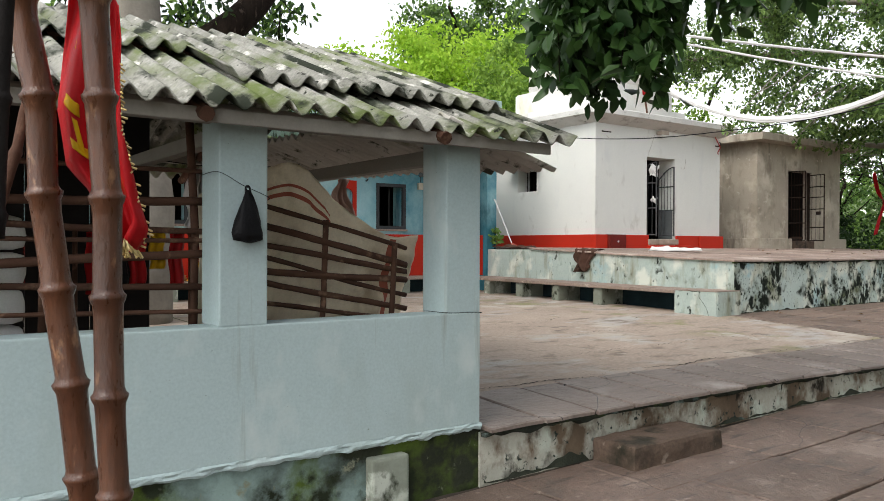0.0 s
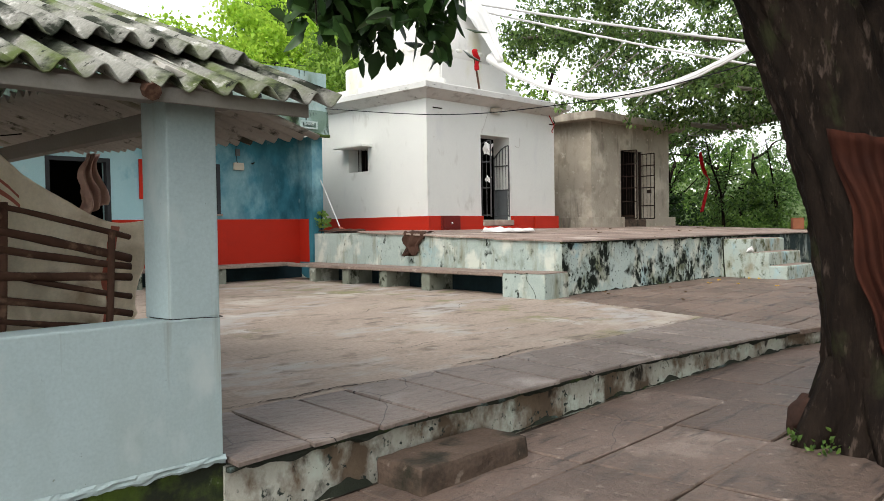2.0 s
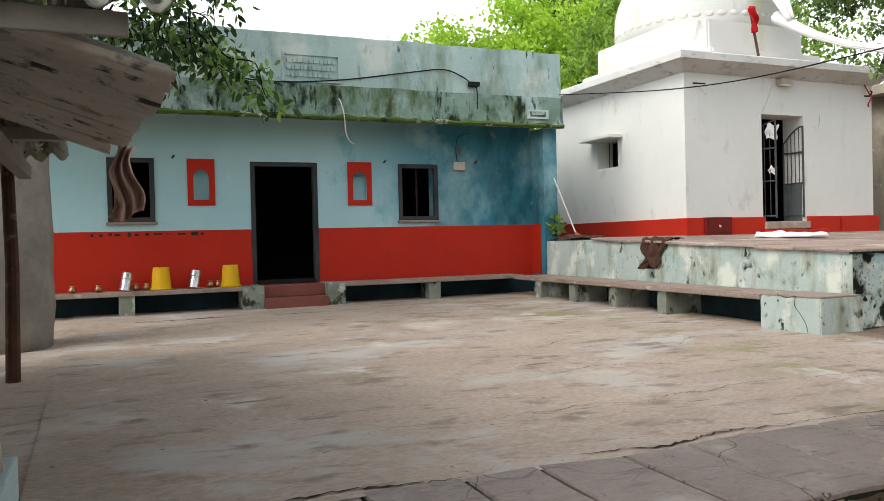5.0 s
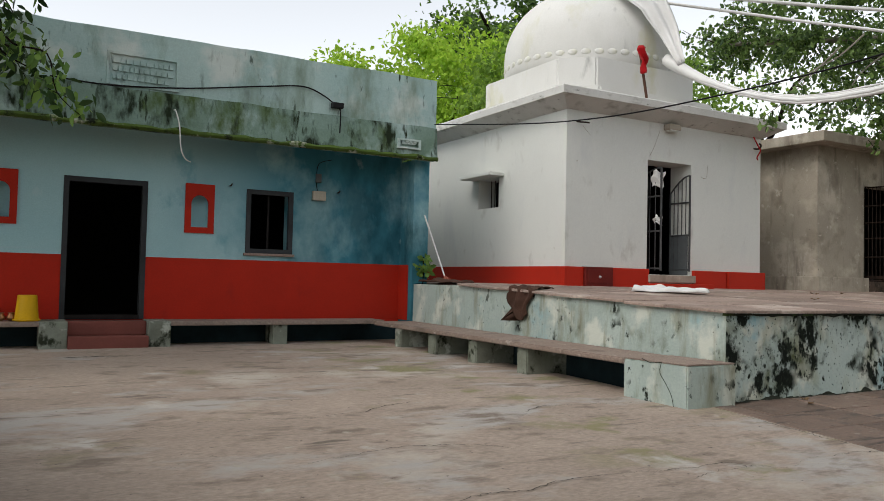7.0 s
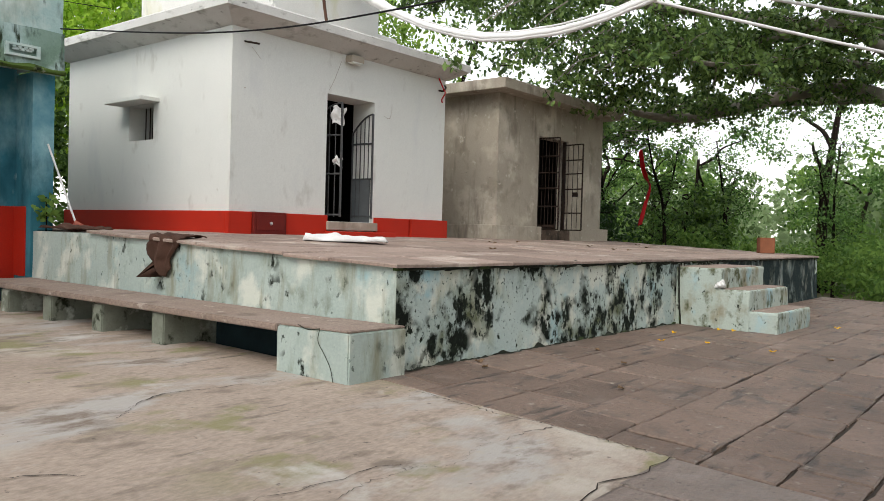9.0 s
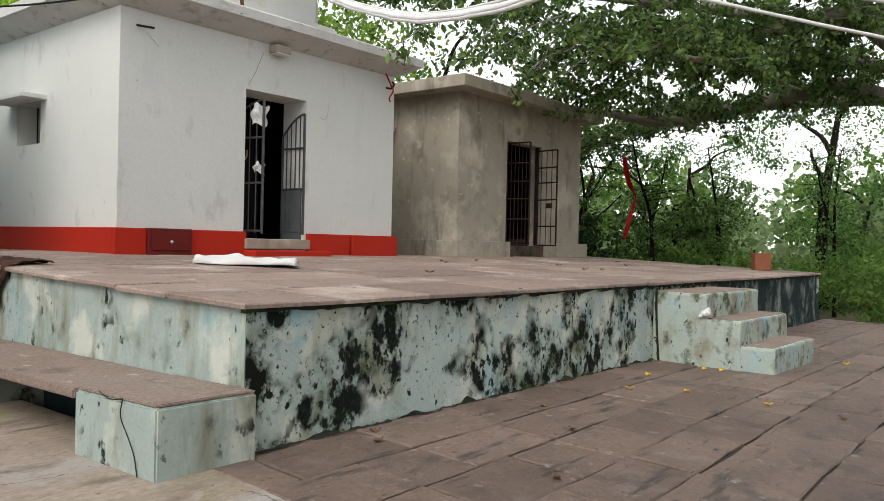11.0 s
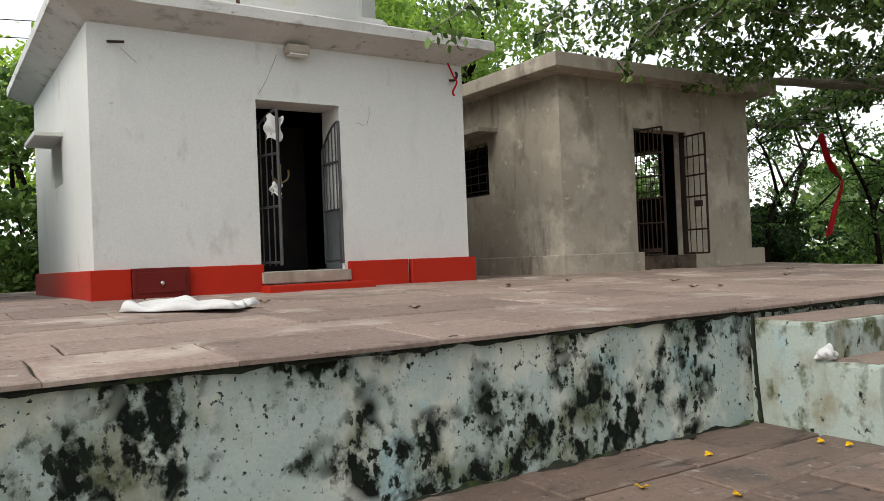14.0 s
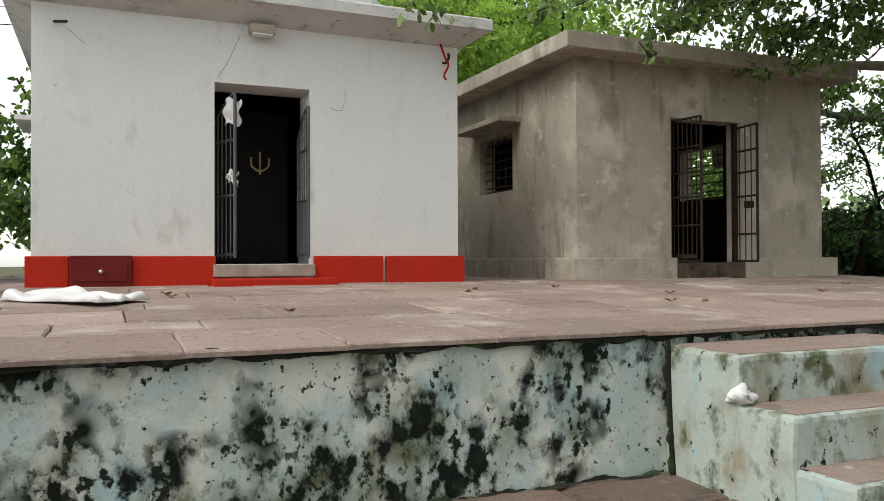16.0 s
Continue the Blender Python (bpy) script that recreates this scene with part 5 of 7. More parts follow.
for k in range(30):
    rnd = random.Random(100 + k)
    lat = rnd.uniform(-0.36, 0.46) if k < 24 else rnd.uniform(0.6, 1.5)
    a = Vector((4.5 + 0.71 * lat, 4.42 - 0.70 * lat, 3.55)) + Vector((0.70, 0.71, 0)) * rnd.uniform(-0.25, 0.35)
    b = a + Vector((rnd.uniform(-0.12, 0.12), rnd.uniform(-0.12, 0.12), -rnd.uniform(0.5, 1.3) if k < 24 else -rnd.uniform(0.35, 0.65)))
    near_twigs.append(smooth_line([(5.6 + rnd.uniform(-0.3, 0.3), 4.7, 4.25), a.lerp(Vector((5.6, 4.7, 4.25)), 0.4), a, a.lerp(b, 0.5) + Vector((rnd.uniform(-0.06, 0.06), 0, 0)), b], 4))
bm = bmesh.new()
for k, s in enumerate(near_twigs):
    tube(bm, s, taper(s, 0.016, 0.004), 5)
part("twig_growth", bm, M_BARK, tree_a)["kind"] = "stuff"
crown(tree_a, along(near_twigs, 62, 0.085, 5, 0.8, 0.42), 0.165, 6, M_LEAF_NEAR, 0.6, 2.0)
# unseen overhead crown, spread wide to block sky light from the walls
crown(tree_a, clumps((7.5, -2.0, 7.6), (6.5, 5.0, 1.5), 230, 90, 0.8, 8), 0.19, 9, M_LEAF_NEAR, 0.5, 2.3)
crown(tree_a, clumps((5.4, 5.2, 5.2), (1.4, 1.4, 0.6), 12, 40, 0.5, 18), 0.16, 19, M_LEAF_NEAR, 0.5, 2.3)
side_twigs = []
for k in range(14):
    rnd = random.Random(700 + k)
    a = Vector((rnd.uniform(7.6, 8.8), rnd.uniform(2.0, 2.7), rnd.uniform(2.9, 3.4)))
    side_twigs.append(bent(a, a + Vector((rnd.uniform(-0.2, 0.4), rnd.uniform(0, 0.4), -rnd.uniform(0.4, 1.1))), 0.08, 3, k))
crown(tree_a, along(side_twigs, 70, 0.09, 25, 0.8, 0.1), 0.17, 26, M_LEAF_NEAR, 0.6, 2.6)

# old tree behind the shelter
tree_s = thing("old_tree", (3.05, 11.5, 0), "thick grey-trunked tree rising behind the shelter roof", "tree")
part("trunk", tube(bmesh.new(), smooth_line([(3.0, 11.6, 0), (3.05, 11.6, 2), (2.98, 11.7, 4.0), (2.9, 11.9, 6.5)], 6), taper(range(19), 0.5, 0.36), 16, 0.1, 4), M_BARKGREY, tree_s, smooth=True)
part("limb", tube(bmesh.new(), smooth_line([(3.1, 11.6, 3.2), (3.8, 11.6, 3.9), (4.6, 11.6, 4.6), (5.5, 11.8, 5.8)], 6), taper(range(19), 0.24, 0.2), 14, 0.1, 5), M_BARK, tree_s, smooth=True)
crown(tree_s, clumps((2.6, 12, 8.2), (3.5, 2.6, 1.6), 90, 60, 0.7, 31), 0.16, 32, M_LEAF_MID)
crown(tree_s, clumps((3.9, 11.4, 4.7), (0.5, 0.3, 0.3), 8, 10, 0.2, 33), 0.12, 34, M_LEAF_NEAR)

house_twigs = []
for k in range(70):
    rnd = random.Random(300 + k)
    a = Vector((rnd.uniform(2.4, 5.7), rnd.uniform(11.9, 13.5), rnd.uniform(3.7, 5.2)))
    b = a + Vector((rnd.uniform(-0.5, 0.9), rnd.uniform(-0.4, 0.5), -rnd.uniform(0.1, 1.0)))
    house_twigs.append(bent(a, b, 0.12, 4, k))
bm = bmesh.new()
for s in house_twigs:
    tube(bm, s, taper(s, 0.014, 0.004), 5)
part("twig_growth", bm, M_BARK, tree_s)["kind"] = "stuff"

crown(tree_s, along(house_twigs, 30, 0.13, 15, 0.7, 0.1), 0.15, 16, M_LEAF_NEAR, 0.5, 2.2)
crown(tree_s, along(house_twigs[::2], 46, 0.13, 17, 0.7, 0.1), 0.14, 18, M_LEAF_FAR, 0.5, 2.2)

# banyan east of the hut with limbs over the platform
banyan = thing("banyan_tree", (33, 6.2, 0), "spreading banyan with pale limbs reaching over the hut roof", "tree")
b_limbs = [[(33.2, 6.0, -0.8), (33.0, 6.2, 2.5), (32.4, 6.6, 4.8), (31.0, 7.4, 7.0)],
           [(32.5, 6.6, 4.6), (30.1, 8.6, 5.35), (29.5, 9.5, 5.26), (28.4, 10.9, 4.76), (27.5, 11.6, 4.48), (26.7, 12.2, 4.35), (25.25, 12.6, 4.35), (23.4, 13.4, 4.42)],
           [(32.2, 6.7, 5.2), (27.3, 8.0, 6.24), (26.1, 9.0, 6.0), (25.3, 9.9, 5.64), (24.36, 10.8, 5.48), (22.4, 11.9, 5.2)],
           [(31.4, 7.4, 5.2), (31.0, 12.6, 5.3), (30.3, 14.5, 4.77), (29.5, 15.1, 4.30), (28.2, 15.8, 4.32), (26.0, 16.6, 4.9)],
           [(31.6, 7.2, 5.6), (29.1, 8.4, 5.79), (26.7, 9.6, 5.25), (24.2, 9.9, 5.0), (22.0, 10.4, 4.9)],
           [(31.2, 7.4, 6.4), (27.6, 7.4, 7.0), (23.6, 7.6, 6.9), (20.4, 8.2, 6.5)],
           [(31.0, 7.8, 6.8), (28.0, 12.0, 7.4), (24.0, 14.8, 7.4), (20.6, 15.6, 6.9)],
           [(31.2, 7.4, 6.6), (27.4, 9.8, 7.9), (22.5, 11.4, 8.0), (18.6, 12.4, 7.2)],
           [(32.6, 6.3, 4.4), (28.6, 5.6, 4.9), (25.6, 5.1, 4.5), (23.8, 5.0, 4.28)]]
b_thick = ((0.62, 0.4), (0.24, 0.05), (0.20, 0.04), (0.16, 0.05), (0.14, 0.03), (0.16, 0.03), (0.18, 0.04), (0.18, 0.03), (0.16, 0.04))
b_lines = [smooth_line(pts, 8) for pts in b_limbs]
for k, s in enumerate(b_lines):
    part("trunk" if k == 0 else "limb", tube(bmesh.new(), s, taper(s, *b_thick[k]), 12, 0.12, k + 40), M_BARKGREY, banyan, smooth=True)
# side branches that leave the limbs sideways, and leafy twigs on them
rnd = random.Random(9)
side, twigs = [], []
for k, s in enumerate(b_lines[1:]):
    for i in range(6, len(s)):
        for _ in range(1 if k in (0, 3, 7) else 2):
            ang = rnd.uniform(0, 6.28)
            ln = rnd.uniform(0.6, 2.1)
            a = s[i]
            rise = rnd.uniform(-0.25, 0.55) if k in (0, 2) else rnd.uniform(-0.45, 0.45)
            b = a + Vector((math.cos(ang) * ln, math.sin(ang) * ln, ln * rise))
            branch = bent(a, b, 0.12, 3, 900 + len(side))
            side.append(branch)
            for _ in range(rnd.randrange(4, 9)):
                p = branch[rnd.randrange(3, len(branch))]
                q = p + Vector((rnd.uniform(-0.6, 0.6), rnd.uniform(-0.6, 0.6), rnd.uniform(-0.5, 0.28)))
                twigs.append([p, p.lerp(q, 0.5) + Vector((0, 0, 0.05)), q])
# sprays that hang over the edge of the hut roof and before the temple's corner
for k in range(20):
    a = Vector((rnd.uniform(17.4, 23.6), rnd.uniform(11.3, 12.2), rnd.uniform(4.7, 5.3)))
    low = rnd.uniform(4.05, 4.8)
    branch = bent(a + Vector((1.2, -0.4, 0.5)), Vector((a.x - 0.3, a.y + 0.1, low)), 0.12, 3, 1900 + k)
    side.append(branch)
    for p in branch[4::2]:
        q = p + Vector((rnd.uniform(-0.35, 0.3), rnd.uniform(-0.3, 0.3), rnd.uniform(-0.3, 0.1)))
        twigs.append([p, p.lerp(q, 0.5), q])
twigs = [t for t in twigs if t[2].x < 24.3 or t[2].z > 4.5 or rnd.random() < 0.25]
bm = bmesh.new()
for s in side:
    tube(bm, s, taper(s, 0.018, 0.006), 5)
part("branch_growth", bm, M_BARKGREY, banyan)["kind"] = "stuff"
bm = bmesh.new()
for s in twigs:
    tube(bm, s, [0.008, 0.006, 0.003], 4)
part("twig_growth", bm, M_BARK, banyan)["kind"] = "stuff"
crown(banyan, along(twigs, 52, 0.07, 45, 0.8, 0.1), 0.138, 46, M_LEAF_BANYAN, 0.35, 1.9)
crown(banyan, clumps((22.0, 12.4, 7.6), (4.8, 3.8, 1.6), 84, 62, 0.6, 57), 0.14, 58, M_LEAF_BANYAN, 0.4, 1.9)
crown(banyan, clumps((22.8, 15.2, 7.0), (3.0, 2.2, 1.7), 50, 60, 0.6, 67), 0.14, 68, M_LEAF_BANYAN, 0.4, 1.9)
crown(banyan, clumps((22.5, 11.0, 9.4), (6.5, 6.0, 1.2), 30, 65, 0.8, 47), 0.17, 48, M_LEAF_BANYAN, 0.4, 1.7)


def woodland_tree(at, height, spread, seed, material, leaf, label, dens=90, per=60, low=0.35):
    t = thing("tree", at, label, "tree", "trees round the yard")
    rnd = random.Random(seed)
    x, y, z = at
    s = smooth_line([(x, y, z - 0.6), (x + rnd.uniform(-0.3, 0.3), y, z + height * 0.3), (x + rnd.uniform(-0.6, 0.6), y + rnd.uniform(-0.5, 0.5), z + height * 0.75)], 6)
    part("trunk", tube(bmesh.new(), s, taper(s, 0.03 * height, 0.01 * height), 10, 0.1, seed), M_BARK, t, smooth=True)
    for k in range(5):
        a = s[3 + k * 2 if 3 + k * 2 < len(s) else -1]
        b = a + Vector((rnd.uniform(-1, 1) * spread * 0.8, rnd.uniform(-1, 1) * spread * 0.8, height * rnd.uniform(0.1, 0.3)))
        q = bent(a, b, 0.3, 3, seed + k)
        part("limb", tube(bmesh.new(), q, taper(q, 0.012 * height, 0.004 * height), 8, 0.1, k), M_BARK, t, smooth=True)
    crown(t, clumps((x, y, z + height * (low + 1) / 2), (spread, spread, height * (1 - low) / 2), dens, per, spread * 0.24, seed), leaf, seed + 1, material, 0.3, 1.8)
    return t


for at, h, sp, seed, m, lf, lab, dens, per, low in (
        ((17.0, 31, 0), 9.6, 3.4, 201, M_LEAF_BRIGHT, 0.22, "bright yellow-green leafy tree behind the blue house", 150, 110, 0.3),
        ((20.7, 29.5, 0), 11.2, 3.4, 203, M_LEAF_BRIGHT, 0.22, "bright yellow-green leafy tree behind the temple", 150, 110, 0.3),
        ((24.0, 28.5, 0), 11.5, 3.2, 202, M_LEAF_BRIGHT, 0.22, "bright yellow-green leafy tree behind the temple", 150, 110, 0.3),
        ((28.4, 37, 0), 16.5, 4.4, 204, M_LEAF_MID, 0.3, "tall green tree behind the temple", 150, 110, 0.4),
        ((30.0, 34, 0), 13.0, 4.6, 205, M_LEAF_FAR, 0.3, "tall green tree behind the temple", 150, 110, 0.3),
        ((36.0, 31, 0), 7.0, 3.4, 206, M_LEAF_FAR, 0.26, "tall green tree behind the hut", 60, 110, 0.25),
        ((25.5, 23, 0), 9.5, 3.6, 207, M_LEAF_LIME, 0.2, "bright green leafy tree close behind the hut", 100, 90, 0.25),
        ((20.5, 22.5, 0), 9.0, 3.0, 208, M_LEAF_LIME, 0.2, "bright green leafy tree close behind the hut", 110, 90, 0.3),
        ((14.2, 23, 0), 5.8, 2.2, 209, M_LEAF_MID, 0.18, "small dark green tree in the gap behind the temple", 90, 110, 0.1),
        ((33.5, 25, 0), 10.0, 4.2, 210, M_LEAF_MID, 0.22, "leafy green tree east of the hut", 14, 80, 0.2),
        ((32.4, 17.5, 0), 5.0, 2.2, 211, M_LEAF_FEATHER, 0.10, "feathery young tree beyond the platform", 18, 100, 0.15),
        ((35.5, 14.8, 0), 5.6, 2.5, 212, M_LEAF_FEATHER, 0.11, "feathery young tree beyond the platform", 24, 100, 0.1),
        ((38.0, 11.0, 0), 8.4, 3.2, 213, M_LEAF_FEATHER, 0.13, "feathery young tree beyond the platform", 54, 110, 0.1),
        ((41.0, 19.0, 0), 5.6, 3.4, 214, M_LEAF_FAR, 0.24, "hazy green tree beyond the yard", 30, 80, 0.1),
        ((44.0, 11.0, 0), 5.4, 3.6, 215, M_LEAF_FAR, 0.24, "hazy green tree beyond the yard", 30, 80, 0.1),
        # the next four are unseen, added to cut sky light on south-facing walls
        ((1.0, -9, 0), 9.0, 4.2, 217, M_LEAF_MID, 0.24, "unseen tree added south of the path to block sky light", 150, 110, 0.15),
        ((9.0, -8.5, 0), 9.5, 4.4, 218, M_LEAF_MID, 0.24, "unseen tree added south of the path to block sky light", 150, 110, 0.15),
        ((17.0, -7.5, 0), 9.0, 4.4, 219, M_LEAF_MID, 0.24, "unseen tree added south of the path to block sky light", 150, 110, 0.15),
        ((25.0, -5.5, 0), 9.0, 4.4, 220, M_LEAF_MID, 0.24, "unseen tree added south of the path to block sky light", 150, 110, 0.15),
        ((29.5, 16.2, 0), 2.5, 1.7, 221, M_LEAF_NEAR, 0.15, "dense dark green bush beyond the hut", 60, 90, 0.0),
        ((27.6, 15.2, 0), 2.1, 1.3, 222, M_LEAF_NEAR, 0.14, "dense dark green bush beyond the hut", 50, 90, 0.0),
        ((32.5, 14.0, 0), 3.2, 1.8, 223, M_LEAF_MID, 0.15, "dense green bush beyond the platform", 60, 90, 0.0),
        ((29.5, 18.8, 0), 4.4, 1.6, 224, M_LEAF_MID, 0.14, "dense green bush close behind the hut", 60, 90, 0.0),
        ((5.0, 34, 0), 8.5, 3.2, 216, M_LEAF_MID, 0.22, "green tree behind the blue house roof", 100, 90, 0.3)):
    woodland_tree(at, h, sp, seed, m, lf, lab, dens, per, low)
def sapling(lines, label, seed, leaf=0.10):
    """A thin leaning sapling: stems of bare dark wood with sparse feathery leaves."""
    at = lines[0][0]
    t = thing("sapling", (at[0], at[1], -0.8), label, "sapling", "saplings beyond the platform")
    tips = []
    for k, pts in enumerate(lines):
        s = smooth_line(pts, 6)
        part("stem", tube(bmesh.new(), s, taper(s, 0.075 if k == 0 else 0.045, 0.02), 8, 0.1, seed + k), M_BARK, t, smooth=True)
        rnd = random.Random(seed + k)
        for p in s[5:]:
            for _ in range(3):
                tips.append(bent(p, p + Vector((rnd.uniform(-1.1, 1.1), rnd.uniform(-0.9, 0.9), rnd.uniform(-0.5, 0.7))), 0.1, 2, seed + len(tips)))
    bm = bmesh.new()
    for s in tips:
        tube(bm, s, taper(s, 0.012, 0.004), 4)
    part("twig_growth", bm, M_BARK, t)["kind"] = "stuff"
    crown(t, along(tips, 26, 0.09, seed + 1, 0.6, 0.2), leaf, seed + 2, M_LEAF_FEATHER, 0.3, 2.4)


sapling([[(30.2, 13.6, -0.8), (30.0, 13.6, 0.8), (29.7, 13.6, 2.3), (29.0, 13.6, 3.2), (28.5, 13.6, 4.2)], [(29.8, 13.6, 2.0), (30.6, 13.7, 3.0), (31.2, 13.8, 4.0)]], "leaning dark sapling with sparse feathery leaves", 3001)
sapling([[(27.0, 14.6, -0.8), (27.6, 14.7, 1.9), (28.5, 14.8, 2.8), (30.6, 15.0, 4.3)], [(28.0, 14.7, 2.3), (27.4, 14.5, 3.2), (27.0, 14.5, 3.7)]], "slanting pale sapling beside the hut", 3002)
sapling([[(33.6, 13.0, -0.8), (33.5, 13.0, 1.0), (33.2, 13.0, 2.6), (32.4, 13.0, 4.4)], [(33.4, 13.0, 1.6), (34.2, 13.1, 2.8), (35.0, 13.2, 3.6)]], "thin dark sapling with feathery leaves", 3003)
sapling([[(37.0, 10.4, -0.8), (36.8, 10.4, 1.4), (36.3, 10.3, 3.0), (36.5, 10.2, 4.6)], [(36.7, 10.4, 1.8), (35.6, 10.5, 3.0), (35.0, 10.6, 4.2)]], "thin dark sapling with feathery leaves", 3004)
# distant woods, their leaf colour paled to paint in the haze
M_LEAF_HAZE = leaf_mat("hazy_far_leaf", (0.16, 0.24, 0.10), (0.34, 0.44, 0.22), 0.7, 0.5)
rng = np.random.default_rng(55)
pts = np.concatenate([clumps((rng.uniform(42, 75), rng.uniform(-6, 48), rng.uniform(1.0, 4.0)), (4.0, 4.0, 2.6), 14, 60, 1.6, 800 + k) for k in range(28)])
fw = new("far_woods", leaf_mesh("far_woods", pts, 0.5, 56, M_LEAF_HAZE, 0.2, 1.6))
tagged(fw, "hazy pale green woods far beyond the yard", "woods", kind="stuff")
# low growth past the platform's east end
rng = np.random.default_rng(77)
pts = np.concatenate([clumps((28 + rng.uniform(0, 16), 6 + rng.uniform(0, 20), 0.1 + rng.uniform(0, 0.5)), (1.6, 1.8, 0.9), 14, 90, 0.5, 500 + k) for k in range(34)])
sh = new("undergrowth", leaf_mesh("undergrowth", pts, 0.15, 78, M_LEAF_FAR, 0.2, 1.8))
tagged(sh, "bright green shrubs and weeds beyond the platform", "shrubs", kind="stuff")
pts = np.concatenate([clumps((rng.uniform(12.5, 32), rng.uniform(21, 27), 0.5), (1.8, 1.6, 1.4), 14, 90, 0.55, 600 + k) for k in range(26)])
sh = new("undergrowth", leaf_mesh("undergrowth", pts, 0.17, 79, M_LEAF_MID, 0.2, 1.8))
tagged(sh, "dense green shrubs behind the temple and hut", "shrubs", kind="stuff")

# ---- bamboo poles and red flag by the path ----
def bamboo(base, top, r0, r1, seed, nodes):
    rnd = random.Random(seed)
    base, top = Vector(base), Vector(top)
    pts, rad = [], []
    for k in range(nodes + 1):
        s = k / nodes
        p = base.lerp(top, s) + Vector((rnd.uniform(-1, 1) * 0.008, rnd.uniform(-1, 1) * 0.008, 0))
        r = r0 + (r1 - r0) * s
        d = (top - base).normalized()
        for off, f in ((-0.05, 0.97), (-0.02, 1.02), (-0.008, 1.18), (0.002, 1.24), (0.008, 1.06), (0.02, 0.96)):
            pts.append(p + d * off)
            rad.append(r * f)
    return tube(bmesh.new(), pts, rad, 14)


poles = thing("bamboo_flag_poles", (0.45, 1.95, -0.6), "pair of brown jointed bamboo poles carrying a red temple flag", "flag pole")
part("pole", bamboo((0.578, 2.35, -0.64), (0.125, 2.35, 3.6), 0.038, 0.033, 1, 18), M_BAMBOO, poles, smooth=True)
part("pole", bamboo((0.532, 2.18, -0.64), (0.385, 2.18, 3.8), 0.036, 0.031, 2, 19), M_BAMBOO, poles, smooth=True)
part("pole", bamboo((0.245, 2.15, 1.18), (0.29, 2.12, 3.2), 0.024, 0.022, 3, 8), M_DARKWOOD_SHADE, poles, "dark tarred stave", smooth=True)
part("pole", bamboo((0.12, 2.4, 0.6), (0.36, 2.5, 1.5), 0.014, 0.013, 5, 6), M_POLE, poles, smooth=True)


FLAG_SHAPE = [(0.0, 0.894, 0.12), (0.148, 0.894, 0.15), (0.278, 0.90, 0.167), (0.494, 0.903, 0.188), (0.71, 0.873, 0.183), (0.797, 0.839, 0.131), (0.927, 0.80, 0.094), (1.0, 0.815, 0.06)]


def flag_fn(u, v):
    # v runs down the cloth, u across it; each row has a centre and a width
    for (v0, c0, w0), (v1, c1, w1) in zip(FLAG_SHAPE, FLAG_SHAPE[1:]):
        if v <= v1:
            s = (v - v0) / (v1 - v0)
            c, w = c0 + (c1 - c0) * s, w0 + (w1 - w0) * s
            break
    lat = -c + (u - 0.5) * w
    deep = 0.03 * math.sin(9 * u + 4 * v) + 0.03
    return (1.198 + 0.811 * lat + 0.585 * deep, 1.835 - 0.585 * lat + 0.811 * deep, 1.78 - 0.66 * v - 0.06 * (u - 0.5) * (1 - v) + 0.015 * math.sin(11 * u))
fl = part("flag", sheet_grid(bmesh.new(), flag_fn, 22, 34, 0.003), M_FLAG, poles, "red satin temple flag", smooth=True)
rnd = random.Random(4)
bm = bmesh.new()
for k in range(46):
    for u, v in ((k / 45, 1.0), (1.0, 0.25 + 0.75 * k / 45)):
        p = Vector(flag_fn(u, v))
        q = p + Vector((rnd.uniform(-0.006, 0.014), rnd.uniform(-0.01, 0.01), -0.022 if v == 1.0 else -0.005))
        tube(bm, [p, q], 0.003, 4)
part("fringe", bm, M_GOLD, fl, "gold tinsel fringe")
for (u0, v0, du, dv) in ((0.15, 0.45, 0.25, 0.05), (0.3, 0.52, 0.06, 0.12), (0.2, 0.62, 0.3, 0.04), (0.42, 0.66, 0.06, 0.1), (0.35, 0.75, 0.2, 0.04), (0.15, 0.2, 0.16, 0.06)):
    bm = sheet_grid(bmesh.new(), lambda u, v: Vector(flag_fn(u0 + du * u, v0 + dv * v)) + Vector((0, -0.006, 0)), 5, 5, 0.002)
    part("letter_bar", bm, M_YELLOW, fl, "yellow printed mark", smooth=True)

# black bag hung on the shelter pillar, with its string
bag = thing("carrier_bag", (1.86, 4.63, 1.2), "black polythene bag hung on a string across the pillar", "bag")
bag_prof = [(0.012, 1.44), (0.03, 1.40), (0.05, 1.34), (0.075, 1.26), (0.088, 1.19), (0.08, 1.15), (0.03, 1.135)]
bm = lathe(bmesh.new(), bag_prof, (0, 0), 20)
for v in bm.verts:
    a = math.atan2(v.co.y, v.co.x)
    f = 1 + 0.14 * math.sin(5 * a + 20 * v.co.z) + 0.1 * noise.noise(v.co * 25)
    v.co.x, v.co.y = v.co.x * f + 1.815, v.co.y * f * 0.5 + 4.62
    v.co.z += 0.012 * noise.noise(v.co * 20)
part("sack", bm, M_BLACK, bag, smooth=True)
part("handle", tube(bmesh.new(), smooth_line([(1.80, 4.62, 1.42), (1.805, 4.63, 1.46), (1.825, 4.63, 1.46), (1.83, 4.62, 1.42)], 5), 0.006, 6), M_BLACK, bag)
solid("string", tube(bmesh.new(), smooth_line([(1.64, 4.9, 1.54), (1.655, 4.66, 1.54), (1.80, 4.66, 1.47), (1.965, 4.66, 1.40), (1.97, 4.9, 1.39)], 6), 0.0022, 5), M_CABLE, "thin cord tied round the shelter pillar", "cord")
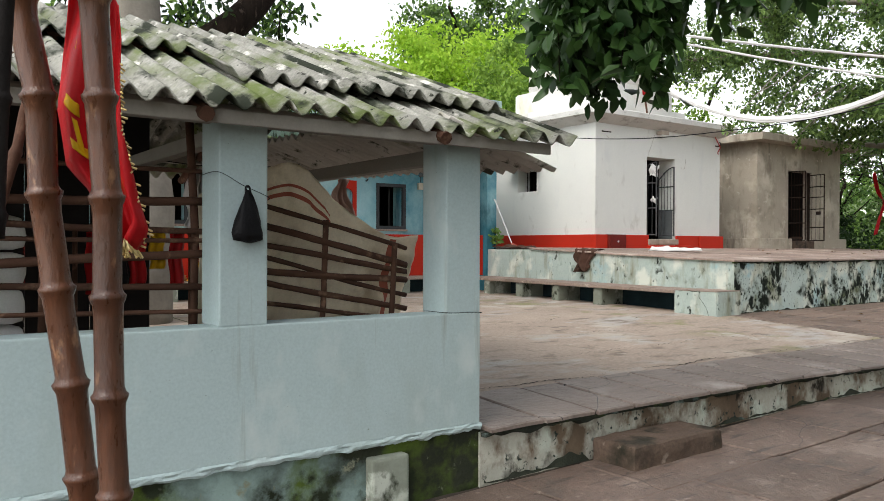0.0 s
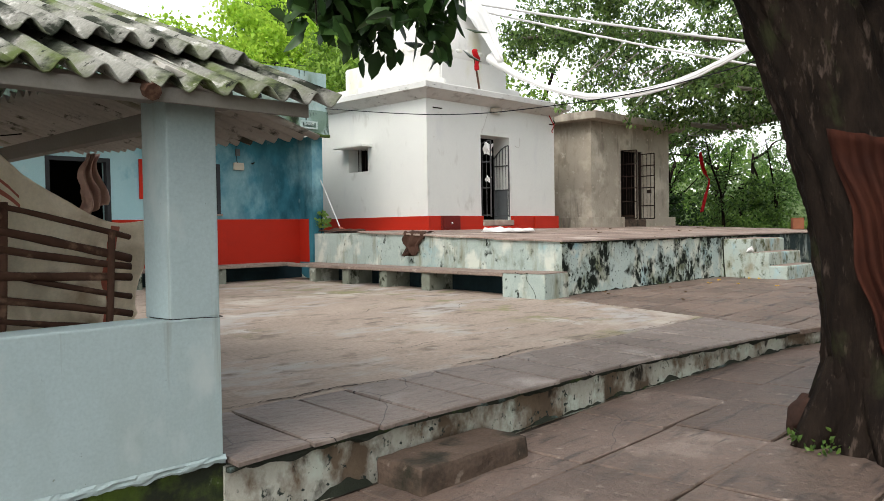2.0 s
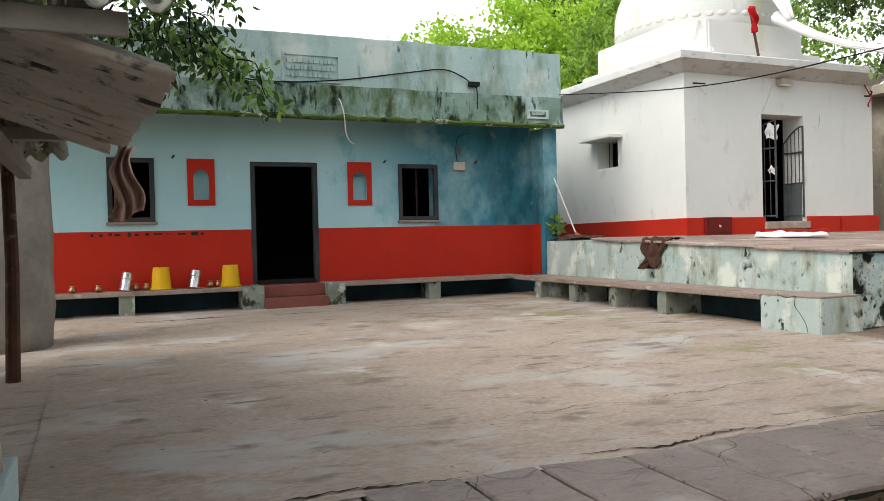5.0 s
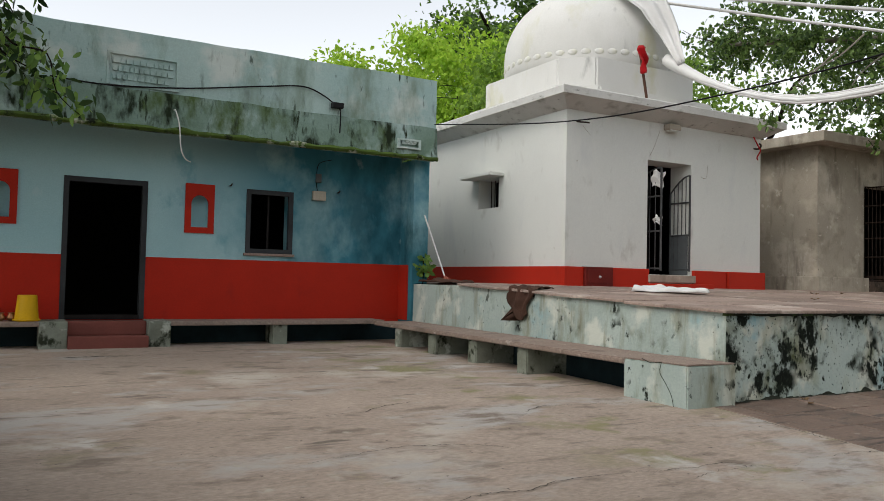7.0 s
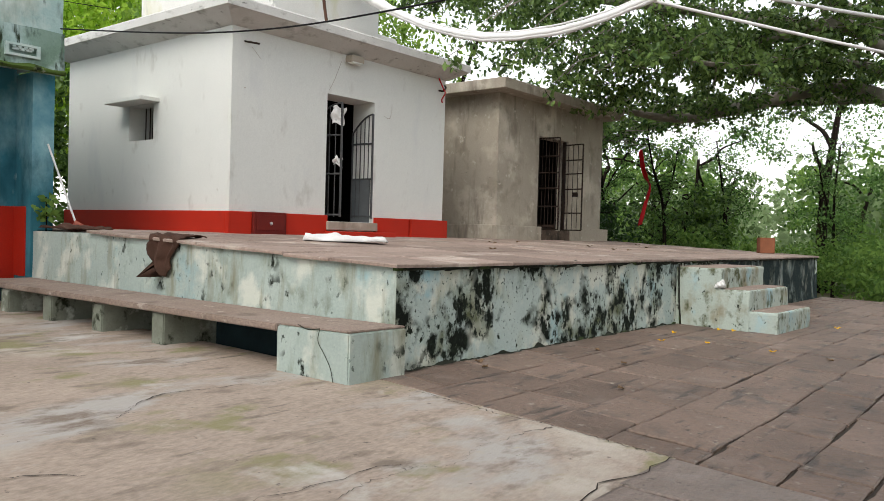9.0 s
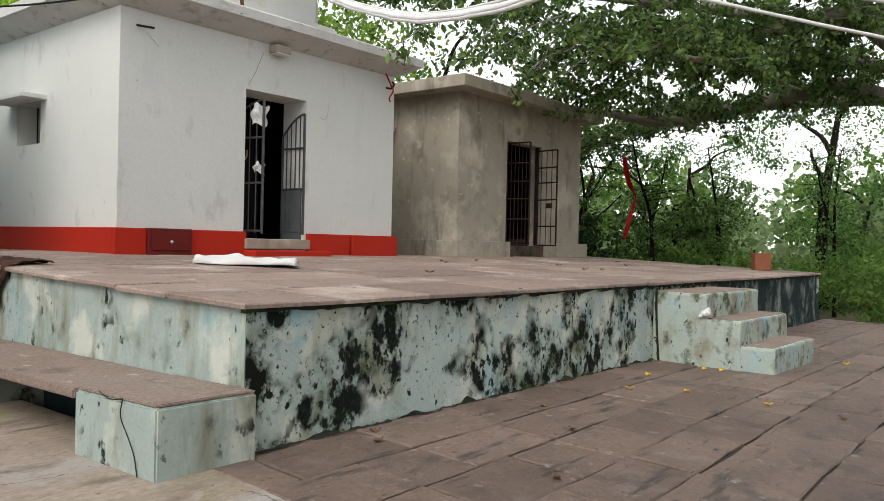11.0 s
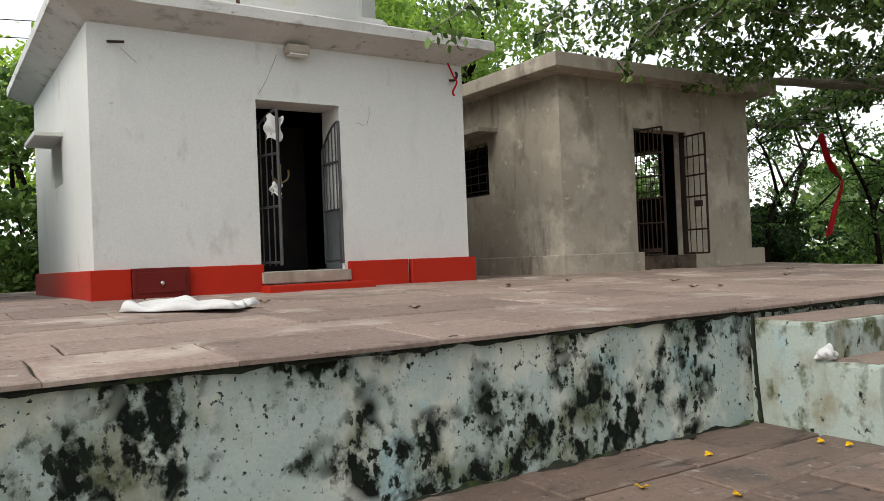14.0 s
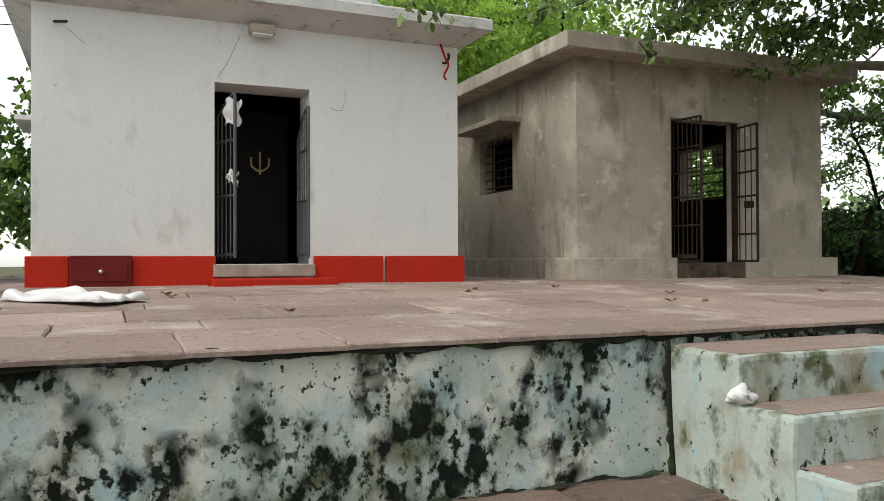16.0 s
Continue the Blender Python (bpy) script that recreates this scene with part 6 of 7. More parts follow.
solid("string", tube(bmesh.new(), smooth_line([(3.28, 4.9, 0.65), (3.285, 4.667, 0.652), (3.45, 4.664, 0.645), (3.60, 4.664, 0.64), (3.605, 4.9, 0.64)], 6), 0.0025, 5), M_CABLE, "thin wire tied round the corner pillar", "cord")

# slatted pole screens inside the shelter
screen_1 = thing("pole_screen", (0.6, 5.05, 0.65), "screen of horizontal bamboo rails closing the shelter bay", "screen", "pole screens")
for k in range(7):
    z = 0.76 + 0.125 * k
    part("rail", tube(bmesh.new(), bent((-0.6, 5.02, z + 0.05 * math.sin(k * 2.3)), (1.75, 5.02, z - 0.06 * math.sin(k * 1.7 + 1)), 0.012, 3, 20 + k), 0.014 + 0.006 * (k % 3), 9, 0.25, k), M_POLE, screen_1, smooth=True)
for x in (-0.3, 0.8, 1.64):
    part("upright", tube(bmesh.new(), [(x, 5.06, 0.62), (x + 0.01, 5.06, 1.2), (x - 0.03, 5.06, 1.95)], 0.026, 8), M_POLE, screen_1, smooth=True)
screen_2 = thing("pole_screen", (2.6, 5.3, 0.5), "leaning screen of rough poles with a tarpaulin behind it", "screen", "pole screens")
for k, (za, zb) in enumerate(((1.44, 1.10), (1.30, 0.97), (1.16, 0.92), (1.09, 0.74), (0.97, 0.86), (0.92, 0.64), (0.76, 0.56), (0.62, 0.46))):
    part("rail", tube(bmesh.new(), bent((1.95, 5.22, za), (3.36, 5.30, zb), 0.014, 3, 40 + k), 0.017 + 0.004 * ((k * 5) % 3), 9, 0.3, k), M_POLE, screen_2, smooth=True)
for x, zt in ((2.06, 1.42), (2.64, 1.30), (3.22, 1.14)):
    part("upright", tube(bmesh.new(), [(x - 0.05, 5.27, 0.1), (x, 5.27, 0.7), (x + 0.02, 5.27, zt)], 0.022, 8), M_POLE, screen_2, smooth=True)

M_PINKCLOTH = mat("faded_pink_cotton", (0.58, 0.41, 0.35), (0.44, 0.28, 0.24), 6, 90, 0.7, 0.9, 0.3)
tarp = thing("tarpaulin", (2.6, 5.7, 0), "cream tarpaulin with faded pink stripes draped behind the poles", "tarpaulin")
def tarp_fn(u, v):
    x = 1.82 + 1.74 * u
    ridge = 1.22 + 0.49 * math.exp(-((u - 0.36) / (0.30 if u > 0.36 else 0.42)) ** 2) - 0.04 * u
    fold = 0.07 * math.sin(10 * u + 7 * v) + 0.05 * abs(math.sin(9 * u - 8 * v)) + 0.16 * abs(noise.noise((u * 5 + v * 2, v * 4, 8))) + 0.09 * abs(noise.noise((u * 11, v * 8, 4))) + 0.02 * noise.noise((u * 30, v * 20, 4))
    return (x, 5.44 + 0.5 * (1 - v) ** 2 + fold * (1.2 - 0.7 * v), 0.0 + (ridge + 0.02 * math.sin(20 * u)) * v)
tc = part("cloth", sheet_grid(bmesh.new(), tarp_fn, 110, 60, 0.004), M_CREAM, tarp, smooth=True)
for v0, dv in ((0.86, 0.018), (0.90, 0.012)):
    part("stripe", sheet_grid(bmesh.new(), lambda u, v: Vector(tarp_fn(0.02 + 0.55 * u, v0 + dv * v)) + Vector((0, -0.006, 0)), 40, 2), M_PINK, tc, smooth=True)
part("stripe", sheet_grid(bmesh.new(), lambda u, v: Vector(tarp_fn(0.86 + 0.03 * v, 0.4 + 0.58 * u)) + Vector((0, -0.006, 0)), 30, 2), M_PINK, tc, smooth=True)
for k, (x, y, w, zt, m) in enumerate(((4.17, 7.8, 0.25, 1.84, M_RUSTCLOTH), (2.5, 7.5, 0.3, 1.8, M_CLOTH_W))):
    def cl(u, v):
        return (x + w * (u - 0.5) * (0.45 + 0.45 * (1 - v) + 0.25 * noise.noise((v * 3, k, 2))) + 0.03 * math.sin(7 * v), y + 0.06 * math.sin(17 * u + 3 * v) + 0.05 * noise.noise((u * 4, v * 5, k)), zt - (0.50 + 0.04 * math.sin(5 * u)) * (1 - v))
    solid("hanging_cloth", sheet_grid(bmesh.new(), cl, 20, 16, 0.004), M_PINKCLOTH if k == 0 else m, "faded pinkish cloth hung under the shelter roof" if k == 0 else "white cloth hung under the shelter roof", "cloth", smooth=True)
solid("clothes_line", tube(bmesh.new(), sag((1.9, 7.5, 1.92), (3.45, 7.35, 1.92), 0.07), 0.005, 5), M_CABLE, "thin cord strung under the shelter roof", "cord")
# things kept inside the shelter's west bay, and a screen added to darken it
for k in range(5):
    z = 0.0 + 0.27 * k
    bm = boxm(0.35, 0.95, 6.6, 7.0, z, z + 0.25, 0.09)
    for v in bm.verts:
        v.co += Vector((0.02 * noise.noise(v.co * 4), 0.02 * noise.noise(v.co * 4 + Vector((9, 0, 0))), 0))
    solid("grain_sack", bm, M_CLOTH_W, "stuffed white sack in a stack under the shelter", "sack", "stacked sacks", smooth=True)
# black boards added to paint in the bay's inner darkness
back = thing("bay_darkness_screen", (0, 7.6, 0), "black board screen added to darken the shelter's west bay", "screen")
for k in range(18):
    x = -2.5 + 0.255 * k
    part("board", boxm(x, x + 0.25, 7.6 + 0.004 * (k % 2), 7.63 + 0.004 * (k % 2), 0.0, 2.28 + 0.02 * ((k * 5) % 3), 0.004), M_DARKWOOD_SHADE, back)
for k, (x, m, h) in enumerate(((1.50, M_FLAG, 0.5), (1.66, M_BLACK, 0.45), (1.82, M_FLAG, 0.42), (1.98, M_YELLOW, 0.3), (2.14, M_FLAG, 0.46))):
    def gm(u, v):
        return (x + 0.13 * (u - 0.5) + 0.01 * math.sin(9 * v), 7.0 + 0.02 * math.sin(10 * u + k), 1.22 - h * (1 - v))
    solid("folded_garment", sheet_grid(bmesh.new(), gm, 8, 10, 0.02), m, ("red", "black", "red", "yellow", "red")[k] + " cloth hanging from a rail in the shelter", "cloth", "hung cloths", smooth=True)
solid("hanging_rail", tube(bmesh.new(), [(1.3, 7.0, 1.24), (2.3, 7.0, 1.24)], 0.015, 8), M_POLE, "wooden rail with cloths in the shelter", "rail")
for x in (1.34, 2.26):
    solid("rail_post", tube(bmesh.new(), [(x, 7.0, -0.1), (x, 7.0, 1.26)], 0.02, 8), M_POLE, "thin post holding a cloth rail", "post")

# ---- pots on the house bench ----
for x in (4.83, 5.86):
    b = thing("plastic_bucket", (x, 14.50, 0.465), "yellow plastic bucket upturned on the house bench", "bucket", "buckets on the bench")
    part("body", lathe(bmesh.new(), [(0.155, 0.466), (0.155, 0.49), (0.145, 0.495), (0.118, 0.80), (0.112, 0.81)], (x, 14.50), 32), M_YELLOW, b, smooth=True)
    part("rim", lathe(bmesh.new(), [(0.156, 0.468), (0.166, 0.472), (0.166, 0.49), (0.156, 0.494)], (x, 14.50), 32), M_YELLOW, b, smooth=True)
for x, lean in ((4.31, 0.18), (5.30, 0.16)):
    b = thing("steel_can", (x, 14.5, 0.465), "shiny steel can propped upside down on the house bench", "can", "cans on the bench")
    bm = lathe(bmesh.new(), [(0.085, 0.0), (0.085, 0.02), (0.075, 0.03), (0.075, 0.26), (0.07, 0.28)], (0, 0), 24)
    bmesh.ops.transform(bm, matrix=Matrix.Translation((x, 14.5, 0.478)) @ Matrix.Rotation(lean, 4, 'Y'), verts=bm.verts)
    part("body", bm, M_STEEL, b, smooth=True)
    bm = lathe(bmesh.new(), [(0.078, 0.18), (0.082, 0.185), (0.082, 0.195), (0.078, 0.20)], (0, 0), 24)
    bmesh.ops.transform(bm, matrix=Matrix.Translation((x, 14.5, 0.478)) @ Matrix.Rotation(lean, 4, 'Y'), verts=bm.verts)
    part("band", bm, M_STEEL, b, smooth=True)
M_BRASS = mat("tarnished_brass", (0.32, 0.13, 0.06), (0.45, 0.3, 0.16), 6, 60, 0.7, 0.35, 0.1, metal=0.8)
for x in (3.95, 4.47, 4.62, 5.56, 5.68, 3.6):
    b = thing("brass_pot", (x, 14.55, 0.465), "small tarnished brass pot on the house bench", "pot", "pots on the bench")
    part("body", lathe(bmesh.new(), [(0.03, 0.466), (0.055, 0.49), (0.06, 0.515), (0.035, 0.55), (0.03, 0.56), (0.045, 0.575)], (x, 14.55), 20), M_BRASS, b, smooth=True)

# ---- cloths, broom, plant and litter ----
def flat_cloth(name, at, a, b, turn, material, label, seed, hump=0.03):
    m = Matrix.Translation(at) @ Matrix.Rotation(turn, 4, 'Z')

    def fn(u, v):
        e = 0.10 * noise.noise((u * 2.3 + seed, v * 2.3, 0))
        h = max(0.0, hump * (0.6 + 1.1 * noise.noise((u * 4, v * 4, seed)))) * (1 if 0 < u < 1 and 0 < v < 1 else 0.15)
        return m @ Vector((a * (u - 0.5) * (1 + e), b * (v - 0.5) * (1 + 2 * e), 0.006 + h))
    return solid(name, sheet_grid(bmesh.new(), fn, 34, 22, 0.005), material, label, "cloth", smooth=True)


flat_cloth("cloth", (14.0, 11.05, plat_z(0, 11.05) + 0.010), 1.05, 0.55, -0.80, M_CLOTH_W, "crumpled white cloth lying before the temple", 3, 0.085)
flat_cloth("cloth", (11.78, 13.7, plat_z(0, 13.0) + 0.006), 0.42, 1.0, 0.1, M_BROWNCLOTH, "dark brown cloth spread on the platform edge", 7, 0.05)
def drape(u, v):
    y = 11.10 + 0.55 * u + 0.06 * math.sin(9 * v)
    x0 = left_x(y)
    s = v * 0.95
    top = plat_z(0, y) + 0.022
    wob = 0.03 * noise.noise((u * 5, v * 5, 2))
    if s < 0.45:
        return (x0 + 0.42 - s, y + 0.25 * (0.45 - s), top + abs(wob) + 0.025 * (0.5 + math.sin(17 * u + 9 * v) * 0.5))
    return (x0 - 0.03 - 0.02 * math.sin(14 * u) - abs(wob), y + (0.45 - s) * 0.35 * (u - 0.4), top - (s - 0.45) * (0.5 + 0.35 * math.sin(3.0 * u + 0.4)))
solid("cloth", sheet_grid(bmesh.new(), drape, 26, 34, 0.006), M_BROWNCLOTH, "dark brown cloth draped over the platform edge", "cloth", smooth=True)

broom = thing("broom", (11.78, 14.0, 1.1), "broom with a pale stick leaning on the blue pier", "broom")
part("stick", tube(bmesh.new(), [(11.86, 13.86, 1.15), (11.66, 14.26, 2.2)], 0.013, 8), M_CLOTH_W, broom)
bm = bmesh.new()
rnd = random.Random(2)
for k in range(40):
    tube(bm, [(11.85, 13.87, 1.2), (11.87 + rnd.uniform(-0.16, 0.16), 13.82 + rnd.uniform(-0.1, 0.08), 1.085)], 0.006, 4)
part("bristles", bm, M_PINK, broom, "short reddish bristles")
plant = thing("wild_plant", (11.62, 14.22, 1.0), "small green seedling growing from the wall corner", "plant")
part("stem", tube(bmesh.new(), smooth_line([(11.64, 14.24, 0.98), (11.63, 14.2, 1.25), (11.60, 14.16, 1.5)], 4), 0.008, 6), M_BARK, plant)
crown(plant, clumps((11.62, 14.18, 1.36), (0.09, 0.08, 0.24), 14, 5, 0.09, 12), 0.11, 13, M_LEAF_FAR, 0.2, 1.7, "leaves")

bag2 = bmesh.new()
bmesh.ops.create_icosphere(bag2, subdivisions=4, radius=0.075, matrix=Matrix.LocRotScale((17.54, 7.43, 0.57), None, (1.0, 1.25, 0.8)))
for v in bag2.verts:
    v.co += (v.co - Vector((17.53, 7.40, 0.58))).normalized() * (0.05 * noise.noise(v.co * 13) + 0.06 * abs(noise.noise(v.co * 22)) - 0.02)
    v.co.z = max(0.535, v.co.z)
solid("plastic_bag", bag2, M_CLOTH_W, "crumpled white plastic bag on the steps", "bag", smooth=True)
blk = boxm(24.10, 24.45, 8.75, 9.05, plat_z(0, 9) + 0.002, plat_z(0, 9) + 0.33, 0.015)
bmesh.ops.rotate(blk, cent=(24.3, 8.9, 1), matrix=Matrix.Rotation(0.5, 3, 'Z'), verts=blk.verts)
solid("terracotta_block", blk, M_BRICK, "single terracotta block standing on the platform", "block")

rnd = random.Random(12)
M_PETAL = mat("yellow_petal", (0.75, 0.45, 0.02), (0.6, 0.33, 0.02), 8, 60, 0.5, 0.7, 0.1)
M_DRYLEAF = mat("dry_leaf", (0.20, 0.13, 0.075), (0.11, 0.07, 0.045), 8, 60, 0.7, 0.8, 0.2)
for k in range(24):
    if k < 7:
        x, y, m, s = rnd.uniform(15.2, 19.5), rnd.uniform(6.2, 7.9), M_PETAL, 0.055
        x = min(x, 17.3) if y > 6.6 else x
        z = court_z(x, y)
        name, lab = "flower", "fallen yellow flower on the flagstones"
    elif k < 13:
        x, y, m, s = rnd.uniform(12.2, 17.3), rnd.uniform(5.5, 7.9), M_DRYLEAF, 0.06
        z = court_z(x, y)
        name, lab = "dry_leaf", "curled dry leaf on the flagstones"
    else:
        x, y, m, s = rnd.uniform(14.5, 23), rnd.uniform(9, 12.2), M_DRYLEAF, 0.07
        z = plat_z(x, y)
        name, lab = "dry_leaf", "curled dry leaf on the platform stones"
    r = Matrix.Translation((x, y, z + 0.012)) @ Matrix.Rotation(rnd.uniform(0, 6.28), 4, 'Z')
    bm = sheet_grid(bmesh.new(), lambda u, v: r @ Vector((s * (u - 0.5) * 1.7 * (1 - abs(v - 0.5)), s * (v - 0.5) * (1 - (2 * u - 1) ** 2 * 0.8), 0.02 * (u - 0.5) ** 2 * 3 + 0.01 * v)), 6, 4, 0.002)
    solid(name, bm, m, lab, "leaf" if m is M_DRYLEAF else "flower", "fallen leaves" if m is M_DRYLEAF else "fallen flowers", smooth=True)

# scraps hung on the temple gate
for x, z, w, h in ((15.50, 2.84, 0.15, 0.28), (15.50, 2.20, 0.09, 0.13)):
    solid("cloth_scrap", sheet_grid(bmesh.new(), lambda u, v: (x + w * (u - 0.5) + 0.02 * math.sin(9 * v), 12.82 + 0.02 * math.sin(7 * u + 4 * v) - w * (u - 0.5) * 0.9, z + h * v + 0.03 * math.sin(6 * u)), 10, 10, 0.004), M_CLOTH_W, "white cloth scrap hung on the temple gate", "cloth", smooth=True)

# cloth on the big tree, red strip on the far tree
def tree_cloth(u, v):
    a0 = 3.0 + 0.40 * (1 - v) + 0.12 * noise.noise((v * 4, 0, 6))
    a = a0 + (3.9 - a0) * u
    r = 0.50 + 0.045 * math.sin(19 * u + 5 * v) + 0.05 * noise.noise((u * 5, v * 2.5, 1)) + 0.06 * smoothstep((v - 0.9) / 0.1)
    return (7.62 - 0.05 * v + r * math.cos(a), 2.32 + 0.12 * v + r * math.sin(a), 0.22 + 1.55 * v - 0.12 * u * v)
solid("cloth", sheet_grid(bmesh.new(), tree_cloth, 18, 24, 0.006), M_RUSTCLOTH, "rust-brown cloth wound on the big tree trunk", "cloth", smooth=True)
strip_line = smooth_line([(27.34, 13.2, 1.55), (27.64, 13.2, 2.13), (27.9, 13.2, 2.66), (27.59, 13.2, 2.89), (27.39, 13.2, 3.21), (27.25, 13.2, 3.62)], 10)


def strip(u, v):
    p = strip_line[min(int(v * 50 + 0.5), 50)]
    w = 0.10 + 0.14 * noise.noise((v * 9, 0, 2))
    return (p.x + w * (u - 0.5), p.y + 0.05 * math.sin(9 * v + 5 * u), p.z + 0.05 * (u - 0.5))
solid("red_cloth_strip", sheet_grid(bmesh.new(), strip, 5, 50, 0.01), M_FLAG, "red cloth strip tied to a sapling beyond the platform", "cloth", smooth=True)

solid("red_thread", tube(bmesh.new(), smooth_line([(18.00, 12.86, 4.0), (18.03, 12.77, 3.8), (18.06, 12.75, 3.72), (18.02, 12.79, 3.6), (18.05, 12.80, 3.55)], 5), 0.013, 6), M_FLAG, "knotted red thread hung on the iron hook", "thread", smooth=True)
# weeds at the foot of the big tree
wd = new("weeds", leaf_mesh("weeds", np.concatenate([clumps((7.10, 2.62, -0.46), (0.12, 0.22, 0.08), 7, 10, 0.08, 66), clumps((7.25, 1.85, -0.5), (0.15, 0.2, 0.05), 8, 8, 0.08, 67)]), 0.05, 68, M_LEAF_MID, -0.3, 1.8))
tagged(wd, "small green weeds at the tree's foot", "weeds", kind="stuff")

bm = bmesh.new()
foot = lower_z(7.40, 2)
bmesh.ops.create_icosphere(bm, subdivisions=4, radius=0.15, matrix=Matrix.LocRotScale((7.60, 2.86, foot + 0.12), None, (0.8, 0.9, 1.25)))
for v in bm.verts:
    v.co += Vector((0.06 * noise.noise(v.co * 7), 0.06 * noise.noise(v.co * 7 + Vector((4, 0, 0))), 0.06 * noise.noise(v.co * 8 + Vector((0, 4, 0)))))
    v.co.z = max(v.co.z, foot - 0.03)
solid("rock", bm, mat("dark_laterite", (0.06, 0.032, 0.024), (0.03, 0.018, 0.014), 8, 40, 0.9, 0.9, 0.8, bump_scale=18), "rough dark red-brown stone at the foot of the big tree", "stone", smooth=True)

# ---- white festoon cloths and wires ----
def festoon(pts, r, label, seed):
    bm = bmesh.new()
    if r > 0.04:
        # a broad strip gathered into loose strands
        for j, (dz, f) in enumerate(((0.0, 1.0), (0.034, 0.8), (-0.034, 0.8), (0.062, 0.4))):
            loose = [1 + 0.5 * noise.noise((i * 0.16, j * 3.1, seed)) for i in range(len(pts))]
            strand = [p + Vector((0.03 * (j % 2), 0, dz * w)) for p, w in zip(pts, loose)]
            tube(bm, strand, [(0.033 + 0.10 * max(0.0, 1 - 7 * i / len(pts))) * f for i in range(len(pts))], 8)
    else:
        tube(bm, pts, r, 8)
    for v in bm.verts:
        v.co += Vector((0, 0, 1)) * 0.35 * r * noise.noise(v.co * 3.0) + Vector((1, 1, 0)) * 0.3 * r * noise.noise(v.co * 4 + Vector((seed, 0, 0)))
    return solid("festoon_cloth", bm, M_CLOTH_W, label, "cloth", "white festoons", smooth=True)


swag = sag((16.2, 13.9, 5.77), (14.84, 3.78, 5.89), 2.05, 60)
festoon(swag[4:], 0.055, "twisted white cloth festoon slung from the dome", 1)


def dome_cloth(u, v):
    """The loose end of the festoon, spread over the dome's shoulder and gathered into the swag."""
    line = [Vector((15.35, 14.35, 7.02)), Vector((15.62, 13.95, 6.72)), Vector((15.95, 13.52, 6.28)), Vector((16.14, 13.30, 5.75)), swag[6]]
    f = v * 4
    i = min(int(f), 3)
    p = line[i].lerp(line[i + 1], f - i)
    w = 0.62 * math.sin(math.pi * (0.12 + 0.80 * v)) ** 1.2 + 0.05
    return p + Vector((0.75, -0.15, 0.45)) * (w * (u - 0.5)) + Vector((-0.1, -0.16, 0.06)) * (0.6 + 0.25 * math.sin(13 * u + 3 * v))


solid("festoon_cloth", sheet_grid(bmesh.new(), dome_cloth, 18, 24, 0.008), M_CLOTH_W, "loose end of a white festoon spread over the dome", "cloth", "white festoons", smooth=True)
festoon(sag((15.6, 14.0, 6.75), (26.88, 2.85, 4.95), 0.27, 40), 0.034, "thin white cloth festoon slung from the dome", 2)
festoon(smooth_line([(16.2, 13.9, 6.6), (18.9, 10.2, 5.42), (21.5, 6.6, 4.45), (24.0, 5.0, 4.30)], 12), 0.028, "thin white cloth festoon tied to a banyan limb", 3)
for pts, r in ((smooth_line([(11.75, 14.2, 3.72), (11.85, 11, 3.25), (11.95, 8.7, 3.12), (12, 6, 3.2), (12.2, 3, 3.8), (12.4, -1, 5)], 10), 0.009), (sag((4.0, 20, 5.6), (15.0, 19, 5.5), 0.2), 0.008), (sag((4.0, 20, 5.9), (15.0, 19, 5.8), 0.2), 0.008)):
    solid("overhead_wire", tube(bmesh.new(), pts, r, 6), M_CABLE, "black overhead wire sagging across the yard", "wire", "overhead wires")

# ---- cracks and wet marks in the court floor ----
M_CRACK = mat("crack_dirt", (0.022, 0.018, 0.015), (0.035, 0.028, 0.022), 6, 40, 0.5, 0.95, 0.3)


def crack(pts, width, seed, name="crack"):
    """A jagged open crack that follows the floor, a few millimetres proud of it."""
    rnd = random.Random(seed)
    line = [p for p in smooth_line([(x, y, 0) for x, y in pts], 16)]
    bm = bmesh.new()
    prev = None
    for i, p in enumerate(line):
        w = 0.62 * width * (0.25 + 0.9 * rnd.random()) * (0.15 if i in (0, len(line) - 1) else 1) * max(0.12, 0.55 + 1.3 * noise.noise((p.x * 0.9, p.y * 0.9, seed)))
        x = p.x + 0.05 * noise.noise((p.x * 3, p.y * 3, seed)) + rnd.uniform(-0.02, 0.02)
        y = p.y + 0.09 * noise.noise((p.x * 2.2, p.y * 2.2, seed + 9)) + rnd.uniform(-0.02, 0.02)
        d = line[min(i + 1, len(line) - 1)] - line[max(i - 1, 0)]
        ln = math.hypot(d.x, d.y) or 1
        z = court_z(x, y) + 0.008 * noise.noise((x * 0.9, y * 0.9, 0)) + 0.006
        pair = [bm.verts.new((x - d.y / ln * w, y + d.x / ln * w, z)), bm.verts.new((x + d.y / ln * w, y - d.x / ln * w, z))]
        if prev:
            bm.faces.new((prev[0], prev[1], pair[1], pair[0]))
        prev = pair
    return part(name, bm, M_CRACK, court)


crack([(3.7, 5.54), (4.2, 5.63), (4.61, 5.62), (5.12, 5.58), (5.7, 5.58), (6.29, 5.63), (7.12, 5.58), (7.65, 5.57), (8.57, 5.57), (9.91, 5.54), (11.4, 5.5)], 0.017, 1)
crack([(4.86, 6.67), (5.35, 6.49), (5.86, 6.51), (6.48, 6.46), (7.16, 6.53), (7.62, 6.43), (8.17, 6.54), (8.94, 6.56), (10.04, 6.44)], 0.012, 2)
crack([(11.36, 5.5), (11.40, 5.83), (11.38, 6.31), (11.34, 6.69), (11.36, 7.22), (11.3, 7.59)], 0.011, 3)
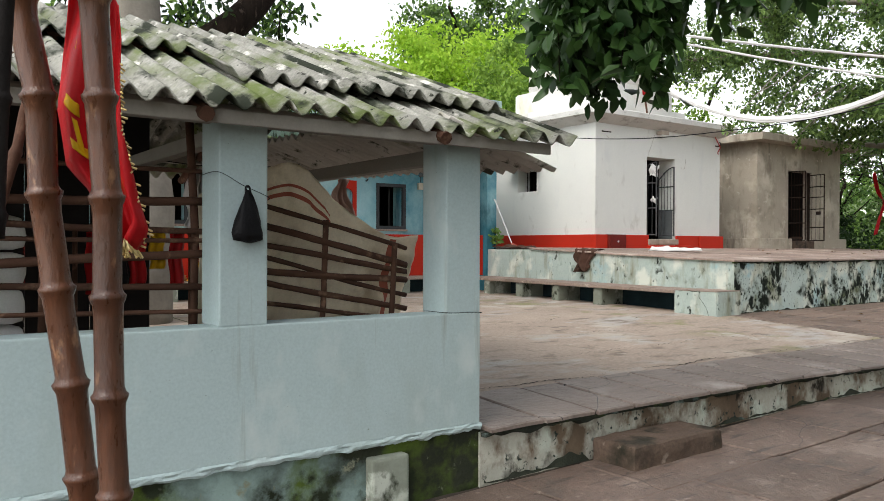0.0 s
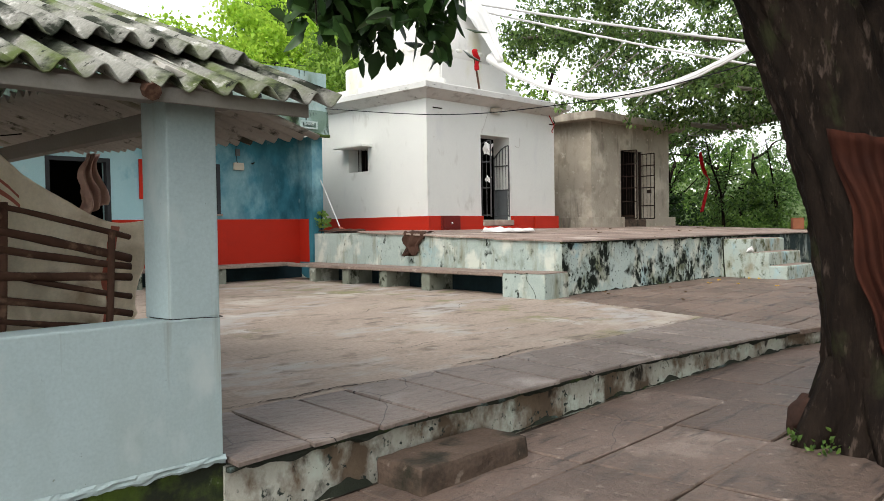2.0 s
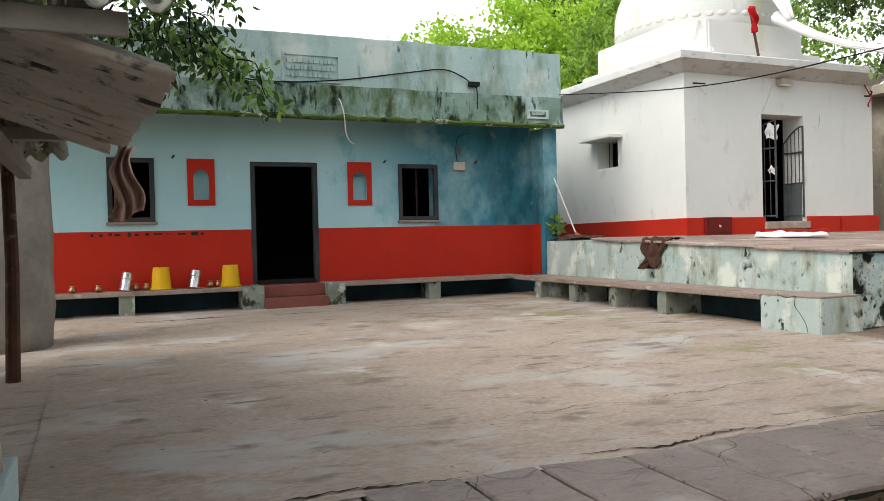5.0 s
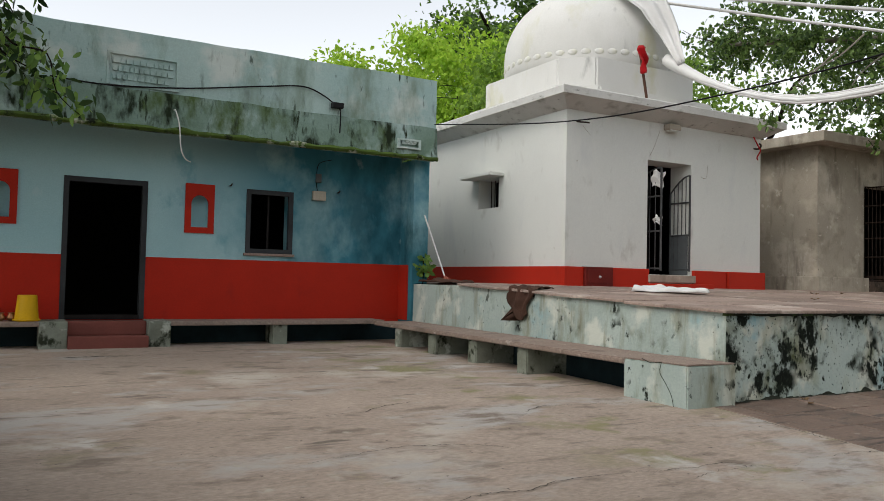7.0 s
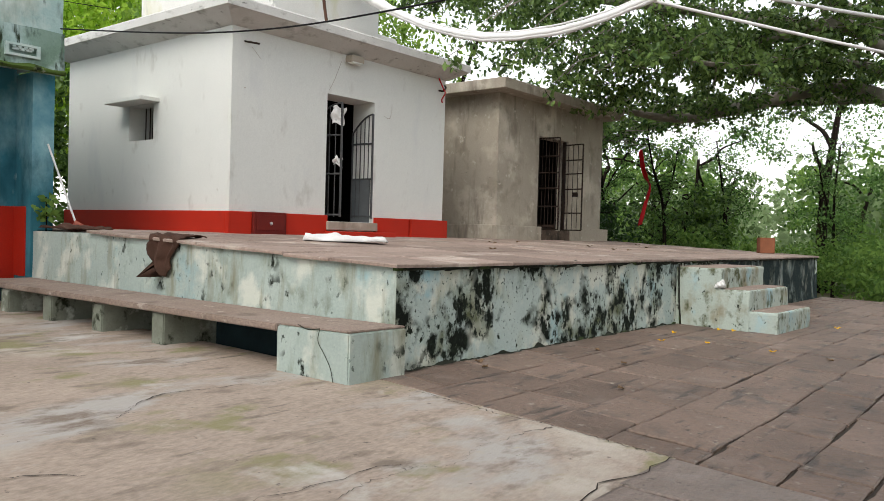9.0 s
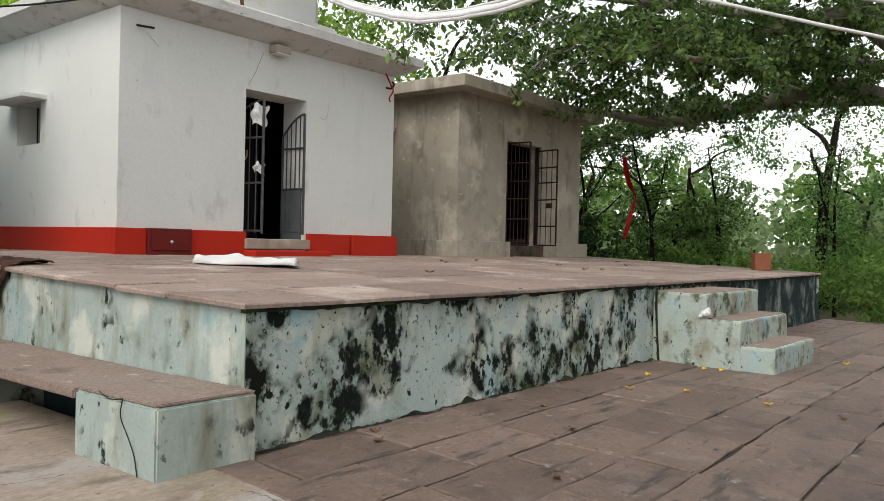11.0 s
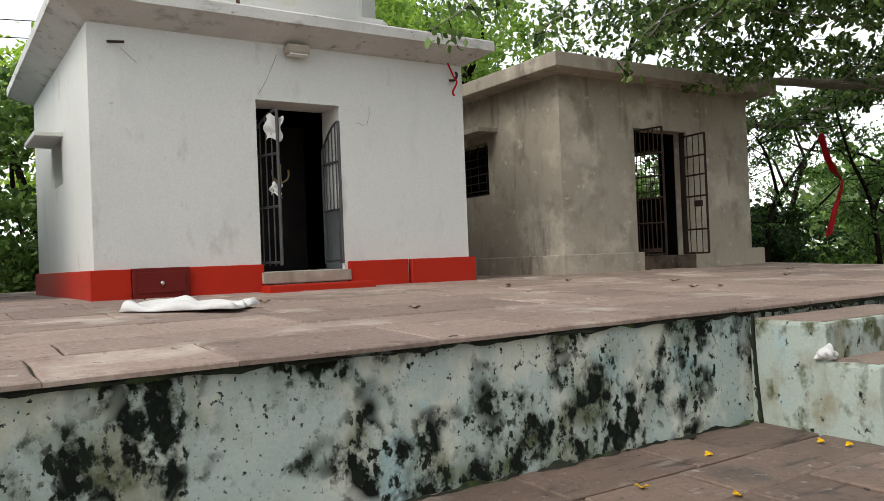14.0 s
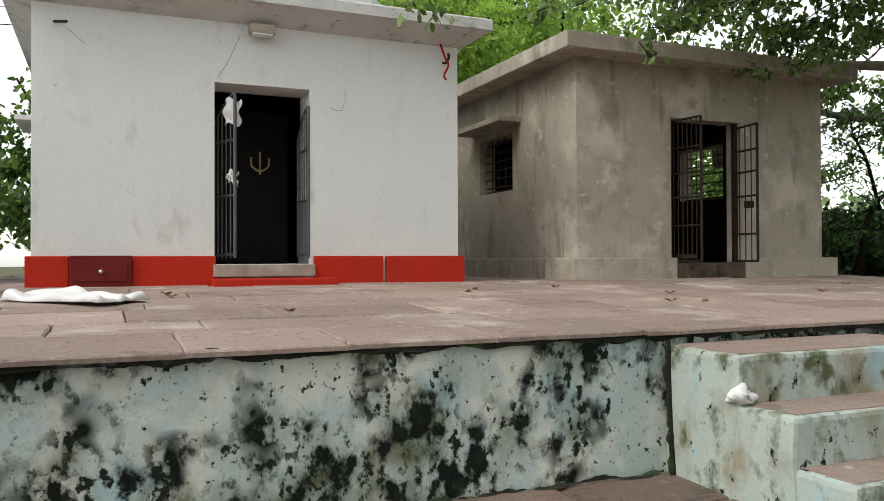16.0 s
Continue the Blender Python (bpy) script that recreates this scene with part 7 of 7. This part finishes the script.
crack([(9.45, 6.34), (9.81, 6.34), (10.09, 6.39), (10.23, 6.31), (10.78, 6.36), (11.36, 6.31)], 0.012, 4)
crack([(6.0, 8.4), (6.8, 8.8), (7.9, 8.7), (8.8, 9.1)], 0.008, 5)
crack([(4.5, 9.9), (5.6, 10.2), (6.9, 10.0)], 0.008, 6)
crack([(8.2, 10.8), (9.1, 11.1), (10.2, 10.9)], 0.008, 7)
crack([(9.3, 8.1), (9.9, 8.5), (10.8, 8.4)], 0.009, 8)
crack([(7.2, 7.4), (8.1, 7.6), (8.7, 7.3)], 0.008, 11)
crack([(4.4, 13.35), (5.0, 13.3), (5.6, 13.38)], 0.07, 9, "wet_mark")
crack([(6.2, 13.2), (6.8, 13.25), (7.3, 13.2)], 0.05, 10, "wet_mark")

# ---- moss and dirt along the foot of the walls ----
def foot_fringe(name, fn, n, height, label):
    bm = bmesh.new()

    def f(u, v):
        x, y, z, nx, ny = fn(u)
        w = max(0.0, 0.014 + 0.06 * noise.noise((u * n * 0.06, 0, 3)) + 0.03 * noise.noise((u * n * 0.19, 0, 3)))
        h = max(0.0, height * (0.25 + 1.2 * noise.noise((u * n * 0.08, 0, 7)) + 0.4 * noise.noise((u * n * 0.25, 0, 7))))
        return (x + nx * (0.005 + w * (1 - v)), y + ny * (0.005 + w * (1 - v)), z + 0.012 + h * v ** 1.5)
    sheet_grid(bm, f, n, 3)
    return solid(name, bm, M_FOOTING, label, "moss", kind="stuff", smooth=True)


foot_fringe("moss_fringe", lambda u: (11.75 + 5.7 * u, 8.0, court_z(11.75 + 5.7 * u, 8.0), 0, -1), 320, 0.05, "black-green moss along the foot of the platform wall")
foot_fringe("moss_fringe", lambda u: (5.85 + 10 * u, edge_y(5.85 + 10 * u) - 0.005, lower_z(5.85 + 10 * u, 0), 0, -1), 420, 0.06, "black-green moss along the foot of the court's low wall")
foot_fringe("moss_fringe", lambda u: (3.6 + 1.08 * u, edge_y(4) - 0.005, lower_z(4, 0), 0, -1), 40, 0.12, "black-green moss along the foot of the court's low wall")

# black damp in the corner between the platform wall and the steps
def corner_damp(u, v):
    w = 0.035 + 0.05 * max(0.0, noise.noise((v * 6, 0, 5))) + 0.02 * noise.noise((v * 17, 0, 5))
    return (17.50 - w * (1 - u), 7.985 - 0.045 * (1 - v) ** 2, court_z(17.4, 8.0) + (plat_z(17.4, 8.0) - 0.06 - court_z(17.4, 8.0)) * v)
solid("damp_streak", sheet_grid(bmesh.new(), corner_damp, 3, 60, 0.012), M_FOOTING, "black damp growth in the corner by the platform steps", "moss", kind="stuff", smooth=True)

# ---- paving stones ----
def flag(bm_corners, zf, thick, parent, material, rnd, proud=0.02, name="flagstone"):
    """One worn stone: four jittered corners, a chipped arris and a top that follows the ground."""
    bm = bmesh.new()
    cx = sum(c[0] for c in bm_corners) / 4
    cy = sum(c[1] for c in bm_corners) / 4
    lift = rnd.uniform(0, proud * 0.6)
    tilt = rnd.uniform(-0.004, 0.004), rnd.uniform(-0.004, 0.004)
    ring0, ring1, ring2 = [], [], []
    pts = []
    for k in range(4):
        a, b = bm_corners[k], bm_corners[(k + 1) % 4]
        pts.append(a)
        for f in (0.33, 0.66):
            q = f + rnd.uniform(-0.1, 0.1)
            w = rnd.uniform(-0.012, 0.008)
            dx, dy = b[0] - a[0], b[1] - a[1]
            ln = math.hypot(dx, dy) or 1
            pts.append((a[0] + dx * q + dy / ln * w, a[1] + dy * q - dx / ln * w))
    for px, py in pts:
        z = zf(px, py) + lift + (px - cx) * tilt[0] + (py - cy) * tilt[1]
        d = math.hypot(px - cx, py - cy) or 1
        f = 1 - 0.014 / d
        ring0.append(bm.verts.new((px, py, z - thick)))
        ring1.append(bm.verts.new((px, py, z - 0.01)))
        ring2.append(bm.verts.new((cx + (px - cx) * f, cy + (py - cy) * f, z)))
    n = len(pts)
    for r0, r1 in ((ring0, ring1), (ring1, ring2)):
        for k in range(n):
            bm.faces.new((r0[k], r0[(k + 1) % n], r1[(k + 1) % n], r1[k]))
    bm.faces.new(ring2)
    return part(name, bm, material, parent)


def pave(x0, x1, y0, y1, row, lmin, lmax, zf, parent, material, seed, gap=0.015, keep=None, front=None, thick=0.06, jit=0.02, clip=None):
    rnd = random.Random(seed)
    y = y0
    while y < y1 - 0.05:
        h = min(row * rnd.uniform(0.8, 1.25), y1 - y)
        if y1 - (y + h) < 0.25:
            h = y1 - y
        x = x0 - rnd.uniform(0, lmin * 0.6)
        while x < x1:
            w = rnd.uniform(lmin, lmax)
            a, b = max(x, x0), min(x + w, x1)
            if b - a > 0.15:
                c = [(a + gap, y + gap), (b - gap, y + gap), (b - gap, y + h - gap), (a + gap, y + h - gap)]
                c = [(p + rnd.uniform(-jit, jit) * 0.6, q + rnd.uniform(-jit, jit) * 0.6) for p, q in c]
                if clip:
                    c = [clip(p, q) for p, q in c]
                    if min(c[3][1] - c[0][1], c[2][1] - c[1][1]) < 0.12:
                        c = None
                if c and (keep is None or keep(c)):
                    flag(c, zf, thick, parent, material, rnd)
            x += w
        y += h


rnd = random.Random(5)
inner = [5.5 + rnd.uniform(-0.03, 0.05) for _ in range(20)]
joints = [3.62, 4.16] + [4.70 + 0.515 * k + rnd.uniform(-0.04, 0.04) for k in range(14)]
for k, (x, b) in enumerate(zip(joints, joints[1:])):
    b = min(b, 11.4)
    lean, lean_b = 0.012 * k, 0.012 * (k + 1) if k < len(joints) - 2 else 0.0
    if k == len(joints) - 2:
        b = 11.4
    g0, g1 = rnd.uniform(0.007, 0.016), rnd.uniform(0.006, 0.014)
    c = [(x + g0, edge_y(x) - 0.06 + rnd.uniform(-0.012, 0.012)), (b - g1, edge_y(b) - 0.06 + rnd.uniform(-0.012, 0.012)), (b - g1 - lean_b, inner[k + 1]), (x + g0 - lean, inner[k])]
    flag(c, court_z, 0.034, bed, M_EDGESLAB, rnd, 0.012)
def court_keep(c):
    return all(q > edge_y(p) - 0.08 for p, q in c) 
pave(11.40, 25.5, 2.6, 8.04, 0.5, 0.5, 1.1, court_z, bed, M_SLAB, 21, gap=0.0065, keep=court_keep, jit=0.018, clip=lambda p, q: (p, max(q, edge_y(p) - 0.06)))
pave(-2.5, 19.0, 0.2, 4.62, 0.8, 0.7, 1.4, lower_z, lower_bed, M_LOWSLAB, 22, gap=0.007,
     keep=lambda c: not all((p - 7.62) ** 2 + (q - 2.3) ** 2 < 0.6 for p, q in c), jit=0.03, clip=lambda p, q: (p, min(q, edge_y(max(p, 3.6)) + 0.02)))
def to_west_edge(p, q):
    return (p if p > 11.8 else left_x(q) - 0.05, q)


pave(11.66, 25.1, 8.01, 12.9, 0.66, 0.7, 1.3, plat_z, plat_bed, M_PLATSLAB, 23, thick=0.034, gap=0.004, jit=0.007, clip=to_west_edge)
pave(11.66, 25.1, 12.9, 20.5, 0.95, 1.1, 1.9, plat_z, plat_bed, M_PLATSLAB, 24, gap=0.006, jit=0.012, clip=lambda p, q: to_west_edge(p, q) if p > 11.8 else (11.8, q),
     keep=lambda c: not all(13.6 < p < 18.2 for p, q in c) and not all(20.0 < p < 24.3 for p, q in c))
